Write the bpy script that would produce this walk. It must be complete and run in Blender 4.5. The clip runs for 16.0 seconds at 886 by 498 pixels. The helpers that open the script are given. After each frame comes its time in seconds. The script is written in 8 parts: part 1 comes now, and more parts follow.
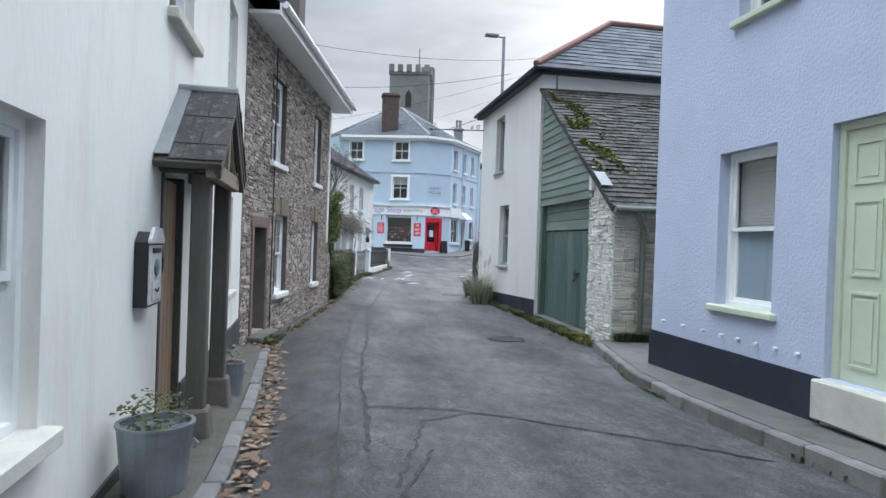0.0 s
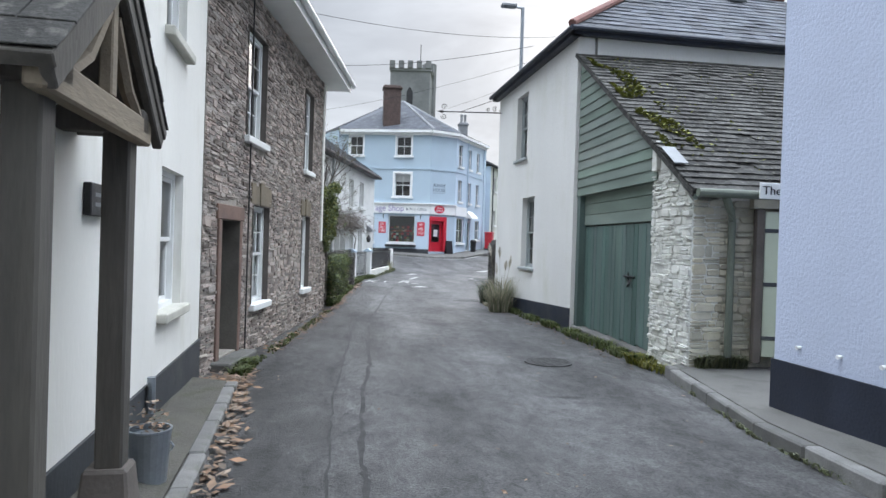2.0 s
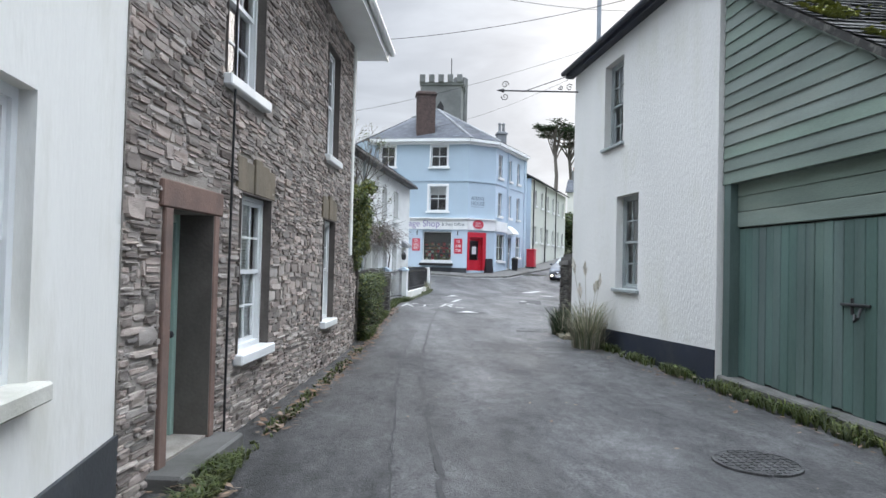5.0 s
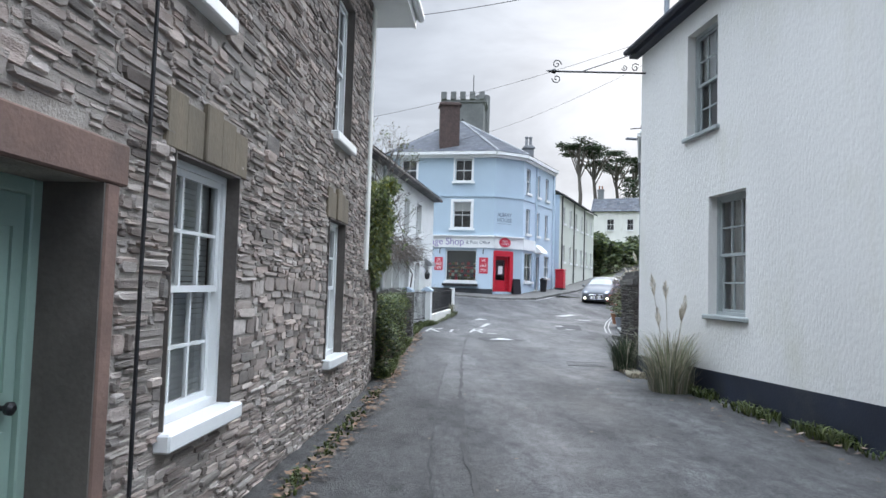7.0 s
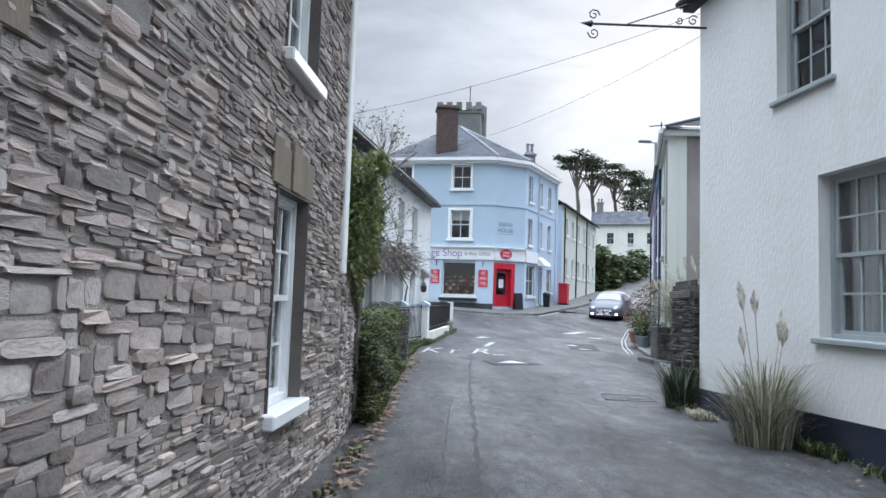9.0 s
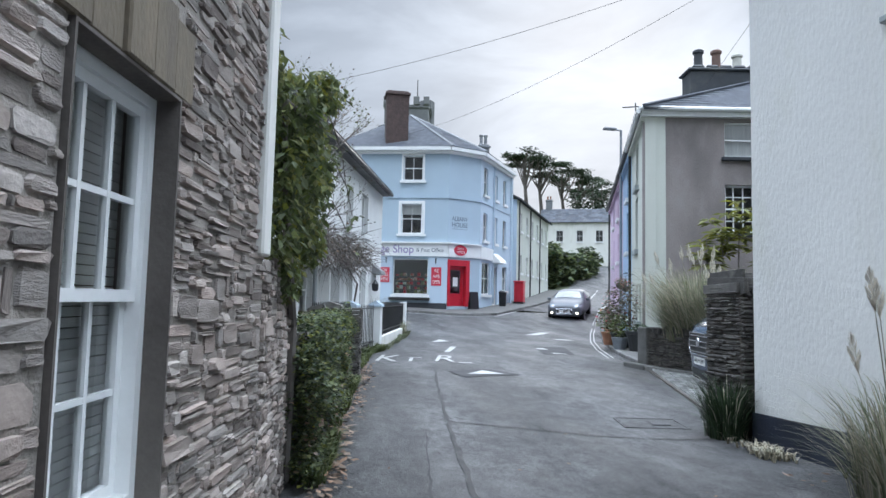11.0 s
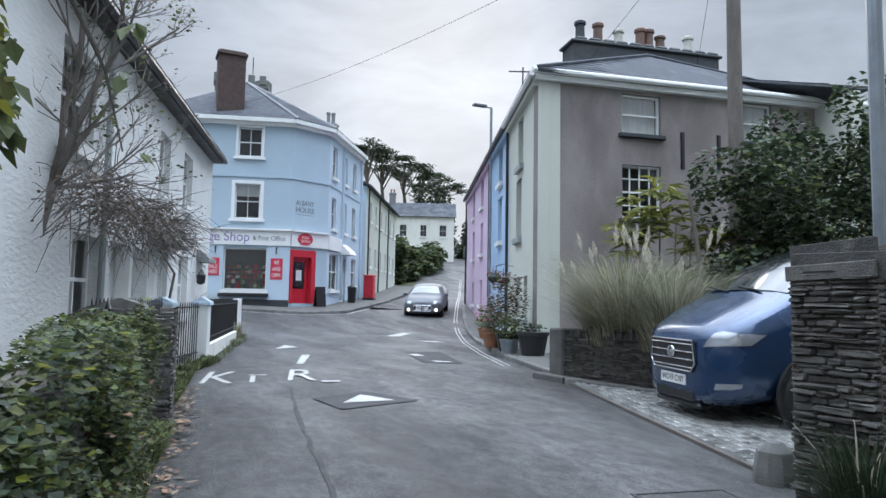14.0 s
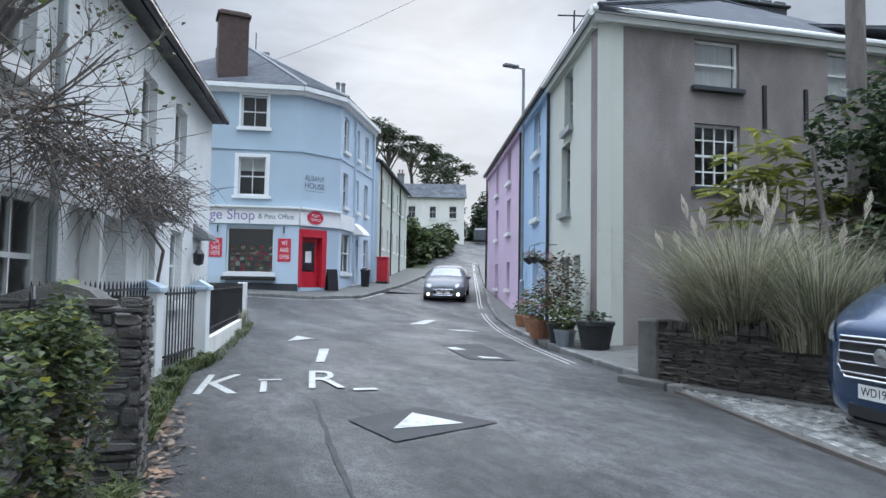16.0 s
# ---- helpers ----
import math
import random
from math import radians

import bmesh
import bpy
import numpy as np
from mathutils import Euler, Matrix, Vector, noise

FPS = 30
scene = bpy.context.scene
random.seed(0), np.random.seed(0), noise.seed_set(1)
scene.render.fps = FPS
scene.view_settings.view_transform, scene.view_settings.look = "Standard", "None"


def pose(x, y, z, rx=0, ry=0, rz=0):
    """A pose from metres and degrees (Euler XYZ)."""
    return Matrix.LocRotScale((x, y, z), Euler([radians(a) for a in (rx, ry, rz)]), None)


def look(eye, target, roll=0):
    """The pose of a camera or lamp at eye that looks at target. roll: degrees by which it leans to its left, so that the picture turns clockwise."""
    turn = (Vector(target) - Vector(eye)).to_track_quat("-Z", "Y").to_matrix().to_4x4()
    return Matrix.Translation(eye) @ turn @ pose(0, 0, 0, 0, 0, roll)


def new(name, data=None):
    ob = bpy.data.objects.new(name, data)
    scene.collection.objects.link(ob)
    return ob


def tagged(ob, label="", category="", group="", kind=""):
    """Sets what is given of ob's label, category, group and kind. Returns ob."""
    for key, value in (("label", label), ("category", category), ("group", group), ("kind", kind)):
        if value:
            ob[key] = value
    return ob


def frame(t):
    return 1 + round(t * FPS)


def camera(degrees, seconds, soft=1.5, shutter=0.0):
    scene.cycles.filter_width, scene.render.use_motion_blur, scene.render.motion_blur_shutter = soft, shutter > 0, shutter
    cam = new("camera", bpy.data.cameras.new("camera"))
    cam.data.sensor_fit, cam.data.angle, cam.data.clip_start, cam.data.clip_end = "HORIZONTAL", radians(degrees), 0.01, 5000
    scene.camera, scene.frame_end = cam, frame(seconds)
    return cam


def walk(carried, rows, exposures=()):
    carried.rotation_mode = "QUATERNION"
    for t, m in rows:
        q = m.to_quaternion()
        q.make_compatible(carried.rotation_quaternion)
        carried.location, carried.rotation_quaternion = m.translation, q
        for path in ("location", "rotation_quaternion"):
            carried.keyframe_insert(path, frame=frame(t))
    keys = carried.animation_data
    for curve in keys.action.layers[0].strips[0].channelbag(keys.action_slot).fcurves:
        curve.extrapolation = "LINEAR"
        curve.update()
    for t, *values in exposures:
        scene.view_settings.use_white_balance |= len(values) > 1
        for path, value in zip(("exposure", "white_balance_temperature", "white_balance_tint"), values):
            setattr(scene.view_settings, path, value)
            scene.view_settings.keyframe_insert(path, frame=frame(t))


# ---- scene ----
cam = camera(68.7, 16.0)
PATH = [
    (0, (0.024, 0.077, 1.464), (0.346, 2.051, 1.445), 2.0),
    (0.5, (0.051, 0.76, 1.436), (0.373, 2.734, 1.417), 1.9),
    (1, (0.102, 1.385, 1.426), (0.424, 3.359, 1.408), 1.9),
    (1.5, (0.127, 2.045, 1.422), (0.447, 4.019, 1.404), 1.8),
    (2, (0.128, 2.687, 1.387), (0.448, 4.661, 1.371), 1.8),
    (2.5, (0.092, 3.361, 1.352), (0.41, 5.336, 1.337), 1.8),
    (3, (0.101, 4.016, 1.337), (0.416, 5.99, 1.325), 1.7),
    (3.5, (0.074, 4.688, 1.313), (0.383, 6.664, 1.315), 1.7),
    (4, (0.086, 5.324, 1.308), (0.38, 7.303, 1.326), 1.7),
    (4.2, (0.056, 5.575, 1.288), (0.334, 7.555, 1.313), 1.7),
    (6.3, (-0.003, 8.383, 1.253), (0.182, 10.373, 1.315), 1.6),
    (6.4, (-0.01, 8.496, 1.24), (0.172, 10.487, 1.306), 1.7),
    (6.5, (-0.012, 8.614, 1.219), (0.167, 10.605, 1.294), 1.6),
    (7, (0.012, 9.294, 1.211), (0.183, 11.284, 1.317), 1.7),
    (7.5, (0.052, 9.941, 1.211), (0.22, 11.93, 1.329), 1.7),
    (8, (0.096, 10.612, 1.215), (0.265, 12.601, 1.347), 1.7),
    (8.5, (0.112, 11.275, 1.202), (0.286, 13.262, 1.346), 1.6),
    (8.6, (0.108, 11.403, 1.189), (0.283, 13.39, 1.331), 1.4),
    (8.7, (0.105, 11.532, 1.172), (0.279, 13.519, 1.321), 1.6),
    (10.8, (0.069, 14.221, 1.125), (0.388, 16.189, 1.283), 1.3),
    (11, (0.082, 14.459, 1.131), (0.435, 16.422, 1.288), 1.3),
    (11.5, (0.131, 15.079, 1.114), (0.608, 17.015, 1.271), 1.3),
    (12, (0.141, 15.717, 1.098), (0.765, 17.61, 1.257), 1.3),
    (12.5, (0.178, 16.372, 1.083), (0.943, 18.213, 1.241), 1.3),
    (13, (0.202, 17.048, 1.104), (1.017, 18.867, 1.261), 1.2),
    (13.5, (0.303, 17.719, 1.095), (1.133, 19.532, 1.25), 1.0),
    (14, (0.387, 18.376, 1.098), (1.22, 20.188, 1.254), 1.0),
    (14.5, (0.527, 19.052, 1.076), (1.359, 20.864, 1.227), 0.9),
    (15, (0.605, 19.702, 1.078), (1.436, 21.517, 1.205), 0.9),
    (15.5, (0.661, 20.348, 1.087), (1.49, 22.164, 1.2), 0.9),
    (16, (0.713, 21.014, 1.084), (1.537, 22.833, 1.189), 0.9),
]
walk(cam, [(t, look(eye, target, roll)) for t, eye, target, roll in PATH], [(0.0, 0.2, 6600, 11), (2.0, 0.32, 6750, 12), (3.0, 0.36, 6850, 12), (6.5, 0.32, 6600, 12), (8.5, 0.28, 6450, 12), (11.0, 0.16, 6300, 11), (14.5, 0.02, 6350, 11), (16.0, 0.02, 6350, 11)])

# ---- world and sun: a bright overcast morning, the sun veiled ahead ----
SUN_YAW, SUN_UP = 24.0, 24.0
world = bpy.data.worlds.new("overcast_sky")
scene.world = world
world.use_nodes = True
wn, wl = world.node_tree.nodes, world.node_tree.links
wn.clear()
w_out = wn.new("ShaderNodeOutputWorld")
w_bg = wn.new("ShaderNodeBackground")
w_sky = wn.new("ShaderNodeTexSky")
w_sky.sky_type = "NISHITA"
w_sky.sun_disc = False
w_sky.sun_elevation, w_sky.sun_rotation = radians(SUN_UP), radians(SUN_YAW)
w_sky.dust_density = 3.0
w_co = wn.new("ShaderNodeTexCoord")
w_map = wn.new("ShaderNodeMapping")
w_map.inputs["Scale"].default_value = (1.0, 1.0, 3.4)
w_noise = wn.new("ShaderNodeTexNoise")
w_noise.inputs["Scale"].default_value = 2.9
w_noise.inputs["Detail"].default_value = 7.0
w_noise.inputs["Roughness"].default_value = 0.55
w_noise.inputs["Distortion"].default_value = 0.4
w_ramp = wn.new("ShaderNodeValToRGB")
w_ramp.color_ramp.elements[0].position, w_ramp.color_ramp.elements[0].color = 0.36, (3.15, 3.65, 4.3, 1)
w_ramp.color_ramp.elements[1].position, w_ramp.color_ramp.elements[1].color = 0.66, (4.8, 5.45, 6.25, 1)
# the cloud is thin and bright round the veiled sun
w_dot = wn.new("ShaderNodeVectorMath")
w_dot.operation = "DOT_PRODUCT"
w_dot.inputs[1].default_value = (math.sin(radians(SUN_YAW)) * math.cos(radians(16)), math.cos(radians(SUN_YAW)) * math.cos(radians(16)), math.sin(radians(16)))
w_glow = wn.new("ShaderNodeMapRange")
w_glow.interpolation_type = "SMOOTHSTEP"
w_glow.inputs["From Min"].default_value, w_glow.inputs["From Max"].default_value = 0.82, 1.0
w_glow.inputs["To Min"].default_value, w_glow.inputs["To Max"].default_value = 1.0, 1.3
# an overcast sky is far brighter overhead than near the horizon
w_sep = wn.new("ShaderNodeSeparateXYZ")
w_up = wn.new("ShaderNodeMath")
w_up.operation, w_up.use_clamp = "MULTIPLY", True
w_zen = wn.new("ShaderNodeMapRange")
w_zen.inputs["From Min"].default_value, w_zen.inputs["From Max"].default_value = 0.2, 1.0
w_zen.inputs["To Min"].default_value, w_zen.inputs["To Max"].default_value = 1.08, 14.9
w_all = wn.new("ShaderNodeMath")
w_all.operation = "MULTIPLY"
wl.new(w_co.outputs["Generated"], w_sep.inputs[0])
wl.new(w_sep.outputs["Z"], w_up.inputs[0])
wl.new(w_sep.outputs["Z"], w_up.inputs[1])
wl.new(w_up.outputs[0], w_zen.inputs["Value"])
w_mul = wn.new("ShaderNodeVectorMath")
w_mul.operation = "SCALE"
w_mix = wn.new("ShaderNodeMix")
w_mix.data_type = "RGBA"
w_mix.inputs[0].default_value = 0.95
wl.new(w_co.outputs["Generated"], w_map.inputs["Vector"])
wl.new(w_map.outputs["Vector"], w_noise.inputs["Vector"])
wl.new(w_noise.outputs["Fac"], w_ramp.inputs["Fac"])
wl.new(w_co.outputs["Generated"], w_dot.inputs[0])
wl.new(w_dot.outputs["Value"], w_glow.inputs["Value"])
wl.new(w_ramp.outputs["Color"], w_mul.inputs[0])
wl.new(w_glow.outputs["Result"], w_all.inputs[0])
wl.new(w_zen.outputs["Result"], w_all.inputs[1])
wl.new(w_all.outputs[0], w_mul.inputs["Scale"])
wl.new(w_sky.outputs["Color"], w_mix.inputs[6])
wl.new(w_mul.outputs["Vector"], w_mix.inputs[7])
wl.new(w_mix.outputs[2], w_bg.inputs["Color"])
w_bg.inputs["Strength"].default_value = 0.1
wl.new(w_bg.outputs["Background"], w_out.inputs["Surface"])

sun = new("sun", bpy.data.lights.new("sun", "SUN"))
sun.data.energy, sun.data.angle, sun.data.color = 0.55, radians(25), (1.0, 0.98, 0.95)
sun.matrix_world = look((0, 0, 0), (-math.sin(radians(SUN_YAW)) * math.cos(radians(SUN_UP)), -math.cos(radians(SUN_YAW)) * math.cos(radians(SUN_UP)), -math.sin(radians(SUN_UP))))


# ---- materials ----
def material(name, colour, rough=0.8, metal=0.0, vary=0.15, scale=3.0, fine=60.0, bump=0.1, stain=None, stain_scale=1.2, stain_amount=0.35,
             random_by=None, vary_random=0.25, stretch=(1, 1, 1), bump_scale=None, bump_dist=0.01, voronoi=0.0, tint=None, spec=0.5, coat=0.0):
    """A surface with colour variation at two scales, stains and fine relief, in object space."""
    m = bpy.data.materials.new(name)
    m.use_nodes = True
    n, l = m.node_tree.nodes, m.node_tree.links
    b = n["Principled BSDF"]
    b.inputs["Roughness"].default_value, b.inputs["Metallic"].default_value = rough, metal
    b.inputs["Specular IOR Level"].default_value = spec
    b.inputs["Coat Weight"].default_value = coat
    b.inputs["Coat Roughness"].default_value = 0.08
    co = n.new("ShaderNodeTexCoord")
    mp = n.new("ShaderNodeMapping")
    mp.inputs["Scale"].default_value = stretch
    l.new(co.outputs["Object"], mp.inputs["Vector"])

    def noise_node(sc, detail=5.0):
        t = n.new("ShaderNodeTexNoise")
        t.inputs["Scale"].default_value, t.inputs["Detail"].default_value = sc, detail
        l.new(mp.outputs["Vector"], t.inputs["Vector"])
        return t

    def mix(kind, fac, a, c):
        x = n.new("ShaderNodeMix")
        x.data_type, x.blend_type = "RGBA", kind
        for sock, v in ((x.inputs[0], fac), (x.inputs[6], a), (x.inputs[7], c)):
            if isinstance(v, (int, float)):
                sock.default_value = v
            elif isinstance(v, tuple):
                sock.default_value = (*v, 1) if len(v) == 3 else v
            else:
                l.new(v, sock)
        return x.outputs[2]

    def ranged(sock, a, c, lo, hi):
        r = n.new("ShaderNodeMapRange")
        for k, v in (("From Min", a), ("From Max", c), ("To Min", lo), ("To Max", hi)):
            r.inputs[k].default_value = v
        l.new(sock, r.inputs["Value"])
        return r.outputs["Result"]

    big, small = noise_node(scale), noise_node(fine, 3.0)
    col = mix("MIX", ranged(big.outputs["Fac"], 0.3, 0.7, 0, 1), tuple(c * (1 - vary) for c in colour), tuple(min(0.95, c * (1 + vary)) for c in (tint or colour)))
    col = mix("MULTIPLY", 1.0, col, mix("MIX", small.outputs["Fac"], (1 - vary,) * 3, (1 + vary * 0.6,) * 3))
    if random_by:
        if random_by == "object":
            r = n.new("ShaderNodeObjectInfo").outputs["Random"]
        else:
            r = n.new("ShaderNodeNewGeometry").outputs["Random Per Island"]
        hsv = n.new("ShaderNodeHueSaturation")
        l.new(col, hsv.inputs["Color"])
        l.new(ranged(r, 0, 1, 1 - vary_random, 1 + vary_random), hsv.inputs["Value"])
        k = n.new("ShaderNodeMath")
        k.operation = "FRACT"
        k2 = n.new("ShaderNodeMath")
        k2.operation = "MULTIPLY"
        k2.inputs[1].default_value = 7.31
        l.new(r, k2.inputs[0])
        l.new(k2.outputs[0], k.inputs[0])
        l.new(ranged(k.outputs[0], 0, 1, 0.5 - 0.008, 0.5 + 0.008), hsv.inputs["Hue"])
        l.new(ranged(k.outputs[0], 0, 1, 1.1, 0.65), hsv.inputs["Saturation"])
        col = hsv.outputs["Color"]
    if stain:
        st = noise_node(stain_scale, 8.0)
        st.inputs["Roughness"].default_value = 0.65
        col = mix("MIX", ranged(st.outputs["Fac"], 0.52, 0.72, 0, stain_amount), col, stain)
    l.new(col, b.inputs["Base Color"])
    l.new(ranged(big.outputs["Fac"], 0.3, 0.7, max(0.02, rough - 0.1), min(1, rough + 0.08)), b.inputs["Roughness"])
    if bump:
        bp = n.new("ShaderNodeBump")
        bp.inputs["Strength"].default_value, bp.inputs["Distance"].default_value = bump, bump_dist
        if voronoi:
            v = n.new("ShaderNodeTexVoronoi")
            v.inputs["Scale"].default_value = voronoi
            l.new(mp.outputs["Vector"], v.inputs["Vector"])
            l.new(v.outputs["Distance"], bp.inputs["Height"])
        else:
            l.new(noise_node(bump_scale or fine, 6.0).outputs["Fac"], bp.inputs["Height"])
        l.new(bp.outputs["Normal"], b.inputs["Normal"])
    return m


def road_material(name, dark, light, cracks):
    """Worn asphalt: chippings, drawn-out wheel wear, damp blotches and a web of fine cracks in patches."""
    m = bpy.data.materials.new(name)
    m.use_nodes = True
    n, l = m.node_tree.nodes, m.node_tree.links
    b = n["Principled BSDF"]
    co = n.new("ShaderNodeTexCoord")

    def noise_at(scale, detail, stretch=(1, 1, 1), rough=0.55):
        mp = n.new("ShaderNodeMapping")
        mp.inputs["Scale"].default_value = stretch
        l.new(co.outputs["Object"], mp.inputs["Vector"])
        t = n.new("ShaderNodeTexNoise")
        t.inputs["Scale"].default_value, t.inputs["Detail"].default_value, t.inputs["Roughness"].default_value = scale, detail, rough
        l.new(mp.outputs["Vector"], t.inputs["Vector"])
        return t.outputs["Fac"]

    def ranged(sock, a, c, lo, hi):
        r = n.new("ShaderNodeMapRange")
        for k, v in (("From Min", a), ("From Max", c), ("To Min", lo), ("To Max", hi)):
            r.inputs[k].default_value = v
        l.new(sock, r.inputs["Value"])
        return r.outputs["Result"]

    def times(a, c):
        k = n.new("ShaderNodeMath")
        k.operation = "MULTIPLY"
        l.new(a, k.inputs[0])
        l.new(c, k.inputs[1])
        return k.outputs[0]

    wear = ranged(noise_at(0.9, 5.0, (1.0, 0.16, 1.0)), 0.34, 0.66, dark, light)
    blotch = ranged(noise_at(1.7, 7.0, (1.0, 0.6, 1.0), 0.65), 0.36, 0.64, 0.68, 1.32)
    scuff = ranged(noise_at(8.0, 7.0, (1.0, 0.5, 1.0), 0.75), 0.38, 0.62, 0.6, 1.42)
    chips = ranged(noise_at(52.0, 4.0, (1, 1, 1), 0.75), 0.36, 0.64, 0.4, 1.65)
    value = times(times(times(wear, blotch), scuff), chips)
    web = n.new("ShaderNodeTexVoronoi")
    web.feature = "DISTANCE_TO_EDGE"
    web.inputs["Scale"].default_value = 2.6
    warp = n.new("ShaderNodeTexNoise")
    warp.inputs["Scale"].default_value, warp.inputs["Detail"].default_value = 5.0, 4.0
    l.new(co.outputs["Object"], warp.inputs["Vector"])
    mixv = n.new("ShaderNodeMix")
    mixv.data_type = "RGBA"
    mixv.blend_type = "LINEAR_LIGHT"
    mixv.inputs[0].default_value = 0.12
    l.new(co.outputs["Object"], mixv.inputs[6])
    l.new(warp.outputs["Color"], mixv.inputs[7])
    l.new(mixv.outputs[2], web.inputs["Vector"])
    where = ranged(noise_at(0.55, 2.0), 0.52, 0.6, 0.0, cracks)
    line = ranged(web.outputs["Distance"], 0.0, 0.028, 0.75, 0.0)
    cut = ranged(times(line, where), 0.0, 1.0, 1.0, 0.2)
    value = times(value, cut)
    rgb = n.new("ShaderNodeCombineColor")
    for k, f in enumerate((1.0, 0.99, 1.0)):
        q = n.new("ShaderNodeMath")
        q.operation = "MULTIPLY"
        q.inputs[1].default_value = f
        l.new(value, q.inputs[0])
        l.new(q.outputs[0], rgb.inputs[k])
    l.new(rgb.outputs["Color"], b.inputs["Base Color"])
    l.new(ranged(noise_at(1.1, 5.0, (1.0, 0.3, 1.0)), 0.35, 0.65, 0.55, 0.8), b.inputs["Roughness"])
    bp = n.new("ShaderNodeBump")
    bp.inputs["Strength"].default_value, bp.inputs["Distance"].default_value = 1.0, 0.018
    l.new(noise_at(48.0, 5.0, (1, 1, 1), 0.65), bp.inputs["Height"])
    l.new(bp.outputs["Normal"], b.inputs["Normal"])
    return m


def glass_material():
    m = bpy.data.materials.new("window_glass")
    m.use_nodes = True
    n, l = m.node_tree.nodes, m.node_tree.links
    n.remove(n["Principled BSDF"])
    clear, gloss, mixer, fres = (n.new("ShaderNodeBsdf" + k) if k in ("Transparent", "Glossy") else n.new("ShaderNode" + k) for k in ("Transparent", "Glossy", "MixShader", "Fresnel"))
    clear.inputs["Color"].default_value = (0.94, 0.96, 0.96, 1)
    gloss.inputs["Roughness"].default_value = 0.03
    fres.inputs["IOR"].default_value = 1.75
    l.new(fres.outputs[0], mixer.inputs[0])
    l.new(clear.outputs[0], mixer.inputs[1])
    l.new(gloss.outputs[0], mixer.inputs[2])
    l.new(mixer.outputs[0], n["Material Output"].inputs["Surface"])
    return m


GLASS = glass_material()
RENDER_WHITE = material("white_render", (0.75, 0.74, 0.695), 0.85, vary=0.05, scale=0.9, fine=45, bump=0.35, bump_dist=0.012, bump_scale=22, stain=(0.45, 0.43, 0.33), stain_scale=1.6, stain_amount=0.4, stretch=(1, 1, 0.3))
ROUGHCAST = material("white_roughcast", (0.66, 0.655, 0.63), 0.9, vary=0.05, scale=0.7, fine=30, bump=0.7, bump_dist=0.016, bump_scale=24, stain=(0.46, 0.46, 0.33), stain_scale=1.1, stain_amount=0.3, stretch=(1, 1, 0.5))
RENDER_BLUE = material("pale_blue_roughcast", (0.45, 0.5, 0.62), 0.88, vary=0.05, scale=0.8, fine=40, bump=0.55, bump_dist=0.014, bump_scale=30, stain=(0.38, 0.41, 0.5), stain_amount=0.3)
PLINTH = material("navy_black_paint", (0.016, 0.021, 0.036), 0.55, vary=0.3, scale=2, fine=40, bump=0.25, stain=(0.06, 0.065, 0.06), stain_amount=0.5)
PLINTH_GREY = material("slate_grey_paint", (0.038, 0.043, 0.05), 0.6, vary=0.25, scale=2, fine=30, bump=0.3, stain=(0.12, 0.12, 0.1), stain_amount=0.4)
MORTAR = material("rubble_bed", (0.115, 0.1, 0.085), 0.95, vary=0.35, scale=5, fine=70, bump=0.6, bump_dist=0.02)
LIME_MORTAR = material("pale_lime_mortar", (0.33, 0.295, 0.26), 0.95, vary=0.3, scale=4, fine=60, bump=0.6, bump_dist=0.02, stain=(0.14, 0.12, 0.1), stain_scale=3, stain_amount=0.5)
STONE = material("slate_rubble", (0.34, 0.275, 0.235), 0.85, vary=0.28, scale=7, fine=80, bump=0.7, bump_dist=0.012, random_by="island", vary_random=0.55, stain=(0.3, 0.27, 0.23), stain_scale=7, stain_amount=0.4, tint=(0.34, 0.285, 0.25), stretch=(0.7, 0.7, 2.4))
STONE_PIECE = material("slate_rubble_piece", (0.34, 0.275, 0.235), 0.85, vary=0.25, scale=1.4, fine=9, bump=0.6, bump_dist=0.008, random_by="object", vary_random=0.55, stain=(0.3, 0.27, 0.23), stain_scale=1.6, stain_amount=0.4, tint=(0.34, 0.285, 0.25), stretch=(1, 1, 0.5))
DARK_STONE = material("dark_damp_stone", (0.095, 0.087, 0.08), 0.85, vary=0.35, scale=7, fine=70, bump=0.7, bump_dist=0.012, random_by="island", vary_random=0.45, stain=(0.2, 0.2, 0.17), stain_scale=5, stain_amount=0.5)
PAINTED_STONE = material("whitewashed_rubble", (0.62, 0.62, 0.57), 0.9, vary=0.1, scale=4, fine=60, bump=0.5, bump_dist=0.012, random_by="island", vary_random=0.12, stain=(0.25, 0.24, 0.19), stain_scale=4, stain_amount=0.65)
YELLOW_STONE = material("limewashed_stone", (0.48, 0.45, 0.35), 0.9, vary=0.15, scale=4, fine=60, bump=0.5, bump_dist=0.012, random_by="island", vary_random=0.2, stain=(0.14, 0.13, 0.1), stain_scale=3, stain_amount=0.6)
SANDSTONE = material("red_sandstone", (0.20, 0.125, 0.10), 0.9, vary=0.22, scale=4, fine=50, bump=0.4, stain=(0.1, 0.085, 0.075), stain_amount=0.5)
BROWNSTONE = material("brown_lintel_stone", (0.19, 0.155, 0.11), 0.9, vary=0.25, scale=5, fine=60, bump=0.5, stretch=(1, 1, 0.4), stain=(0.1, 0.09, 0.07), stain_amount=0.5)
REVEAL = material("grey_brown_reveal", (0.11, 0.095, 0.085), 0.85, vary=0.25, scale=3, fine=40, bump=0.3, stain=(0.17, 0.15, 0.13), stain_amount=0.5)
ASPHALT = road_material("worn_asphalt", 0.033, 0.07, 1.0)
ASPHALT_OLD = road_material("coarse_dark_asphalt", 0.027, 0.055, 0.8)
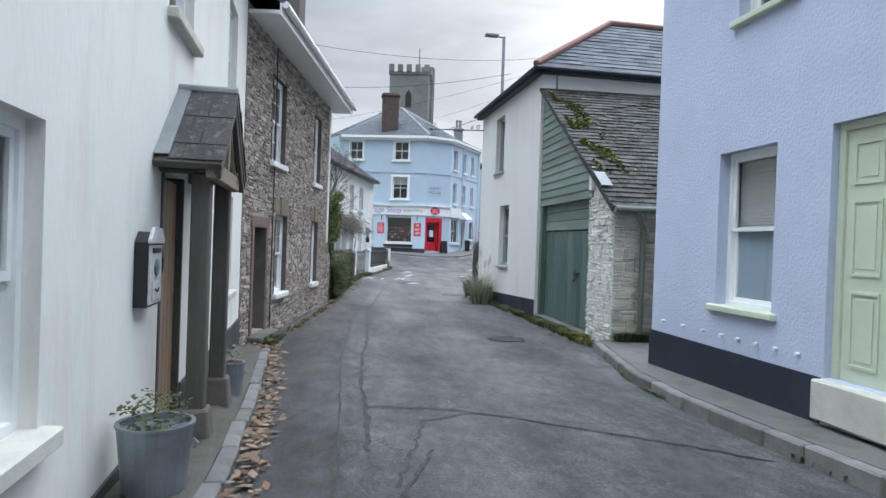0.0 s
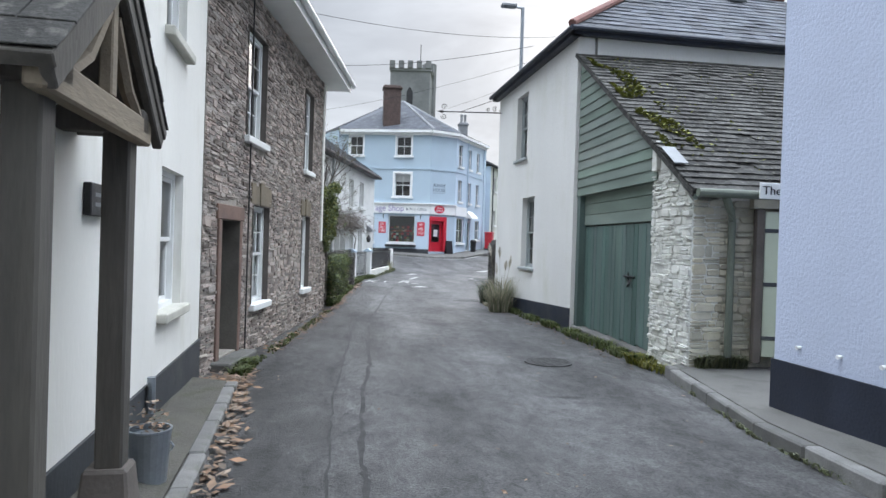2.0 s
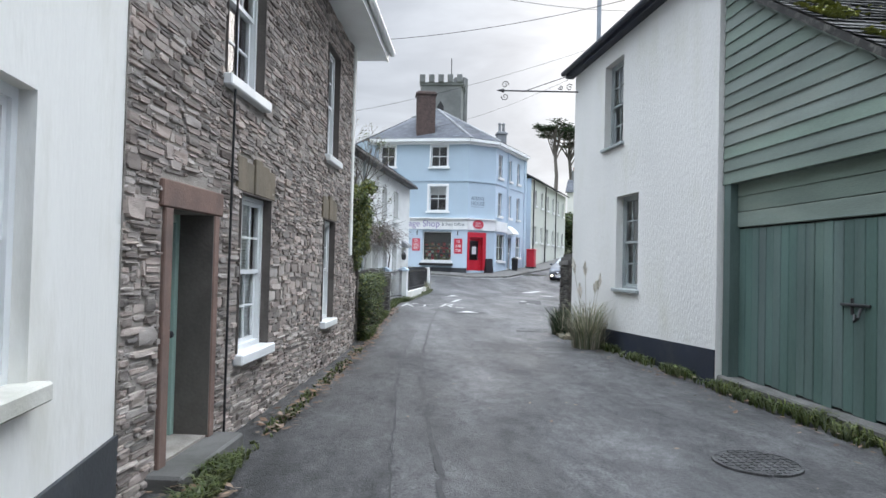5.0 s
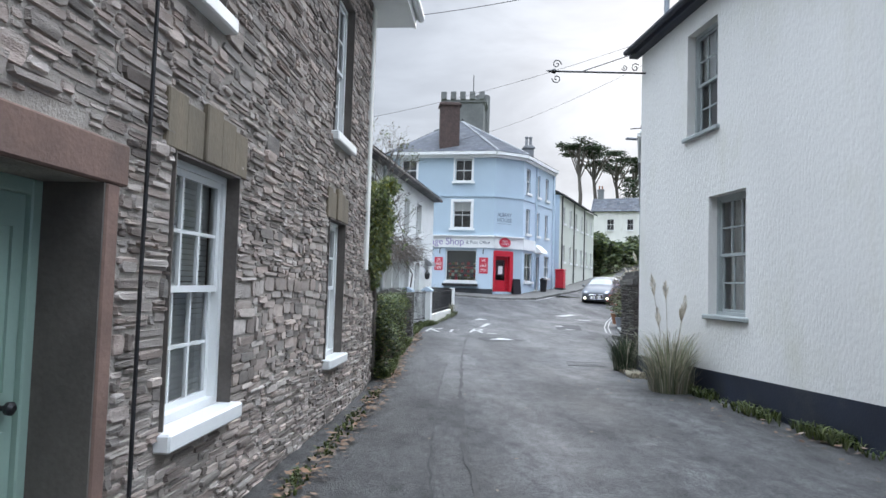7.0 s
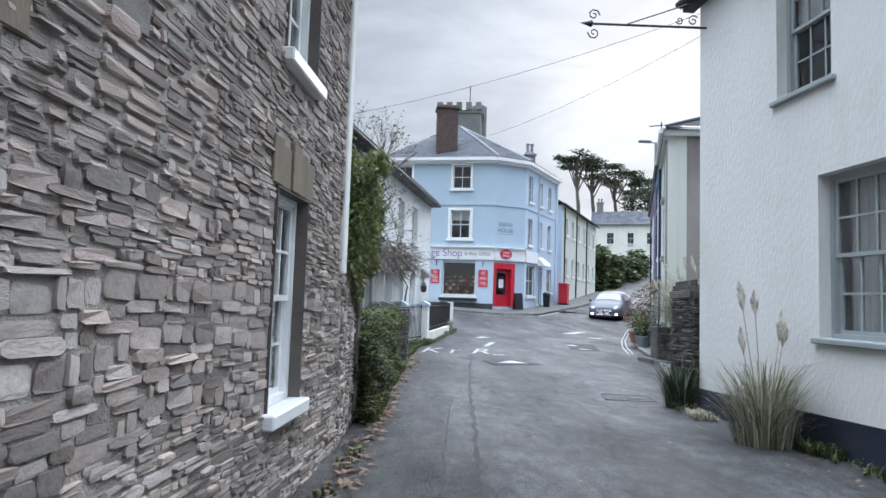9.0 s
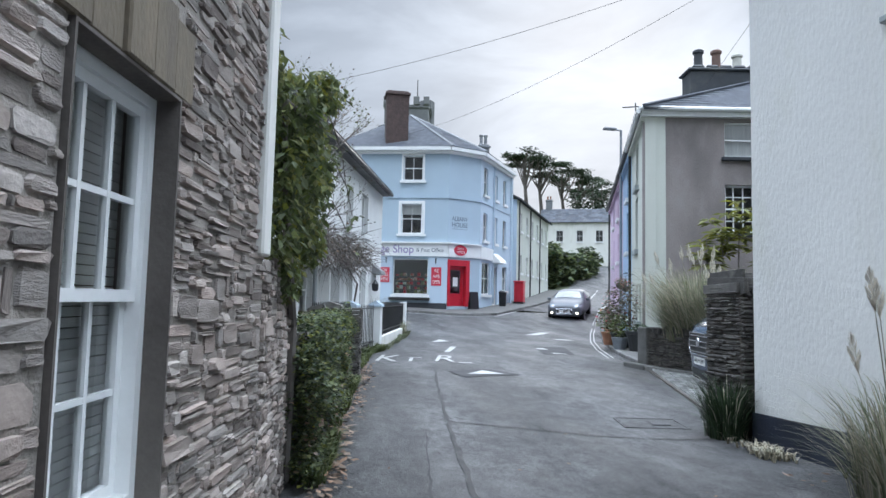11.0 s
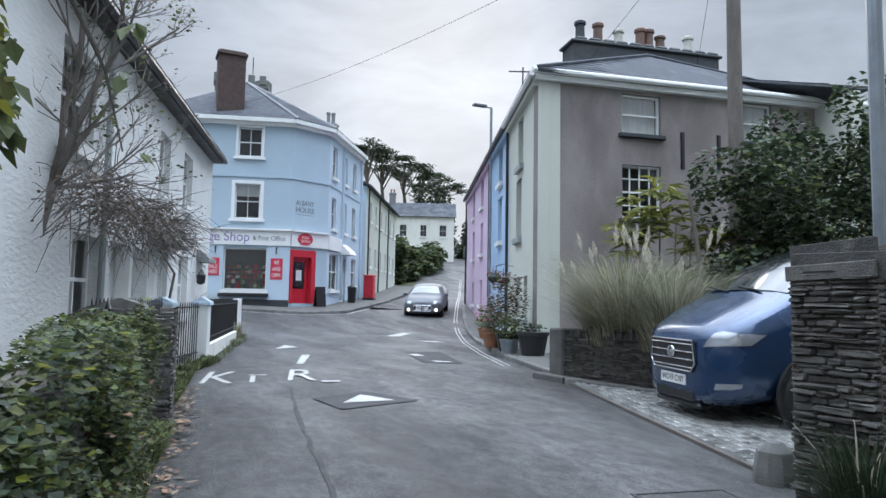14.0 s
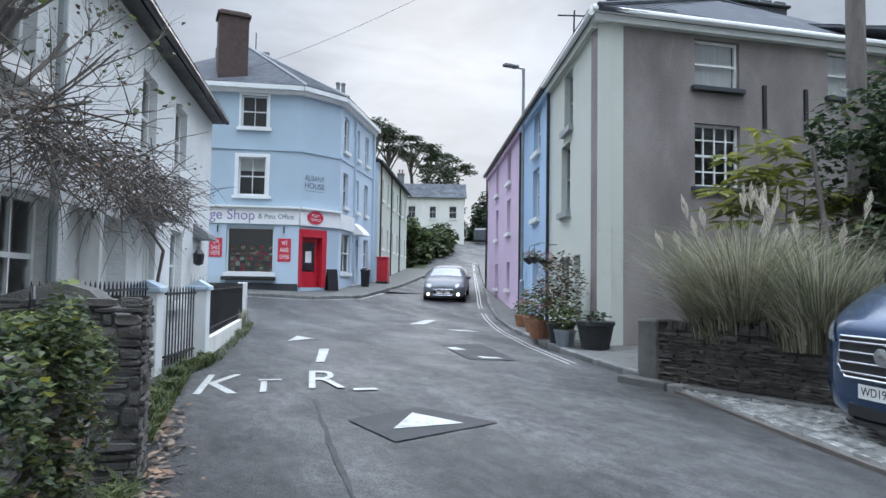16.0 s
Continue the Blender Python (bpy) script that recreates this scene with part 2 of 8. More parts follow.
ASPHALT_DARK = material("darker_asphalt_patch", (0.034, 0.034, 0.036), 0.85, vary=0.22, scale=1.2, fine=120, bump=0.5, bump_dist=0.008, bump_scale=140, stain=(0.065, 0.065, 0.065), stain_scale=3, stain_amount=0.4)
TAR = material("tar_seam", (0.014, 0.014, 0.015), 0.7, vary=0.3, scale=6, fine=60, bump=0.3)
PAVING = material("grey_concrete_paving", (0.115, 0.112, 0.105), 0.85, vary=0.18, scale=1.3, fine=80, bump=0.5, stain=(0.05, 0.052, 0.042), stain_scale=2.4, stain_amount=0.75)
MOSSY_PAVING = material("mossy_broken_paving", (0.085, 0.08, 0.068), 0.9, vary=0.3, scale=2.5, fine=60, bump=0.8, bump_dist=0.02, stain=(0.045, 0.055, 0.022), stain_scale=3.5, stain_amount=0.7)
KERB = material("worn_granite_kerb", (0.155, 0.152, 0.145), 0.85, vary=0.25, scale=5, fine=80, bump=0.5, random_by="object", vary_random=0.3, stain=(0.08, 0.085, 0.06), stain_scale=4, stain_amount=0.6)
SETT = material("grey_granite_sett", (0.36, 0.36, 0.345), 0.75, vary=0.2, scale=9, fine=80, bump=0.4, random_by="island", vary_random=0.35, stain=(0.17, 0.17, 0.15), stain_scale=3, stain_amount=0.3)
SETT_PIECE = material("grey_granite_sett_piece", (0.33, 0.33, 0.315), 0.8, vary=0.14, scale=1.6, fine=10, bump=0.3, bump_dist=0.004, random_by="object", vary_random=0.3)
GROUND = material("grassy_ground", (0.07, 0.085, 0.04), 0.95, vary=0.3, scale=0.5, fine=20, bump=0.5, bump_dist=0.05, stain=(0.12, 0.11, 0.06), stain_scale=0.2)
SLATE = material("blue_grey_slate", (0.085, 0.092, 0.11), 0.8, vary=0.22, scale=3, fine=40, bump=0.3, random_by="island", vary_random=0.3, stain=(0.17, 0.18, 0.175), stain_scale=1.5, stain_amount=0.4, spec=0.2)
OLD_SLATE = material("mossy_old_slate", (0.052, 0.051, 0.048), 0.85, vary=0.35, scale=4, fine=50, bump=0.6, bump_dist=0.012, random_by="island", vary_random=0.55, stain=(0.22, 0.215, 0.19), stain_scale=14, stain_amount=0.65, spec=0.2)
MOSS = material("green_moss", (0.13, 0.16, 0.03), 0.95, vary=0.35, scale=8, fine=60, bump=0.9, bump_dist=0.02, tint=(0.2, 0.2, 0.05))
RIDGE = material("terracotta_ridge", (0.2, 0.1, 0.085), 0.85, vary=0.2, scale=5, fine=40, bump=0.3)
LEAD = material("grey_lead", (0.2, 0.21, 0.22), 0.6, vary=0.2, scale=4, fine=40, bump=0.2)
WHITE_PAINT = material("white_gloss_paint", (0.78, 0.79, 0.78), 0.4, vary=0.04, scale=3, fine=50, bump=0.06, stain=(0.55, 0.54, 0.48), stain_amount=0.25)
GREY_PAINT = material("grey_green_paint", (0.3, 0.33, 0.33), 0.5, vary=0.08, scale=3, fine=50, bump=0.1)
SILL_STONE = material("pale_stone_sill", (0.55, 0.54, 0.48), 0.8, vary=0.12, scale=4, fine=60, bump=0.25, stain=(0.28, 0.28, 0.2), stain_amount=0.5)
CREAM_PAINT = material("cream_green_paint", (0.52, 0.57, 0.44), 0.45, vary=0.05, scale=2, fine=40, bump=0.08, stain=(0.4, 0.43, 0.33), stain_amount=0.3)
SAGE_PAINT = material("sage_green_paint", (0.3, 0.42, 0.36), 0.45, vary=0.06, scale=2, fine=40, bump=0.08)
GARAGE_GREEN = material("faded_green_paint", (0.075, 0.13, 0.115), 0.65, vary=0.22, scale=2.5, fine=50, bump=0.25, random_by="object", vary_random=0.12, stretch=(1, 1, 0.25), stain=(0.14, 0.19, 0.16), stain_amount=0.5)
BOARD_GREEN = material("weathered_green_boards", (0.15, 0.195, 0.165), 0.8, vary=0.2, scale=2.5, fine=60, bump=0.3, random_by="object", vary_random=0.15, stretch=(0.3, 0.3, 1.5), stain=(0.22, 0.23, 0.19), stain_amount=0.5)
OAK_DARK = material("weathered_dark_oak", (0.085, 0.078, 0.068), 0.8, vary=0.3, scale=4, fine=50, bump=0.45, stretch=(1, 1, 0.15), stain=(0.14, 0.125, 0.1), stain_scale=3, stain_amount=0.5)
OAK_DOOR = material("brown_oak_boards", (0.26, 0.16, 0.09), 0.6, vary=0.3, scale=4, fine=50, bump=0.3, stretch=(1, 1, 0.12), random_by="object", vary_random=0.2)
TIMBER = material("weathered_timber", (0.22, 0.18, 0.13), 0.85, vary=0.25, scale=4, fine=60, bump=0.4, stretch=(0.2, 1, 1))
IRON = material("black_iron", (0.015, 0.015, 0.017), 0.5, metal=0.0, vary=0.3, scale=8, fine=80, bump=0.15)
STEEL = material("galvanised_steel", (0.28, 0.31, 0.34), 0.45, metal=0.7, vary=0.15, scale=6, fine=60, bump=0.1)
PIPE_GREEN = material("weathered_grey_green_pipe", (0.13, 0.15, 0.12), 0.6, vary=0.35, scale=3, fine=60, bump=0.3, stretch=(1, 1, 0.3))
BLUE_RENDER2 = material("sky_blue_stucco", (0.4, 0.5, 0.575), 0.8, vary=0.05, scale=0.5, fine=40, bump=0.2, stain=(0.38, 0.5, 0.6), stain_scale=0.6, stain_amount=0.4)
PALE_BLUE = material("pale_blue_stucco", (0.48, 0.58, 0.67), 0.8, vary=0.04, scale=0.6, fine=40, bump=0.15, stain=(0.42, 0.52, 0.6), stain_amount=0.3)
CREAM_RENDER = material("cream_stucco", (0.56, 0.58, 0.52), 0.85, vary=0.05, scale=0.6, fine=40, bump=0.2, stain=(0.38, 0.39, 0.33), stain_amount=0.3, stretch=(1, 1, 0.4))
PINK_RENDER = material("lilac_pink_stucco", (0.62, 0.47, 0.6), 0.85, vary=0.05, scale=0.6, fine=40, bump=0.2)
MID_BLUE = material("mid_blue_stucco", (0.38, 0.52, 0.7), 0.85, vary=0.05, scale=0.6, fine=40, bump=0.2)
BROWN_RENDER = material("grey_brown_roughcast", (0.245, 0.215, 0.205), 0.95, vary=0.3, scale=0.8, fine=40, bump=0.6, bump_dist=0.02, stain=(0.29, 0.275, 0.26), stain_scale=1.6, stain_amount=0.5, stretch=(1, 1, 0.5))
WHITE_BRICK = material("white_painted_brick", (0.72, 0.73, 0.72), 0.85, vary=0.06, scale=1, fine=30, bump=0.8, bump_dist=0.02, bump_scale=9, stretch=(1, 1, 2.2), stain=(0.5, 0.5, 0.46), stain_amount=0.3)
TOWER_STONE = material("grey_tower_stone", (0.17, 0.175, 0.175), 0.95, vary=0.2, scale=0.4, fine=3, bump=0.4)
BRICK_RED = material("brown_brick", (0.085, 0.058, 0.052), 0.9, vary=0.3, scale=6, fine=12, bump=0.3)
RED_PAINT = material("red_gloss_paint", (0.5, 0.018, 0.035), 0.4, vary=0.1, scale=3, fine=40, bump=0.05)
SIGN_RED = material("red_sign", (0.55, 0.03, 0.06), 0.5, vary=0.05, scale=3, fine=40, bump=0)
BLACK_PAINT = material("black_paint", (0.012, 0.012, 0.014), 0.4, vary=0.2, scale=4, fine=40, bump=0.05)
ROAD_WHITE = material("worn_road_paint", (0.42, 0.42, 0.4), 0.8, vary=0.2, scale=6, fine=60, bump=0.3, stain=(0.12, 0.12, 0.12), stain_scale=9, stain_amount=0.8)
LETTER = material("grey_lettering", (0.12, 0.14, 0.17), 0.6, vary=0.05, bump=0)
LILAC = material("lilac_lettering", (0.25, 0.2, 0.4), 0.6, vary=0.05, bump=0)
CLOTH = material("pale_curtain", (0.78, 0.78, 0.76), 0.9, vary=0.12, scale=3, fine=40, bump=0.2, stretch=(6, 6, 0.3))
# dark colour that stands in for the shade of rooms behind the windows
DARK_ROOM = material("room_shade_sheet", (0.1, 0.095, 0.09), 0.9, vary=0.2, scale=1, bump=0)
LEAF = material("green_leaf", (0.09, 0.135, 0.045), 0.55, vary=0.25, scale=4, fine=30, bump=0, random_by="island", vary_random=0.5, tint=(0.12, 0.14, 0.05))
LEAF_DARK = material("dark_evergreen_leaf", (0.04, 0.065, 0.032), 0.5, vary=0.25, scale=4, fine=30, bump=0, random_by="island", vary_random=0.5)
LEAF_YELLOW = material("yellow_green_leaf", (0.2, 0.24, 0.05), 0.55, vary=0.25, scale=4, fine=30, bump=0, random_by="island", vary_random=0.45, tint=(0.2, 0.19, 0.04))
LEAF_DEAD = material("fallen_brown_leaf", (0.2, 0.128, 0.08), 0.8, vary=0.3, scale=6, fine=30, bump=0, random_by="island", vary_random=0.5)
STRAW = material("dry_grass_blade", (0.42, 0.38, 0.28), 0.8, vary=0.25, scale=4, fine=20, bump=0, random_by="island", vary_random=0.45)
GRASS = material("grass_blade", (0.19, 0.21, 0.12), 0.7, vary=0.25, scale=4, fine=20, bump=0, random_by="island", vary_random=0.45)
PLUME = material("pampas_plume", (0.6, 0.55, 0.46), 0.95, vary=0.15, scale=8, fine=40, bump=0, random_by="island", vary_random=0.25)
BARK = material("grey_bark", (0.15, 0.132, 0.118), 0.9, vary=0.3, scale=6, fine=60, bump=0.5, stretch=(1, 1, 0.3))
SILVERED = material("dull_silver_paint", (0.5, 0.5, 0.5), 0.5, vary=0.2, scale=20, fine=60, bump=0.3)
CAR_BLUE = material("dark_blue_car_paint", (0.014, 0.045, 0.115), 0.24, metal=0.4, vary=0.05, scale=2, fine=200, bump=0, coat=1.0)
CAR_SILVER = material("silver_car_paint", (0.11, 0.12, 0.135), 0.5, metal=0.2, vary=0.04, scale=2, fine=200, bump=0, coat=0.1)
CHROME = material("chrome", (0.6, 0.6, 0.62), 0.15, metal=1.0, vary=0.03, bump=0)
RUBBER = material("black_rubber", (0.018, 0.018, 0.018), 0.85, vary=0.2, scale=8, bump=0.1)
PLASTIC = material("black_plastic", (0.02, 0.021, 0.022), 0.5, vary=0.15, scale=8, bump=0.05)
POT_CLAY = material("terracotta_pot", (0.3, 0.14, 0.08), 0.85, vary=0.2, scale=6, bump=0.2)
FLOWER_RED = material("red_flowers", (0.45, 0.03, 0.05), 0.7, vary=0.2, bump=0, random_by="island", vary_random=0.4)
LEAF_BRONZE = material("bronze_leaf", (0.1, 0.055, 0.045), 0.55, vary=0.3, scale=4, fine=30, bump=0, random_by="island", vary_random=0.5, tint=(0.09, 0.08, 0.045))
HEADLAMP = material("clear_headlamp", (0.42, 0.44, 0.47), 0.08, metal=0.6, vary=0.1, scale=20, bump=0)
PLATE = material("number_plate", (0.75, 0.75, 0.73), 0.4, vary=0.02, bump=0)


def let_through(m, share):
    """Thin leaves glow a little with the light behind them."""
    n, l = m.node_tree.nodes, m.node_tree.links
    b, out = n["Principled BSDF"], n["Material Output"]
    b.inputs["Specular IOR Level"].default_value = 0.25
    thin, mixer = n.new("ShaderNodeBsdfTranslucent"), n.new("ShaderNodeMixShader")
    l.new(b.inputs["Base Color"].links[0].from_socket, thin.inputs["Color"])
    mixer.inputs[0].default_value = share
    l.new(b.outputs[0], mixer.inputs[1])
    l.new(thin.outputs[0], mixer.inputs[2])
    l.new(mixer.outputs[0], out.inputs["Surface"])


for leaf_mat, share in ((LEAF, 0.4), (LEAF_DARK, 0.25), (LEAF_YELLOW, 0.45), (LEAF_BRONZE, 0.3), (GRASS, 0.35), (STRAW, 0.3), (PLUME, 0.4)):
    let_through(leaf_mat, share)


# ---- building helpers ----
def part(name, bm, mat, parent=None, label=""):
    """Links a bmesh as one mesh object under a thing or a part."""
    me = bpy.data.meshes.new(name)
    bm.to_mesh(me)
    bm.free()
    me.materials.append(mat)
    ob = new(name, me)
    if parent:
        ob.parent = parent
    if label:
        tagged(ob, label)
    return ob


def raw(name, verts, faces, mat, parent=None):
    me = bpy.data.meshes.new(name)
    me.from_pydata(verts, [], faces)
    me.materials.append(mat)
    ob = new(name, me)
    if parent:
        ob.parent = parent
    return ob


def thing(name, m, label, category, group="", kind=""):
    ob = new(name)
    ob.empty_display_size = 0.2
    ob.matrix_world = m
    return tagged(ob, label, category, group, kind)


def add_box(bm, x0, x1, y0, y1, z0, z1, bevel=0.0, m=None):
    v = [bm.verts.new(p) for p in ((x0, y0, z0), (x1, y0, z0), (x1, y1, z0), (x0, y1, z0), (x0, y0, z1), (x1, y0, z1), (x1, y1, z1), (x0, y1, z1))]
    f = [bm.faces.new([v[i] for i in q]) for q in ((3, 2, 1, 0), (4, 5, 6, 7), (0, 1, 5, 4), (1, 2, 6, 5), (2, 3, 7, 6), (3, 0, 4, 7))]
    if m is not None:
        bmesh.ops.transform(bm, matrix=m, verts=v)
    if bevel:
        edges = list({e for q in f for e in q.edges})
        bmesh.ops.bevel(bm, geom=edges, offset=bevel, segments=1, affect="EDGES", profile=0.5)
    return v


def box(x0, x1, y0, y1, z0, z1, bevel=0.0):
    bm = bmesh.new()
    add_box(bm, x0, x1, y0, y1, z0, z1, bevel)
    return bm


def add_prism(bm, outline, h0, h1, axis="z"):
    """Extrudes an outline of (a, b) between h0 and h1 along an axis; (a, b) are the other two axes in order."""
    def put(p, h):
        return {"x": (h, p[0], p[1]), "y": (p[0], h, p[1]), "z": (p[0], p[1], h)}[axis]
    a = [bm.verts.new(put(p, h0)) for p in outline]
    b = [bm.verts.new(put(p, h1)) for p in outline]
    k = len(outline)
    fs = [bm.faces.new(a[::-1]), bm.faces.new(b)] + [bm.faces.new((a[i], a[(i + 1) % k], b[(i + 1) % k], b[i])) for i in range(k)]
    bmesh.ops.recalc_face_normals(bm, faces=fs)
    return a + b


def prism(outline, h0, h1, axis="z", bevel=0.0):
    bm = bmesh.new()
    add_prism(bm, outline, h0, h1, axis)
    if bevel:
        bmesh.ops.bevel(bm, geom=bm.edges[:], offset=bevel, segments=2, affect="EDGES", profile=0.5)
    return bm


def add_tube(bm, pts, radii, sides=8, cap=True):
    """A tube along points, with a radius for each."""
    pts = [Vector(p) for p in pts]
    if not isinstance(radii, (list, tuple)):
        radii = [radii] * len(pts)
    rings = []
    for i, p in enumerate(pts):
        d = (pts[min(i + 1, len(pts) - 1)] - pts[max(i - 1, 0)]).normalized()
        side = d.cross(Vector((0.13, 0.31, 0.94)))
        if side.length < 0.05:
            side = d.cross(Vector((1, 0, 0)))
        side.normalize()
        up = side.cross(d)
        rings.append([bm.verts.new(p + radii[i] * (math.cos(2 * math.pi * k / sides) * side + math.sin(2 * math.pi * k / sides) * up)) for k in range(sides)])
    for a, b in zip(rings, rings[1:]):
        for k in range(sides):
            bm.faces.new((a[k], a[(k + 1) % sides], b[(k + 1) % sides], b[k]))
    if cap:
        bm.faces.new(rings[0][::-1])
        bm.faces.new(rings[-1])
    return bm


def tube(pts, radii, sides=8):
    bm = bmesh.new()
    return add_tube(bm, pts, radii, sides)


def add_lathe(bm, profile, centre=(0, 0, 0), sides=16):
    """Turns (radius, height) round the z axis."""
    c = Vector(centre)
    rings = [[bm.verts.new(c + Vector((r * math.cos(2 * math.pi * k / sides), r * math.sin(2 * math.pi * k / sides), z))) for k in range(sides)] for r, z in profile]
    for a, b in zip(rings, rings[1:]):
        for k in range(sides):
            bm.faces.new((a[k], a[(k + 1) % sides], b[(k + 1) % sides], b[k]))
    bm.faces.new(rings[0][::-1])
    bm.faces.new(rings[-1])
    return bm


def lathe(profile, centre=(0, 0, 0), sides=16):
    return add_lathe(bmesh.new(), profile, centre, sides)


def text_part(name, words, size, mat, parent, m, label="", width=None, depth=0.004, align="CENTER"):
    """Raised lettering in the built-in font, as a mesh; it reads along x, up along y."""
    cu = bpy.data.curves.new(name, "FONT")
    cu.body, cu.size, cu.extrude, cu.align_x, cu.align_y = words, size, depth, align, "CENTER"
    ob = bpy.data.objects.new(name, cu)
    scene.collection.objects.link(ob)
    bpy.context.view_layer.update()
    me = bpy.data.meshes.new_from_object(ob.evaluated_get(bpy.context.evaluated_depsgraph_get()))
    bpy.data.objects.remove(ob)
    me.materials.clear()
    me.materials.append(mat)
    o = new(name, me)
    o.parent = parent
    sx = 1.0
    if width:
        span = max(v.co.x for v in me.vertices) - min(v.co.x for v in me.vertices)
        sx = width / span
    o.matrix_local = m @ Matrix.Diagonal((sx, 1, 1, 1))
    if label:
        tagged(o, label)
    return o


def facade(a, b):
    """A frame on a wall's foot: x along the wall from a to b, y out of it (to the left of that way), z up."""
    d = (Vector(b) - Vector(a)).normalized()
    return Matrix(((d.x, -d.y, 0, a[0]), (d.y, d.x, 0, a[1]), (0, 0, 1, 0), (0, 0, 0, 1)))


def wall_mesh(length, z0, z1, thick, openings, u_start=0.0):
    """A solid wall with rectangular openings right through it: (u0, u1, z0, z1)."""
    us = sorted({u_start, length, *(o[0] for o in openings), *(o[1] for o in openings)})
    zs = sorted({z0, z1, *(o[2] for o in openings), *(o[3] for o in openings)})
    bm = bmesh.new()
    made = {}

    def at(i, j, k):
        if (i, j, k) not in made:
            made[i, j, k] = bm.verts.new((us[i], -thick * k, zs[j]))
        return made[i, j, k]

    def solid(i, j):
        if not (0 <= i < len(us) - 1 and 0 <= j < len(zs) - 1):
            return False
        return not any(o[0] - 1e-4 <= us[i] and us[i + 1] <= o[1] + 1e-4 and o[2] - 1e-4 <= zs[j] and zs[j + 1] <= o[3] + 1e-4 for o in openings)

    for i in range(len(us) - 1):
        for j in range(len(zs) - 1):
            if not solid(i, j):
                continue
            bm.faces.new((at(i, j, 0), at(i, j + 1, 0), at(i + 1, j + 1, 0), at(i + 1, j, 0)))
            bm.faces.new((at(i, j, 1), at(i + 1, j, 1), at(i + 1, j + 1, 1), at(i, j + 1, 1)))
            for di, dj, a, b in ((-1, 0, (i, j), (i, j + 1)), (1, 0, (i + 1, j), (i + 1, j + 1)), (0, -1, (i, j), (i + 1, j)), (0, 1, (i, j + 1), (i + 1, j + 1))):
                if not solid(i + di, j + dj):
                    bm.faces.new((at(*a, 0), at(*b, 0), at(*b, 1), at(*a, 1)))
    bmesh.ops.recalc_face_normals(bm, faces=bm.faces[:])
    return bm


def add_ring(bm, u0, u1, z0, z1, w, y0, y1, low=None):
    """A rectangular frame in one piece."""
    lo = low or w
    outer, inner = ((u0, z0), (u1, z0), (u1, z1), (u0, z1)), ((u0 + w, z0 + lo), (u1 - w, z0 + lo), (u1 - w, z1 - w), (u0 + w, z1 - w))
    v = [[bm.verts.new((a, y, b)) for a, b in loop] for y in (y0, y1) for loop in (outer, inner)]
    for i in range(4):
        j = (i + 1) % 4
        bm.faces.new((v[0][i], v[0][j], v[1][j], v[1][i]))
        bm.faces.new((v[2][i], v[3][i], v[3][j], v[2][j]))
        bm.faces.new((v[0][i], v[2][i], v[2][j], v[0][j]))
        bm.faces.new((v[1][i], v[1][j], v[3][j], v[3][i]))
    bmesh.ops.recalc_face_normals(bm, faces=bm.faces[:])
    return bm


def pane_part(u0, u1, y, z0, z1, parent):
    """A single sheet of glass, facing out."""
    bm = bmesh.new()
    bm.faces.new([bm.verts.new(q) for q in ((u0, y, z0), (u0, y, z1), (u1, y, z1), (u1, y, z0))])
    g = part("pane", bm, GLASS, parent)
    g.visible_shadow = False
    return g


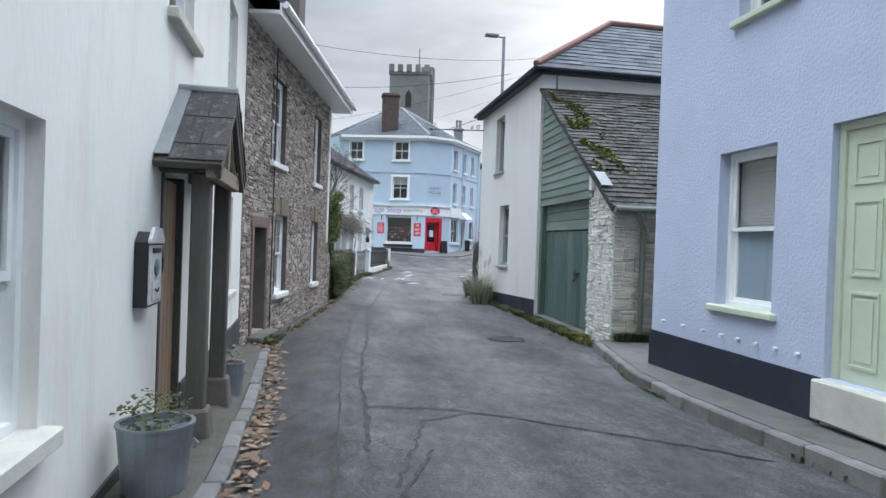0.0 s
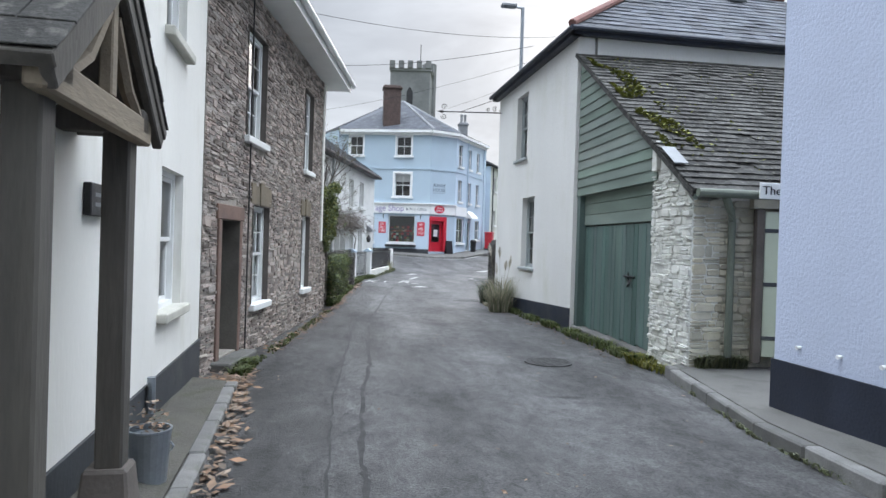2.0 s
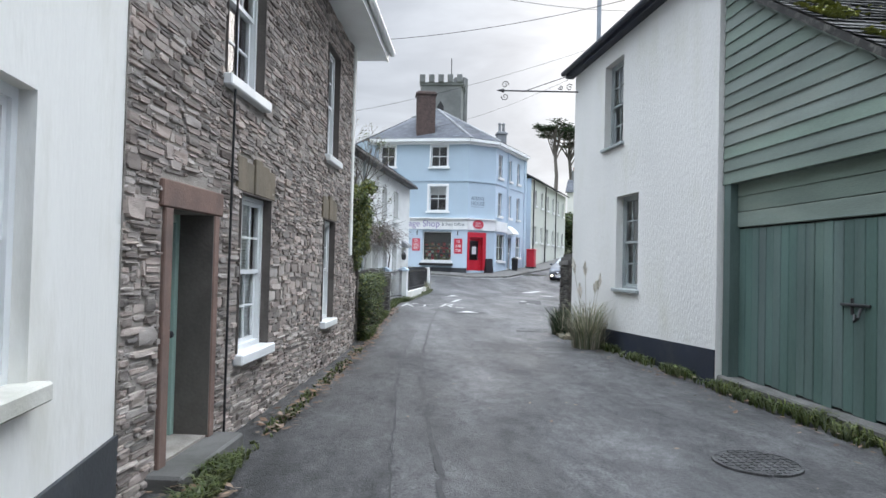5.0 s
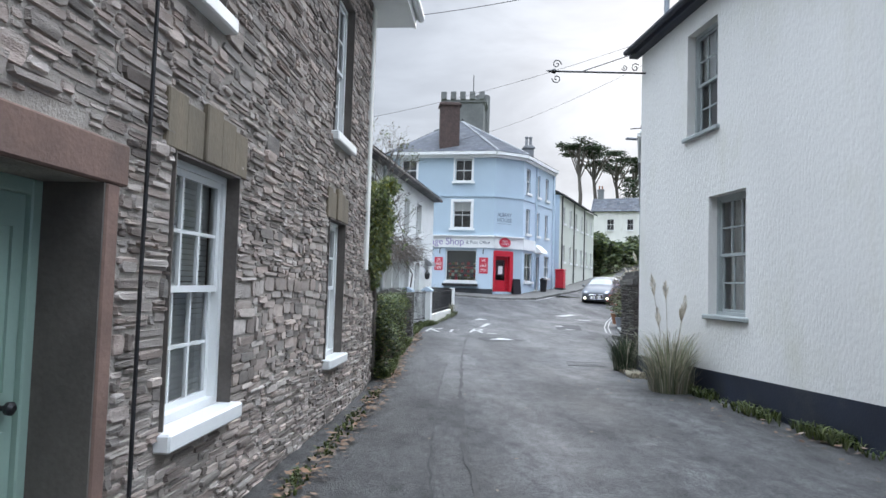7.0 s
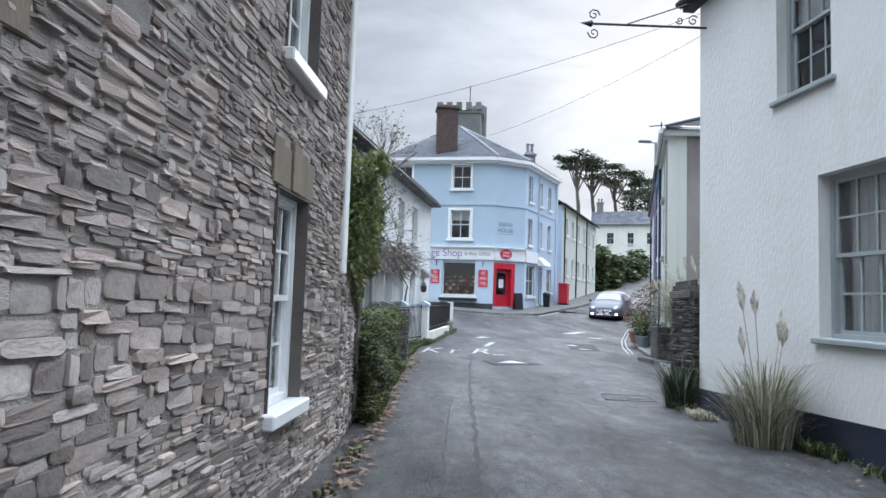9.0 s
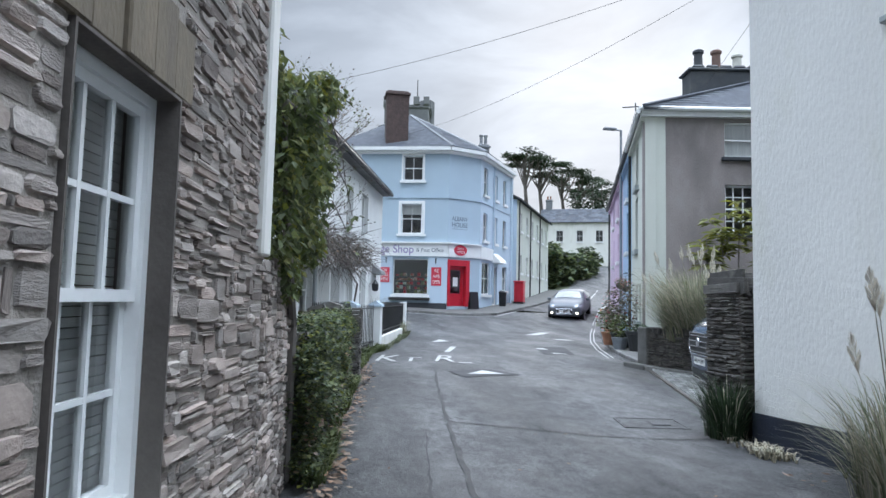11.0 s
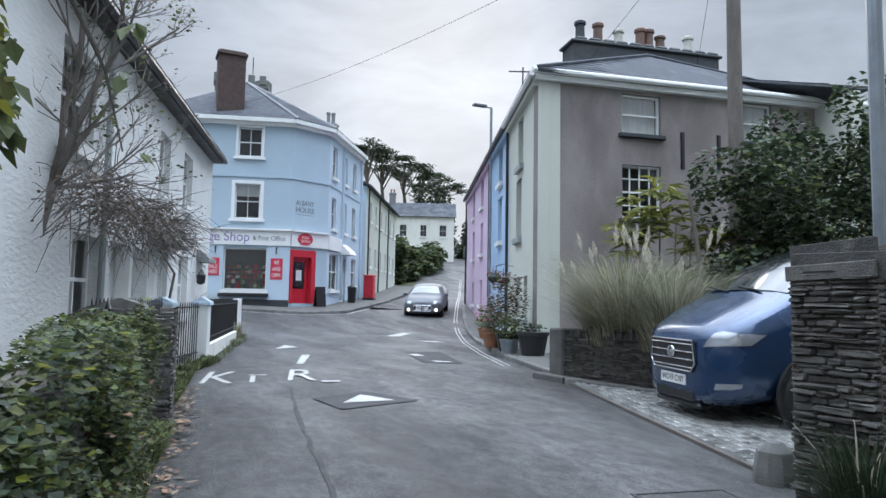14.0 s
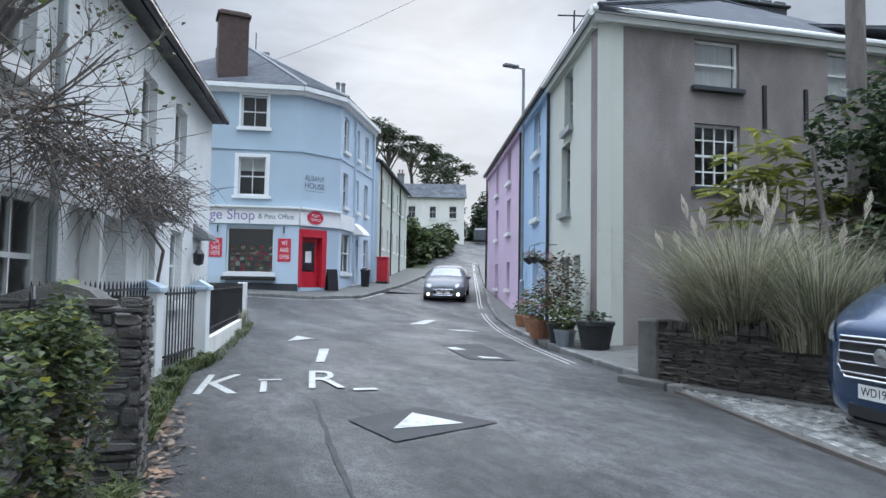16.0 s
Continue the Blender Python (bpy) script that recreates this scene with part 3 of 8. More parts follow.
def sash_window(parent, u0, u1, z0, z1, back=0.14, cols=2, rows=2, mat=None, sill=None, sill_out=0.08, sill_wide=0.06, sill_h=0.07, split=0.5, curtain=None, blind=None, frame_w=0.055, bars_low=True, film=None):
    """A sliding sash window set back in its opening: frame, two sashes with glazing bars, panes and sill."""
    mat = mat or WHITE_PAINT
    bm = bmesh.new()
    y1, y0 = -back, -back - 0.09
    add_ring(bm, u0, u1, z0, z1, frame_w, y0, y1, 0.05)
    win = part("window", bm, mat, parent)
    mid = z0 + (z1 - z0) * split
    a0, a1 = u0 + frame_w, u1 - frame_w
    for name, b0, b1, yy, bars in (("upper_sash", mid - 0.02, z1 - frame_w, y1 - 0.02, True), ("lower_sash", z0 + 0.05, mid + 0.02, y1 - 0.055, bars_low)):
        bm = bmesh.new()
        s = 0.042
        add_ring(bm, a0, a1, b0, b1, s, yy - 0.035, yy)
        sash = part(name, bm, mat, win)
        if bars:
            for i in range(1, cols):
                c = a0 + s + (a1 - a0 - 2 * s) * i / cols
                part("glazing_bar", box(c - 0.011, c + 0.011, yy - 0.03, yy - 0.005, b0 + s, b1 - s), mat, win)
            for i in range(1, rows):
                c = b0 + s + (b1 - b0 - 2 * s) * i / rows
                part("glazing_bar", box(a0 + s, a1 - s, yy - 0.029, yy - 0.006, c - 0.011, c + 0.011), mat, win)
        pane_part(a0 + s * 0.5, a1 - s * 0.5, yy - 0.02, b0 + s * 0.5, b1 - s * 0.5, win)
    if sill:
        part("sill", box(u0 - sill_wide, u1 + sill_wide, -back, sill_out, z0 - sill_h, z0 + 0.004, 0.012), sill, win)
    if curtain:
        bm = bmesh.new()
        for q0, q1 in curtain:
            k = 14
            top = [bm.verts.new((a0 + (a1 - a0) * (q0 + (q1 - q0) * i / k), y0 - 0.1 + 0.025 * (i % 2), z1)) for i in range(k + 1)]
            low = [bm.verts.new((v.co.x, v.co.y, z0)) for v in top]
            for i in range(k):
                bm.faces.new((top[i], top[i + 1], low[i + 1], low[i]))
        part("curtain", bm, CLOTH, win)
    if blind:
        bm = bmesh.new()
        zz = z1 - 0.06
        while zz > z1 - (z1 - z0) * blind:
            add_box(bm, a0, a1, y0 - 0.03, y0 - 0.012, zz, zz + 0.031)
            zz -= 0.035
        part("blind", bm, WHITE_PAINT, win)
    if film:
        part("window_film", box(a0, a1, y0 + 0.004, y0 + 0.008, z0 + 0.06, mid), film, win)
    # a dark sheet added behind the sashes in place of a shaded room
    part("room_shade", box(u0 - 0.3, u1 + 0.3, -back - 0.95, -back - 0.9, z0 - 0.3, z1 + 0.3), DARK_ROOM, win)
    return win


def panel_door(parent, u0, u1, z0, z1, back, mat, panels, frame_mat=None, frame_w=0.07, knob=None):
    """A panelled door in its frame; panels: (u0, u1, z0, z1) in fractions of the leaf."""
    bm = bmesh.new()
    add_box(bm, u0 + frame_w, u1 - frame_w, -back - 0.05, -back, z0, z1 - frame_w, 0.004)
    leaf = part("door", bm, mat, parent)
    bm = bmesh.new()
    for q in ((u0, u0 + frame_w, z0, z1), (u1 - frame_w, u1, z0, z1), (u0 + frame_w, u1 - frame_w, z1 - frame_w, z1)):
        add_box(bm, q[0], q[1], -back - 0.08, -back + 0.03, q[2], q[3], 0.006)
    part("door_frame", bm, frame_mat or mat, leaf)
    w, h = u1 - u0 - 2 * frame_w, z1 - z0 - frame_w
    for p0, p1, q0, q1 in panels:
        x0, x1, y0, y1 = u0 + frame_w + w * p0, u0 + frame_w + w * p1, z0 + h * q0, z0 + h * q1
        part("moulding", add_ring(bmesh.new(), x0, x1, y0, y1, 0.025, -back, -back + 0.014), mat, leaf)
        bm = box(x0 + 0.06, x1 - 0.06, -back, -back + 0.008, y0 + 0.06, y1 - 0.06, 0.003)
        part("door_panel", bm, mat, leaf)
    if knob:
        part("door_knob", lathe([(0.012, 0), (0.012, 0.03), (0.028, 0.035), (0.03, 0.055), (0.015, 0.068)], sides=12), IRON, leaf).matrix_local = pose(u0 + (u1 - u0) * knob[0], -back, z0 + (z1 - z0) * knob[1], -90)
    return leaf


# ---- ground ----
LEVELS = ((-60, 0.6), (-10, 0.1), (0, 0.0), (6.6, -0.19), (12, -0.25), (21, -0.29), (30, -0.28), (38, -0.24), (42, -0.12), (46, 0.22), (50, 0.66), (55.4, 0.95), (60, 1.2), (71.5, 2.1), (85, 4.2), (100, 6.6), (130, 9.5), (220, 16.0), (3000, 30.0))


def level(y):
    for (a, za), (b, zb) in zip(LEVELS, LEVELS[1:]):
        if y <= b:
            s = min(1, max(0, (y - a) / (b - a)))
            return za + (zb - za) * s
    return LEVELS[-1][1]


def gz(x, y):
    dip = 0.11 * min(1, max(0, (0.5 - x) / 1.4)) * min(1, max(0, (y - 3) / 4)) * min(1, max(0, (26 - y) / 6))
    return level(y) - dip


def sheet(name, xs, ys, drop, mat, rough=0.0, inside=None):
    verts, faces, index = [], [], {}
    for j, y in enumerate(ys):
        for i, x in enumerate(xs):
            index[i, j] = len(verts)
            verts.append((x, y, gz(x, y) - drop + rough * noise.noise((x * 0.35, y * 0.35, 3.0))))
    for j in range(len(ys) - 1):
        for i in range(len(xs) - 1):
            if inside is None or inside((xs[i] + xs[i + 1]) / 2, (ys[j] + ys[j + 1]) / 2):
                faces.append((index[i, j], index[i + 1, j], index[i + 1, j + 1], index[i, j + 1]))
    ob = raw(name, verts, faces, mat)
    for p in ob.data.polygons:
        p.use_smooth = True
    return ob


def steps(a, b, n):
    return [a + (b - a) * i / n for i in range(n + 1)]


tagged(sheet("ground", [-3000, -600, -150, -60] + steps(-40, 60, 40) + [150, 600, 3000], [-3000, -300, -60] + steps(-20, 140, 80) + [220, 500, 3000], 0.13, GROUND), "rough grassy ground under and round the village", "ground", kind="structure")
tagged(sheet("road", steps(-30, 24, 108), steps(-14, 49, 126), 0.0, ASPHALT, 0.025), "worn grey asphalt village lane with patches", "road", kind="structure")


def ribbon(name, line, left, right, lift, mat, n=40, thick=0.0):
    """A strip laid on the ground along a line of (x, y); left and right are distances from it."""
    pts = [Vector(p) for p in line]
    dense = [pts[i].lerp(pts[i + 1], k / n) for i in range(len(pts) - 1) for k in range(n)] + [pts[-1]]
    verts, faces = [], []
    for i, p in enumerate(dense):
        d = (dense[min(i + 1, len(dense) - 1)] - dense[max(i - 1, 0)]).normalized()
        side = Vector((-d.y, d.x))
        for q in (p + side * left, p - side * right):
            verts.append((q.x, q.y, gz(q.x, q.y) + lift))
            verts.append((q.x, q.y, gz(q.x, q.y) + lift - max(thick, 0.0)))
    for i in range(len(dense) - 1):
        a, b = 4 * i, 4 * i + 4
        faces.append((a, a + 2, b + 2, b))
        if thick:
            faces += [(a, b, b + 1, a + 1), (a + 2, a + 3, b + 3, b + 2)]
    return raw(name, verts, faces, mat)


def road_strip(name, left, right, lift, mat, label):
    """A band of other asphalt between two lines of (x, y) with the same number of points."""
    verts, faces, k = [], [], 10
    L = [Vector(a).lerp(Vector(b), q / k) for a, b in zip(left, left[1:]) for q in range(k)] + [Vector(left[-1])]
    R = [Vector(a).lerp(Vector(b), q / k) for a, b in zip(right, right[1:]) for q in range(k)] + [Vector(right[-1])]
    for a, b in zip(L, R):
        for q in range(5):
            p = a.lerp(b, q / 4)
            verts.append((p.x, p.y, gz(p.x, p.y) + lift + 0.025 * noise.noise((p.x * 0.35, p.y * 0.35, 3.0))))
    for i in range(len(L) - 1):
        for q in range(4):
            a = 5 * i + q
            faces.append((a, a + 1, a + 6, a + 5))
    return tagged(raw(name, verts, faces, mat), label, "road patch", kind="structure")


road_strip("road_strip", [(-0.6, -8), (-0.6, 4.2), (-0.7, 6.4), (-0.85, 9.0), (-0.95, 11.0), (-0.85, 13.0), (-0.4, 16.5), (0.0, 19.0), (0.45, 23.0), (0.9, 27.0)],
           [(-0.05, -8), (0.07, 4.2), (0.1, 6.4), (0.12, 9.0), (0.22, 11.0), (0.33, 13.0), (0.6, 16.5), (0.87, 19.0), (1.4, 23.0), (1.95, 27.0)], 0.004, ASPHALT_OLD, "darker coarse strip of old asphalt along the lane's edge")

HILL = ((9.2, 40.0), (13.6, 48.5), (19.5, 60), (26, 73), (33, 87), (41, 101), (50, 116), (60, 132))
tagged(ribbon("hill_road", HILL[1:], 3.0, 3.1, 0.004, ASPHALT, 8), "grey asphalt road climbing the hill", "road", kind="structure")


def slab(name, outline, lift, mat, label, thick=0.3):
    """A raised pavement with the given outline, following the ground."""
    bm = bmesh.new()
    top = [bm.verts.new((x, y, gz(x, y) + lift)) for x, y in outline]
    low = [bm.verts.new((x, y, gz(x, y) + lift - thick)) for x, y in outline]
    k = len(outline)
    bm.faces.new(top)
    for i in range(k):
        bm.faces.new((low[i], low[(i + 1) % k], top[(i + 1) % k], top[i]))
    bmesh.ops.recalc_face_normals(bm, faces=bm.faces[:])
    bmesh.ops.triangulate(bm, faces=[f for f in bm.faces if len(f.verts) > 4])
    return tagged(part(name, bm, mat), label, "pavement", kind="structure")


RIGHT_KERB = ((3.62, -8.0), (3.62, 3.8), (3.6, 5.0), (3.6, 6.3), (3.72, 7.75), (3.98, 8.9), (4.28, 10.2), (4.36, 10.5))
slab("pavement_1", [(x + 0.11, y) for x, y in RIGHT_KERB] + [(4.7, 10.6), (6.6, 10.6), (6.6, 8.0), (4.4, 8.0), (4.4, -8.0)], 0.145, PAVING, "narrow grey concrete pavement below the pale blue house")
LEFT_KERB = ((-0.62, -8.0), (-0.62, 4.2), (-0.72, 6.4), (-0.85, 8.6), (-0.95, 10.3))
slab("pavement_2", [(-1.6, -8.0)] + [(x - 0.12, y) for x, y in LEFT_KERB] + [(-1.6, 10.6)], 0.1, MOSSY_PAVING, "narrow mossy raised strip along the white cottage")
TERRACE_KERB = ((7.25, 28.2), (7.75, 30.2), (8.6, 32.9), (9.9, 36.4), (11.6, 40.4), (13.8, 45.2), (17.5, 52.6), (23, 63.5), (30, 77.5))
slab("pavement_3", [(x + 0.12, y) for x, y in TERRACE_KERB] + [(32.5, 77), (19.5, 52), (14, 41), (10, 30.5), (8.2, 28.2)], 0.1, PAVING, "grey pavement along the pastel terrace")
SHOP_KERB = ((-14, 51.6), (-3, 50.7), (3, 48.7), (6.8, 47.2), (8.9, 47.6), (10.6, 49.6), (13.6, 54.6), (18.5, 63.5), (22.5, 71.5))
slab("pavement_4", [(-14, 55)] + [(x, y) for x, y in SHOP_KERB] + [(20.4, 72), (14, 60), (9, 55)], 0.12, PAVING, "grey pavement round the corner shop")


# ---- houses ----
def closed_shell(house, length, depth, z0, z1, mat, thick=0.3, left=True, right=True):
    """Back and end walls behind a front wall of that length."""
    part("back_wall", box(0, length, -depth, -depth + thick, z0, z1), mat, house)
    if left:
        part("end_wall", box(0, thick, -depth + thick, -thick - 0.1, z0, z1), mat, house)
    if right:
        part("end_wall", box(length - thick, length, -depth + thick, -thick - 0.1, z0, z1), mat, house)


def slate_roof(name, house, corners, mat, gauge=0.24, width=0.36, lift=0.014, seed=1, keep=None):
    """Slates laid in courses on the quadrilateral eave-a, eave-b, ridge-b, ridge-a; a slab under them. corners: local points."""
    rnd = random.Random(seed)
    ea, eb, rb, ra = (Vector(c) for c in corners)
    n = (eb - ea).cross(ra - ea)
    if n.length < 1e-6:
        n = (eb - ea).cross(rb - ea)
    n.normalize()
    if n.z < 0:
        n = -n
    bm = bmesh.new()
    tri = (rb - ra).length < 1e-4
    top = [bm.verts.new(c) for c in ((ea, eb, rb) if tri else (ea, eb, rb, ra))]
    low = [bm.verts.new(v.co - n * 0.07) for v in top]
    bm.faces.new(top)
    bm.faces.new(low[::-1])
    for i in range(len(top)):
        j = (i + 1) % len(top)
        bm.faces.new((top[i], top[j], low[j], low[i]))
    bmesh.ops.recalc_face_normals(bm, faces=bm.faces[:])
    roof = part("roof", bm, mat, house)
    verts, faces = [], []
    courses = max(2, int(((ra + rb) / 2 - (ea + eb) / 2).length / gauge))
    for c in range(courses):
        s0, s1 = c / courses, min(1.0, (c + 1.35) / courses)
        a0, b0, a1, b1 = ea.lerp(ra, s0), eb.lerp(rb, s0), ea.lerp(ra, s1), eb.lerp(rb, s1)
        span = (b0 - a0).length
        if span < width * 0.6:
            continue
        k = max(1, int(span / width))
        off = 0.5 * (c % 2)
        edges = [0.0] + [min(1, (i + off + rnd.uniform(-0.06, 0.06)) / k) for i in range(1 if off == 0 else 0, k) if (i + off) > 0.1] + [1.0]
        for t0, t1 in zip(edges, edges[1:]):
            if t1 - t0 < 0.01:
                continue
            if keep and not keep(rnd, c / courses, (t0 + t1) / 2):
                continue
            g = 0.004 / span
            h0, h1 = lift + rnd.uniform(0.006, 0.02), lift * 0.3
            q = [a0.lerp(b0, t0 + g) + n * h0, a0.lerp(b0, t1 - g) + n * (h0 + rnd.uniform(-0.004, 0.004)), a1.lerp(b1, t1 - g) + n * h1, a1.lerp(b1, t0 + g) + n * h1]
            low2 = [q[0] - n * 0.009, q[1] - n * 0.009]
            i = len(verts)
            verts += [tuple(v) for v in q + low2]
            faces += [(i, i + 1, i + 2, i + 3), (i + 4, i + 5, i + 1, i)]
    tagged(raw("slating", verts, faces, mat, roof), kind="stuff")
    return roof


def chimney(house, x, y, z0, z1, wx, wy, mat, pots, pot_mat):
    st = part("chimney", box(x - wx / 2, x + wx / 2, y - wy / 2, y + wy / 2, z0, z1 - 0.25, 0.01), mat, house)
    bm = box(x - wx / 2 - 0.08, x + wx / 2 + 0.08, y - wy / 2 - 0.08, y + wy / 2 + 0.08, z1 - 0.25, z1 - 0.1, 0.02)
    add_box(bm, x - wx / 2 + 0.02, x + wx / 2 - 0.02, y - wy / 2 + 0.02, y + wy / 2 - 0.02, z1 - 0.1, z1, 0.03)
    part("chimney_cap", bm, mat, st)
    for px, py, h in pots:
        part("chimney_pot", lathe([(0.13, 0), (0.11, h * 0.2), (0.105, h * 0.8), (0.14, h * 0.84), (0.14, h * 0.95), (0.11, h)], (x + px, y + py, z1 - 0.02), 12), pot_mat, st)


# the white cottage on the left
COT_A, COT_B = (-1.52, 10.95), (-0.935, -6.0)
cottage = thing("cottage", facade(COT_A, COT_B), "white-rendered cottage with a slate-grey plinth and timber porch", "house")


def cu(y):
    return 10.95 - y


cot_open = [(7.79, 8.85, 0.58, 1.94), (4.75, 5.59, -0.15, 1.95), (1.16, 2.12, 0.68, 2.01), (4.5, 5.52, 3.22, 4.6), (1.2, 2.1, 3.26, 4.6)]
part("wall", wall_mesh(16.95, -0.6, 5.6, 0.35, cot_open), RENDER_WHITE, cottage)
closed_shell(cottage, 16.95, 6.0, -0.6, 5.6, RENDER_WHITE)
pl = bmesh.new()
for u0, u1, z0, z1 in ((-0.02, 4.72, 0.14, 0.11), (5.62, 7.5, 0.02, -0.02), (7.5, 16.9, -0.02, -0.1)):
    add_prism(pl, [(u0, -0.6), (u1, -0.6), (u1, z1), (u0, z0)], 0.001, 0.022, "y")
part("plinth", pl, PLINTH_GREY, cottage)
for (u0, u1, z0, z1), cols, sill_mat in ((cot_open[0], 2, SILL_STONE), (cot_open[2], 2, SILL_STONE), (cot_open[3], 2, SILL_STONE), (cot_open[4], 2, SILL_STONE)):
    sash_window(cottage, u0, u1, z0, z1, 0.08, cols, 1, WHITE_PAINT, sill_mat, 0.09, 0.06, 0.09, bars_low=False)
slate_roof("roof", cottage, ((-0.1, 0.3, 5.55), (17, 0.3, 5.55), (17, -3, 8.2), (-0.1, -3, 8.2)), SLATE, 0.4, 0.6)
slate_roof("roof", cottage, ((17, -6.3, 5.55), (-0.1, -6.3, 5.55), (-0.1, -3, 8.2), (17, -3, 8.2)), SLATE, 0.8, 1.2)
for u in (0, 16.6):
    part("gable", prism([(-6.0, 5.6), (0.0, 5.6), (-3.0, 8.1)], u, u + 0.3, "x"), RENDER_WHITE, cottage)
part("gutter", tube([(-0.1, 0.36, 5.5), (17, 0.36, 5.5)], 0.06), PLINTH, cottage)

# the stone house on the left
ST_A, ST_B = (-0.287, 18.42), (-1.51, 10.95)
stone_house = thing("stone_house", facade(ST_A, ST_B), "brown slate-rubble stone house with white sash windows", "house")


def su(y):
    return (18.42 - y) * 1.01332


st_open = [(su(12.33), su(11.58), -0.22, 1.62), (su(13.85), su(12.95), 0.36, 1.9), (su(17.06), su(16.32), 0.36, 1.88), (su(13.5), su(12.5), 2.88, 4.5), (su(17.15), su(16.35), 2.83, 4.5)]
st_core = [(a - 0.002, b + 0.002, c, d) for a, b, c, d in st_open]
stone_wall = part("wall", wall_mesh(7.569, -0.7, 5.25, 0.42, st_core), LIME_MORTAR, stone_house)
closed_shell(stone_house, 7.569, 6.0, -0.7, 5.25, RENDER_WHITE)
for i, (u0, u1, z0, z1) in enumerate(st_open):
    if i == 0:
        continue
    sash_window(stone_house, u0, u1, z0, z1, 0.07, 3, 2, WHITE_PAINT, WHITE_PAINT, 0.09, 0.05, 0.1, blind=0.97 if i < 3 else None)
    for a, b in ((u0, u0 + 0.012), (u1 - 0.012, u1)):
        part("window_reveal", box(a, b, -0.07, 0.022, z0 + 0.005, z1), REVEAL, stone_house)
    part("window_reveal", box(u0 + 0.012, u1 - 0.012, -0.07, 0.022, z1 - 0.012, z1), REVEAL, stone_house)
for i in (1, 2):
    u0, u1, z0, z1 = st_open[i]
    w0, w1, k = u0 - 0.12, u1 + 0.12, 5
    for j in range(k):
        a, b = w0 + (w1 - w0) * j / k, w0 + (w1 - w0) * (j + 1) / k
        part("lintel_stone", box(a + 0.004, b - 0.004, -0.2, 0.02 + 0.008 * (j % 3), z1 + 0.002, z1 + 0.3 + 0.03 * ((j * 7) % 3), 0.008), BROWNSTONE, stone_house)
u0, u1, z0, z1 = st_open[0]
bm = bmesh.new()
add_box(bm, u0 - 0.16, u1 + 0.18, -0.35, 0.035, z1 + 0.002, z1 + 0.2, 0.01)
part("door_lintel", bm, SANDSTONE, stone_house)
for a, b in ((u0 - 0.1, u0), (u1, u1 + 0.12)):
    part("door_jamb", box(a, b, -0.35, 0.03, -0.35, z1, 0.008), SANDSTONE, stone_house)
panel_door(stone_house, u0, u1, z0, z1, 0.3, SAGE_PAINT, ((0.1, 0.46, 0.08, 0.42), (0.54, 0.9, 0.08, 0.42), (0.1, 0.46, 0.5, 0.93), (0.54, 0.9, 0.5, 0.93)), knob=(0.2, 0.46))
rv = bmesh.new()
for a, b in ((u0 - 0.001, u0 + 0.012), (u1 - 0.012, u1 + 0.001)):
    add_box(rv, a, b, -0.27, 0.02, z0, z1)
part("door_reveal", rv, REVEAL, stone_house)
part("door_step", box(u0 - 0.2, u1 + 0.25, -0.3, 0.26, -0.6, -0.24, 0.02), PAVING, stone_house, "worn stone doorstep")
ev = bmesh.new()
add_box(ev, -0.62, 7.56, -0.45, 0.5, 5.07, 5.13)
add_box(ev, -0.62, 7.56, 0.5, 0.53, 5.05, 5.25)
part("soffit", ev, WHITE_PAINT, stone_house, "white-painted boarded soffit")
gt = bmesh.new()
add_tube(gt, [(-0.65, 0.59, 5.22), (7.56, 0.59, 5.22)], 0.06, 10)
part("gutter", gt, WHITE_PAINT, stone_house)
slate_roof("roof", stone_house, ((-0.65, 0.6, 5.27), (7.56, 0.6, 5.27), (7.56, -3, 7.9), (-0.65, -3, 7.9)), SLATE, 0.35, 0.5)
slate_roof("roof", stone_house, ((7.56, -6.3, 5.27), (-0.65, -6.3, 5.27), (-0.65, -3, 7.9), (7.56, -3, 7.9)), SLATE, 0.8, 1.2)
for u in (0.0, 7.26):
    part("gable", prism([(-6.0, 5.25), (-0.43, 5.25), (-3.0, 7.7)], u, u + 0.3, "x"), RENDER_WHITE, stone_house)
chimney(stone_house, 0.45, -1.2, 5.9, 9.4, 0.75, 0.86, REVEAL, ((0, -0.3, 0.5), (0, 0.3, 0.5)), POT_CLAY)
part("render_return", box(0.0, 0.17, -0.05, 0.045, 1.36, 5.06, 0.014), RENDER_WHITE, stone_house, "white render return at the house corner, cut short above the garden wall")
part("cable", tube([(st_open[0][0] - 0.28, 0.05, -0.4), (st_open[0][0] - 0.27, 0.055, 1.2), (st_open[0][0] - 0.3, 0.05, 2.6), (st_open[0][0] - 0.29, 0.05, 5.0)], 0.011, 6), IRON, stone_house)

# the pale blue house on the right
blue_house = thing("blue_house", facade((4.25, -6.0), (4.25, 8.25)), "pale lavender-blue roughcast house with a navy plinth", "house")


def bu(y):
    return y + 6.0


bl_open = [(bu(5.84), bu(6.8), 0.88, 2.57), (bu(4.12), bu(5.12), 0.4, 2.62), (bu(5.65), bu(6.55), 3.98, 5.4)]
part("wall", wall_mesh(14.25, -0.5, 6.2, 0.35, bl_open), RENDER_BLUE, blue_house)
closed_shell(blue_house, 14.25, 7.0, -0.5, 6.2, RENDER_BLUE)
part("plinth", box(bu(5.14), bu(8.252), 0.001, 0.022, -0.3, 0.4), PLINTH, blue_house)
part("plinth", box(bu(-6), bu(4.1), 0.001, 0.022, -0.3, 0.4), PLINTH, blue_house)
part("plinth_return", box(bu(8.251), bu(8.27), -7.0, 0.022, -0.3, 0.4), PLINTH, blue_house)
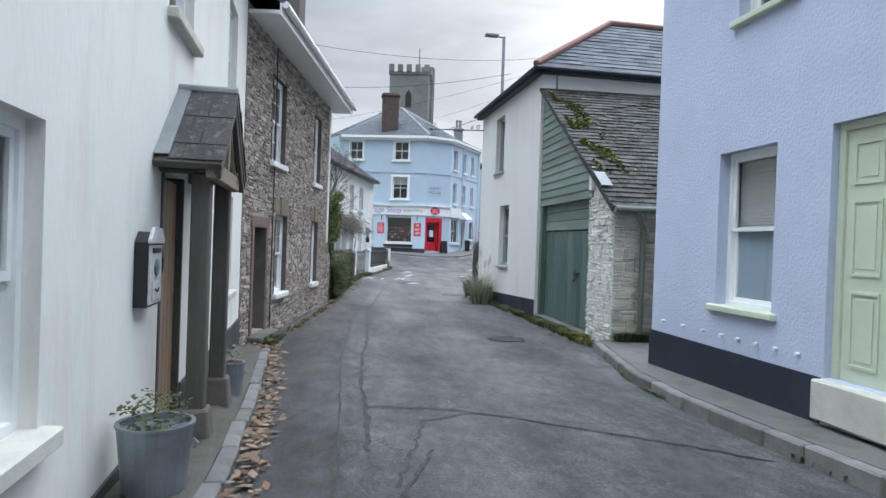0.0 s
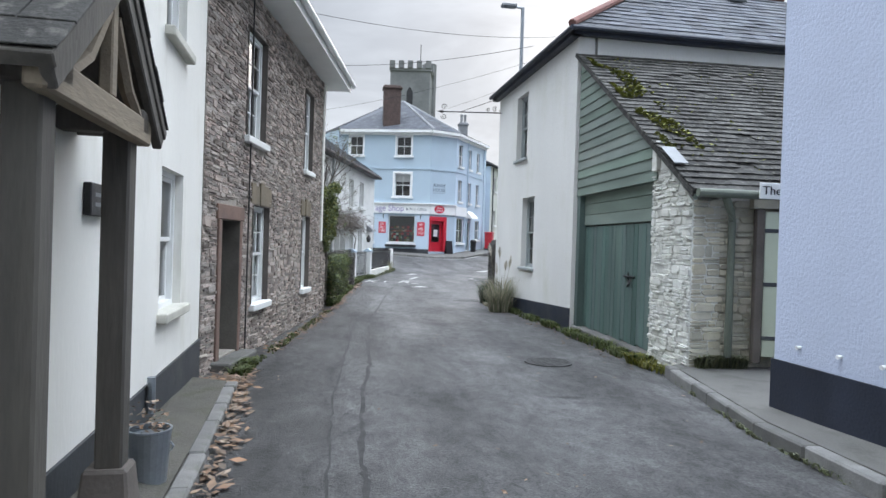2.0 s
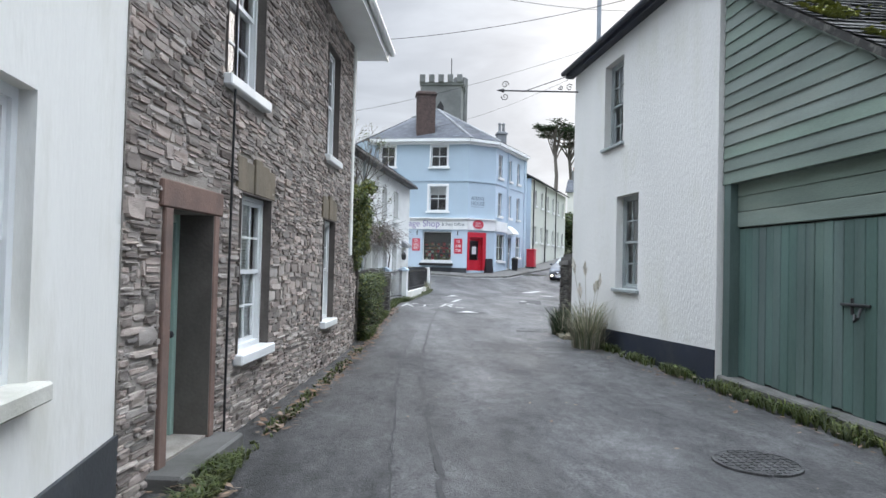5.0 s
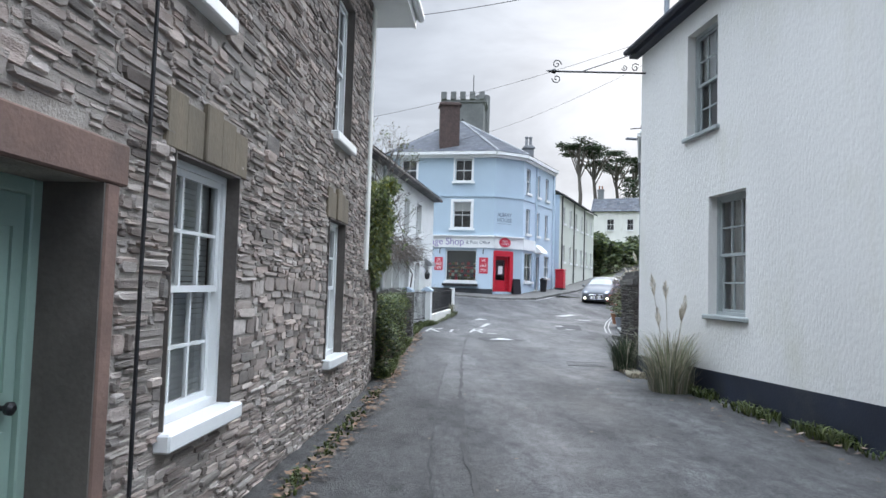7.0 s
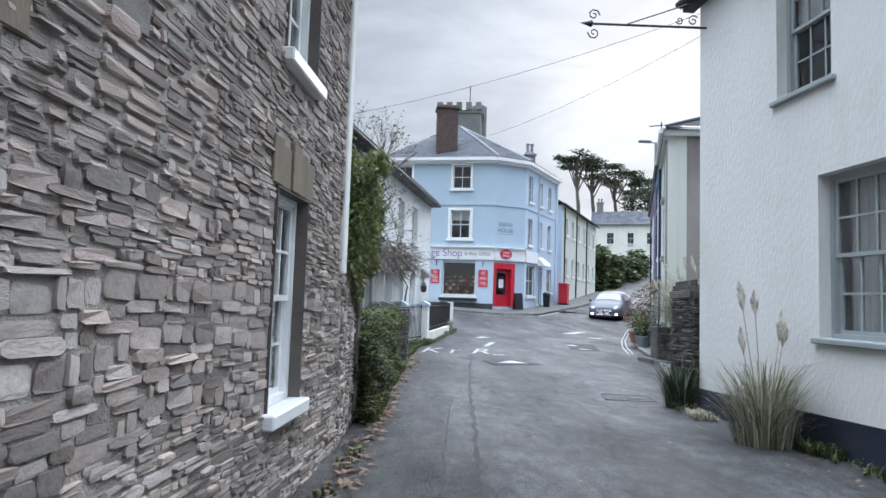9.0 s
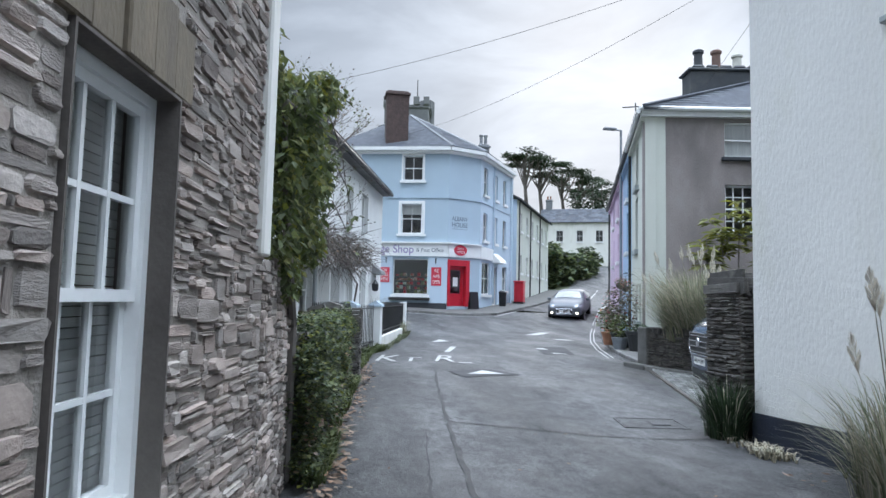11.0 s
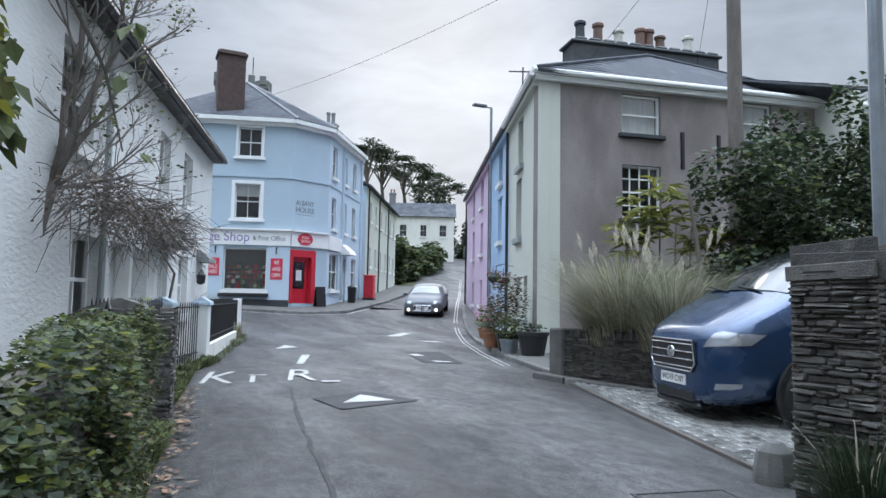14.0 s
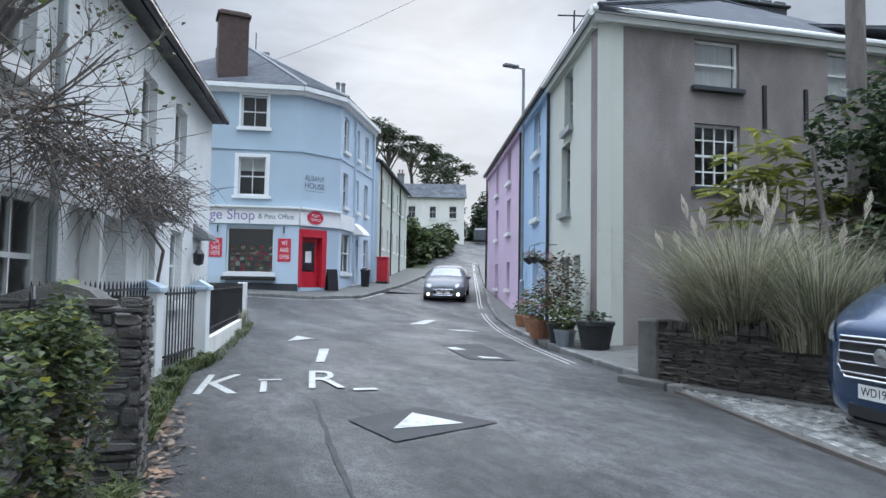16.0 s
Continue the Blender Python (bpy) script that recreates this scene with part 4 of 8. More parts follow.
sash_window(blue_house, *bl_open[0], 0.13, 1, 1, WHITE_PAINT, CREAM_PAINT, 0.07, 0.08, 0.07, blind=0.52, film=PALE_BLUE)
sash_window(blue_house, *bl_open[2], 0.13, 2, 1, WHITE_PAINT, CREAM_PAINT, 0.07, 0.08, 0.07)
panel_door(blue_house, *bl_open[1], 0.1, CREAM_PAINT, ((0.1, 0.46, 0.06, 0.36), (0.54, 0.9, 0.06, 0.36), (0.1, 0.46, 0.42, 0.72), (0.54, 0.9, 0.42, 0.72), (0.1, 0.46, 0.78, 0.95), (0.54, 0.9, 0.78, 0.95)), knob=(0.12, 0.45))
part("door_step", box(bu(3.9), bu(5.13), -0.34, 0.12, 0.05, 0.395, 0.015), SILL_STONE, blue_house)
slate_roof("roof", blue_house, ((-0.2, 0.3, 6.2), (14.5, 0.3, 6.2), (14.5, -3.5, 8.8), (-0.2, -3.5, 8.8)), SLATE, 0.5, 0.8)
slate_roof("roof", blue_house, ((14.5, -7.3, 6.2), (-0.2, -7.3, 6.2), (-0.2, -3.5, 8.8), (14.5, -3.5, 8.8)), SLATE, 0.8, 1.2)
for u in (0.0, 13.95):
    part("gable", prism([(-7.0, 6.2), (0.0, 6.2), (-3.5, 8.7)], u, u + 0.3, "x"), RENDER_BLUE, blue_house)
for y in (5.42, 5.73, 6.02, 6.32, 6.62, 6.98, 7.42, 7.9):
    bm = tube([(bu(y), 0.0, 0.56), (bu(y), 0.045, 0.555)], [0.013, 0.02], 8)
    part("vent_plug", bm, WHITE_PAINT, blue_house)

# the white house on the right
WH_A, WH_B = (4.65, 14.82), (4.564, 20.67)
white_house = thing("white_house", facade(WH_A, WH_B), "white roughcast house with grey sash windows and dark plinth", "house")


def hu(y):
    return (y - 14.82) * 1.0002


wh_open = [(hu(17.27), hu(18.22), 0.88, 2.57), (hu(18.0), hu(18.9), 3.56, 5.18)]
part("wall", wall_mesh(5.85, -0.7, 5.62, 0.35, wh_open), ROUGHCAST, white_house)
closed_shell(white_house, 5.85, 9.0, -0.7, 5.62, ROUGHCAST)
part("plinth", prism([(0, -0.5), (5.85, -0.5), (5.85, 0.03), (0, 0.2)], 0.001, 0.02, "y"), PLINTH, white_house)
part("plinth_return", box(5.851, 5.87, -9.0, 0.02, -0.5, 0.03), PLINTH, white_house)
for k, o in enumerate(wh_open):
    sash_window(white_house, *o, 0.13, 3, 2, GREY_PAINT, GREY_PAINT, 0.06, 0.07, 0.06, curtain=((0.0, 1.0),) if k == 0 else None, blind=0.45 if k else None)
slate_roof("roof", white_house, ((-0.25, 0.22, 5.62), (6.1, 0.22, 5.62), (6.1, -2.8, 7.75), (2.6, -2.8, 7.75)), SLATE, 0.24, 0.36, seed=3)
slate_roof("roof", white_house, ((-0.25, -9.2, 5.62), (-0.25, 0.22, 5.62), (2.6, -2.8, 7.75), (2.6, -6.4, 7.75)), SLATE, 0.24, 0.36, seed=4)
slate_roof("roof", white_house, ((6.1, -9.2, 5.62), (-0.25, -9.2, 5.62), (2.6, -6.4, 7.75), (6.1, -6.4, 7.75)), SLATE, 0.5, 0.7, seed=4)
slate_roof("roof", white_house, ((2.6, -2.8, 7.75), (6.1, -2.8, 7.75), (6.1, -6.4, 7.75), (2.6, -6.4, 7.75)), LEAD, 2, 2, seed=4)
part("gable", prism([(-9.0, 5.62), (0.0, 5.62), (-2.8, 7.65), (-6.4, 7.65)], 5.55, 5.85, "x"), ROUGHCAST, white_house)
rt = tube([(-0.25, 0.24, 5.68), (2.6, -2.8, 7.82), (2.6, -6.4, 7.82)], 0.08, 8)
part("ridge_tiles", rt, RIDGE, white_house)
part("fascia", box(-0.2, 6.05, 0.001, 0.17, 5.5, 5.6), PLINTH, white_house)
part("fascia", box(-0.2, -0.06, -9.0, 0.17, 5.5, 5.6), PLINTH, white_house)
part("gutter", tube([(-0.28, 0.24, 5.6), (6.05, 0.24, 5.6)], 0.05), PLINTH, white_house)
part("gutter", tube([(-0.28, 0.24, 5.6), (-0.28, -9, 5.6)], 0.05), PLINTH, white_house)
bm = box(1.5, 2.1, -0.5, -0.1, 0, 0.06, 0.01)
sky = part("roof_window", bm, LEAD, white_house)
sky.matrix_local = Matrix.Translation((0.85, -4.5, 6.5)) @ pose(0, 0, 0, 0, -37, 0)
sky_pane = part("pane", box(1.56, 2.04, -0.46, -0.14, 0.062, 0.068), HEADLAMP, sky)

# the lean-to garage between them
LT_A, LT_B = (4.57, 10.36), (4.715, 14.8)
lean_to = thing("garage", facade(LT_A, LT_B), "lean-to garage of whitewashed rubble with green boarded doors", "garage")


def lu(y):
    return (y - 10.36) * 1.0005


part("corner_wall", prism([(0, -0.4), (lu(11.5), -0.4), (lu(11.5), 2.62), (lu(11.38), 2.85), (0.0, 2.02)], -0.4, -0.02, "y"), PAINTED_STONE, lean_to)
part("side_wall", box(0.02, 0.42, -5.5, -0.41, -0.4, 2.05), YELLOW_STONE, lean_to)
part("door_post", box(lu(11.5), lu(11.6), -0.2, -0.06, -0.2, 2.5), GARAGE_GREEN, lean_to)
part("door_post", box(lu(14.6), lu(14.76), -0.2, 0.0, -0.2, 2.5), GARAGE_GREEN, lean_to)
part("back_panel", prism([(lu(11.5), -0.2), (4.44, -0.2), (4.44, 5.0), (lu(11.4), 2.8)], -0.35, -0.22, "y"), OAK_DARK, lean_to)
part("threshold", box(lu(11.5), lu(14.8), -0.3, 0.06, -0.4, -0.12, 0.02), PAVING, lean_to)
for i in range(20):
    u0 = lu(11.61) + (lu(14.59) - lu(11.61)) * i / 20
    u1 = lu(11.61) + (lu(14.59) - lu(11.61)) * (i + 1) / 20
    part("plank", box(u0 + 0.003 + (0.008 if i == 10 else 0), u1 - 0.003, -0.16, -0.125 + 0.003 * (i % 3), -0.13 + 0.012 * (i % 4), 1.8, 0.006), GARAGE_GREEN, lean_to)
for i in range(3):
    part("transom_board", box(lu(11.58), lu(14.62), -0.15, -0.1, 1.82 + 0.2 * i, 2.015 + 0.2 * i, 0.008), BOARD_GREEN, lean_to)
for i in range(16):
    z0 = 2.42 + 0.17 * i
    y_low = 11.36 if z0 < 2.78 else 11.36 + (z0 - 2.78) / (5.1 - 2.78) * 3.35
    y_top = 11.36 + max(0, (z0 + 0.17 - 2.78)) / (5.1 - 2.78) * 3.35
    bm = bmesh.new()
    add_prism(bm, [(lu(y_low), z0 - 0.03), (4.43, z0 - 0.03 + 0.0), (4.43, z0 + 0.165), (lu(y_top), z0 + 0.165)], -0.1, 0.012, "y")
    for v in bm.verts:
        if v.co.y > 0 and v.co.z > z0 + 0.1:
            v.co.y -= 0.02
    part("weatherboard", bm, BOARD_GREEN, lean_to)
slate_roof("roof", lean_to, ((-0.22, 0.1, 2.14), (-0.22, -5.5, 2.14), (4.5, -5.5, 5.2), (4.5, 0.1, 5.2)), OLD_SLATE, 0.17, 0.24, 0.02, seed=8, keep=lambda r, c, t: r.random() > 0.02)
part("verge_board", prism([(-0.2, 2.04), (4.5, 5.09), (4.5, 5.17), (-0.2, 2.12)], 0.03, 0.075, "y"), BOARD_GREEN, lean_to)
part("barge_block", box(lu(11.3), lu(11.44), -0.05, 0.05, 2.52, 2.95, 0.01), PAINTED_STONE, lean_to)
part("lead_flashing", prism([(0.3, 2.55), (0.72, 2.825), (0.72, 2.835), (0.3, 2.56)], -0.1, 0.1, "y"), LEAD, lean_to)
part("gutter", tube([(-0.3, 0.08, 2.12), (-0.3, -5.5, 2.1)], 0.055, 10), PIPE_GREEN, lean_to)
part("downpipe", tube([(-0.28, -0.3, 2.08), (-0.2, -0.42, 1.9), (-0.1, -0.5, 1.78), (-0.1, -0.5, 0.02)], 0.048, 10), PIPE_GREEN, lean_to)

# the corner shop, pale blue, three storeys
SH_A, SH_B, SH_C, SH_D = (0.2, 51.1), (6.6, 49.22), (8.6, 50.05), (11.95, 55.3)
shop = thing("corner_shop", Matrix.Identity(4), "sky-blue stuccoed corner shop with a red door, three storeys", "shop")


def stretch(name, a, b, openings, z0, z1, mat, parent, thick=0.3):
    """One straight front of a building as a part whose own parts are set in its frame."""
    n = (Vector(b) - Vector(a)).length
    w = part(name, wall_mesh(n, z0, z1, thick, openings), mat, parent)
    w.matrix_local = facade(a, b)
    return w, n


def simple_window(parent, u0, u1, z0, z1, back=0.1, cols=2, rows=2, mat=None, architrave=0.0, curtain=None, sill=True, blind_frac=0.0):
    """A sash window seen from afar: one framed mesh with bars, and a pane."""
    mat = mat or WHITE_PAINT
    bm = bmesh.new()
    f = 0.06
    add_ring(bm, u0, u1, z0, z1, f, -back - 0.07, -back)
    w = part("window", bm, mat, parent)
    lines = [("meeting_rail", (u0 + f, u1 - f, -back - 0.06, -back - 0.005, (z0 + z1) / 2 - 0.025, (z0 + z1) / 2 + 0.025))] if rows > 1 else []
    lines += [("glazing_bar", (u0 + (u1 - u0) * i / cols - 0.015, u0 + (u1 - u0) * i / cols + 0.015, -back - 0.055, -back - 0.01, z0 + f, z1 - f)) for i in range(1, cols)]
    if rows > 2:
        lines += [("glazing_bar", (u0 + f, u1 - f, -back - 0.054, -back - 0.012, z0 + (z1 - z0) * i / rows - 0.015, z0 + (z1 - z0) * i / rows + 0.015)) for i in range(1, rows) if i != rows // 2]
    a = architrave
    if a:
        part("architrave", add_ring(bmesh.new(), u0 - a, u1 + a, z0 - 0.02, z1 + a, a, 0.0, 0.05, 0.02), mat, w)
    if sill:
        lines.append(("sill", (u0 - a - 0.08, u1 + a + 0.08, -back, 0.12, z0 - 0.15, z0 - 0.022 if a else z0)))
    for name, q in lines:
        part(name, box(*q), mat, w)
    pane_part(u0 + f * 0.5, u1 - f * 0.5, -back - 0.042, z0 + f * 0.5, z1 - f * 0.5, w)
    # no room is built: a dark sheet gives the shade behind the pane
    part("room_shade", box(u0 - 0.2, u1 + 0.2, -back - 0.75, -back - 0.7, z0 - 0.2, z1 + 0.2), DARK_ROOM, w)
    if blind_frac:
        part("blind", box(u0 + f, u1 - f, -back - 0.12, -back - 0.1, z1 - (z1 - z0) * blind_frac, z1 - 0.02), CLOTH, w)
    return w


n_front = (Vector(SH_A) - Vector(SH_B)).length


def fu(u):
    return n_front - u


front_open = [(fu(5.2), fu(4.1), 7.72, 9.1), (fu(5.2), fu(4.05), 4.75, 6.4), (fu(5.62), fu(3.65), 1.4, 3.36), (fu(1.6), fu(0.6), 7.72, 9.1), (fu(1.6), fu(0.6), 4.75, 6.4), (fu(2.6), fu(0.8), 1.4, 3.3)]
sf, _ = stretch("front_wall", SH_B, SH_A, front_open, 0.2, 9.55, BLUE_RENDER2, shop)
for k, o in enumerate(front_open):
    if k in (2, 5):
        w = simple_window(sf, *o, 0.12, 1 if k == 2 else 2, 1, WHITE_PAINT, 0.0)
    else:
        simple_window(sf, *o, 0.1, 2, 2, WHITE_PAINT, 0.16 if k in (1, 4) else 0.1, blind_frac=0.35 if k == 1 else 0.0)
part("string_course", box(0, n_front, 0.0, 0.05, 6.72, 6.84), BLUE_RENDER2, sf)
part("cornice", box(-0.05, n_front + 0.1, 0.0, 0.16, 9.2, 9.5), WHITE_PAINT, sf)
part("cornice", box(-0.05, n_front + 0.1, 0.16, 0.34, 9.36, 9.56), WHITE_PAINT, sf)
part("fascia", box(0.0, n_front, 0.001, 0.1, 3.5, 4.2), WHITE_PAINT, sf)
part("fascia_ledge", box(-0.02, n_front, 0.0, 0.22, 4.2, 4.28), WHITE_PAINT, sf)
part("shop_front", box(0.0, fu(5.64), 0.002, 0.04, 0.75, 3.48), PALE_BLUE, sf)
part("shop_front", box(fu(3.63), fu(2.64), 0.002, 0.04, 0.75, 3.48), PALE_BLUE, sf)
part("plinth", box(0, n_front, 0.045, 0.07, 0.3, 0.95), PLINTH_GREY, sf)
part("black_ledge", box(fu(5.75), fu(3.5), 0.0, 0.3, 1.08, 1.24, 0.02), BLACK_PAINT, sf)


def on_wall(u, out, z):
    """A pose for lettering that is read from outside a wall's frame."""
    return Matrix.Translation((u, out, z)) @ Matrix(((-1, 0, 0, 0), (0, 0, 1, 0), (0, 1, 0, 0), (0, 0, 0, 1)))


text_part("shop_lettering", "age Shop", 0.62, LILAC, sf, on_wall(fu(3.75), 0.105, 3.86), "lilac painted lettering", width=2.1)
text_part("shop_lettering", "& Post Office", 0.3, LETTER, sf, on_wall(fu(5.7), 0.105, 3.83), width=1.5)
for u0, u1, z0, z1, words in ((5.8, 6.35, 1.9, 2.9, ("WE", "ARE", "OPEN")), (2.95, 3.48, 2.05, 2.87, ("ON", "SALE", "HERE"))):
    ps = part("poster", box(fu(u1), fu(u0), 0.042, 0.06, z0, z1), SIGN_RED, sf, "red poster with white capitals")
    for i, wd in enumerate(words):
        text_part("poster_lettering", wd, 0.27, WHITE_PAINT, ps, on_wall(fu((u0 + u1) / 2), 0.062, z1 - (z1 - z0) * (0.2 + 0.3 * i)), width=(u1 - u0) * (0.7 if len(wd) > 2 else 0.45))
for u in (3.3, 6.05):
    part("bracket", tube([(fu(u), 0.04, 3.4), (fu(u), 0.2, 3.35), (fu(u), 0.2, 3.1)], 0.03, 6), IRON, sf)
# shelves of goods behind the shop window
goods = bmesh.new()
rg = random.Random(5)
for r in range(5):
    add_box(goods, fu(5.6), fu(3.7), -0.72, -0.45, 1.45 + 0.24 * r, 1.47 + 0.24 * r)
part("shop_shelf", goods, TIMBER, sf)
for name, mat in (("goods", RED_PAINT), ("goods", LEAF_YELLOW), ("goods", POT_CLAY), ("goods", CREAM_PAINT)):
    bm = bmesh.new()
    for r in range(5):
        for c in range(9):
            if rg.random() < 0.35:
                u = fu(5.55) + 0.2 * c + rg.uniform(0, 0.05)
                add_box(bm, u, u + 0.15, -0.66, -0.5, 1.47 + 0.24 * r, 1.47 + 0.24 * r + rg.uniform(0.08, 0.2))
    tagged(part(name, bm, mat, sf), kind="stuff")

n_ch = (Vector(SH_B) - Vector(SH_C)).length
sc, _ = stretch("corner_wall", SH_C, SH_B, [(0.85, 2.1, 0.8, 3.25)], 0.2, 9.55, BLUE_RENDER2, shop)
part("string_course", box(0, n_ch, 0.0, 0.05, 6.72, 6.84), BLUE_RENDER2, sc)
part("cornice", box(-0.05, n_ch + 0.05, 0.0, 0.16, 9.2, 9.5), WHITE_PAINT, sc)
part("cornice", box(-0.1, n_ch + 0.1, 0.16, 0.34, 9.36, 9.56), WHITE_PAINT, sc)
part("fascia", box(0.0, n_ch, 0.001, 0.1, 3.5, 4.2), WHITE_PAINT, sc)
part("fascia_ledge", box(0.0, n_ch, 0.0, 0.22, 4.2, 4.28), WHITE_PAINT, sc)
ov = bmesh.new()
add_prism(ov, [(1.4 + 0.42 * math.cos(a * math.pi / 12), 3.88 + 0.29 * math.sin(a * math.pi / 12)) for a in range(24)], 0.1, 0.14, "y")
oval = part("oval_sign", ov, SIGN_RED, sc, "red oval sign with white capitals")
text_part("sign_lettering", "POST", 0.17, WHITE_PAINT, oval, on_wall(1.4, 0.142, 3.95), width=0.4)
text_part("sign_lettering", "OFFICE", 0.17, WHITE_PAINT, oval, on_wall(1.4, 0.142, 3.77), width=0.55)
for wd, z in (("ALBANY", 5.62), ("HOUSE", 5.28)):
    text_part("house_name", wd, 0.36, LETTER, sc, on_wall(1.4, 0.004, z), "grey painted capitals", width=1.05)
part("name_rule", box(0.9, 1.9, 0.001, 0.005, 5.05, 5.07), LETTER, sc)
dr = bmesh.new()
for q in ((0.7, 0.95, 0.8, 3.35), (2.0, 2.16, 0.8, 3.35), (0.95, 2.0, 3.0, 3.35)):
    add_box(dr, q[0], q[1], -0.25, 0.06, q[2], q[3], 0.015)
part("door_surround", dr, RED_PAINT, sc)
shop_door = bmesh.new()
for q in ((0.95, 1.13, 0.8, 3.0), (1.82, 2.0, 0.8, 3.0), (1.13, 1.82, 2.8, 3.0), (1.13, 1.82, 0.8, 1.5)):
    add_box(shop_door, q[0], q[1], -0.3, -0.24, q[2], q[3], 0.01)
sd = part("door", shop_door, RED_PAINT, sc, "glazed red shop door")
pane_part(1.13, 1.82, -0.27, 1.5, 2.8, sd)
part("door_notice", box(1.3, 1.62, -0.262, -0.255, 1.9, 2.4), WHITE_PAINT, sd)
# dark sheet added for the shade inside the shop door
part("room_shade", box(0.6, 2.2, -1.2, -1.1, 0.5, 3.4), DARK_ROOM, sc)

n_sd = (Vector(SH_C) - Vector(SH_D)).length


def du(u):
    return n_sd - u


side_open = [(du(1.3), du(0.5), 7.25, 8.85), (du(3.2), du(2.5), 7.25, 8.75), (du(5.0), du(4.3), 7.25, 8.75), (du(1.3), du(0.5), 4.6, 6.2), (du(3.2), du(2.5), 4.6, 6.2), (du(5.0), du(4.3), 4.6, 6.2), (du(1.9), du(0.4), 1.5, 3.35), (du(3.3), du(2.4), 0.9, 3.2), (du(5.3), du(4.3), 1.8, 3.3)]
ss, _ = stretch("side_wall", SH_D, SH_C, side_open, 0.2, 9.55, PALE_BLUE, shop)
for o in side_open:
    simple_window(ss, *o, 0.1, 2, 2, WHITE_PAINT, 0.0)
part("string_course", box(0, n_sd, 0.0, 0.05, 6.72, 6.84), PALE_BLUE, ss)
part("cornice", box(0, n_sd, 0.0, 0.16, 9.2, 9.5), WHITE_PAINT, ss)
part("cornice", box(0, n_sd, 0.16, 0.34, 9.36, 9.56), WHITE_PAINT, ss)
part("fascia", box(n_sd - 2.3, n_sd, 0.001, 0.1, 3.5, 4.2), WHITE_PAINT, ss)
part("door_hood", prism([(0.0, 3.4), (0.55, 3.4), (0.5, 3.55), (0.0, 4.0)], du(3.5), du(2.2), "x"), WHITE_PAINT, ss)
part("downpipe", tube([(du(2.25), 0.08, 9.2), (du(2.25), 0.08, 1.0)], 0.05, 6), PALE_BLUE, ss)
part("downpipe", tube([(du(5.9), 0.08, 9.2), (du(5.9), 0.08, 1.0)], 0.05, 6), PALE_BLUE, ss)
SH_E, SH_F = (3.2, 61.0), (-3.0, 59.0)
for a, b in ((SH_A, SH_F), (SH_F, SH_E), (SH_E, SH_D)):
    w, _ = stretch("rear_wall", b, a, [], 0.0, 9.55, BLUE_RENDER2, shop)
RG_1, RG_2 = Vector((4.9, 53.4, 12.4)), Vector((3.2, 56.5, 12.4))


def eave(p, q, out=0.35, z=9.58):
    c = Vector((4.5, 54.8))
    d = (Vector(p) - c).normalized()
    return (p[0] + d.x * out, p[1] + d.y * out, z)


slate_roof("roof", shop, (eave(SH_A, 0), eave(SH_B, 0), tuple(RG_1), tuple(RG_2)), SLATE, 0.3, 0.45, seed=21)
slate_roof("roof", shop, (eave(SH_B, 0), eave(SH_C, 0), tuple(RG_1), tuple(RG_1)), SLATE, 0.3, 0.45, seed=22)
slate_roof("roof", shop, (eave(SH_C, 0), eave(SH_D, 0), tuple(RG_2), tuple(RG_1)), SLATE, 0.3, 0.45, seed=23)
slate_roof("roof", shop, (eave(SH_D, 0), eave(SH_E, 0), tuple(RG_2), tuple(RG_2)), SLATE, 0.5, 0.7, seed=24)
slate_roof("roof", shop, (eave(SH_F, 0), eave(SH_A, 0), tuple(RG_2), tuple(RG_2)), SLATE, 0.5, 0.7, seed=25)
for p in (SH_B, SH_C):
    part("hip_tiles", tube([eave(p, 0), tuple(RG_1)], 0.09, 6), LEAD, shop)
part("ridge_tiles", tube([tuple(RG_1), tuple(RG_2)], 0.1, 6), LEAD, shop)
chimney(shop, 3.75, 50.75, 9.6, 12.9, 1.25, 1.0, BRICK_RED, (), POT_CLAY)
chimney(shop, 10.2, 56.3, 9.5, 11.6, 0.7, 0.6, LEAD, ((-0.15, 0, 0.7), (0.15, 0, 0.7)), LEAD)

# the row beyond the shop
row = thing("terraced_house", Matrix.Identity(4), "white and cream rendered terraced houses climbing the hill", "house")
rw, rn = stretch("front_wall", (20.1, 71.2), (13.1, 57.9), [(1 + 2.4 * i, 1.8 + 2.4 * i, z, z + 1.3) for i in range(6) for z in (3.2, 6.2)], 0.4, 8.3, CREAM_RENDER, row)
for i in range(6):
    for z in (3.2, 6.2):
        simple_window(rw, 1 + 2.4 * i, 1.8 + 2.4 * i, z, z + 1.3, 0.08, 2, 2, WHITE_PAINT)
for u in (5.2, 9.8, 14.4):
    part("downpipe", tube([(u, 0.08, 8.2), (u, 0.08, 1.4)], 0.05, 6), BLACK_PAINT, rw)
w, _ = stretch("end_wall", (13.1, 57.9), (8.0, 60.5), [], 0.4, 8.3, PALE_BLUE, row)
w, _ = stretch("end_wall", (15.0, 74.0), (20.1, 71.2), [], 0.4, 8.3, CREAM_RENDER, row)
slate_roof("roof", row, ((13.2, 57.4, 8.3), (20.6, 71.4, 8.3), (17.6, 73, 10.1), (10.4, 59.4, 10.1)), SLATE, 0.4, 0.6, seed=31)
slate_roof("roof", row, ((14.8, 75, 8.3), (7.5, 61, 8.3), (10.4, 59.4, 10.1), (17.6, 73, 10.1)), SLATE, 0.8, 1.0, seed=31)
part("gable", prism([(8.0, 8.3), (13.1, 8.3), (10.45, 10.0)], 59.2, 59.5, "y"), CREAM_RENDER, row)

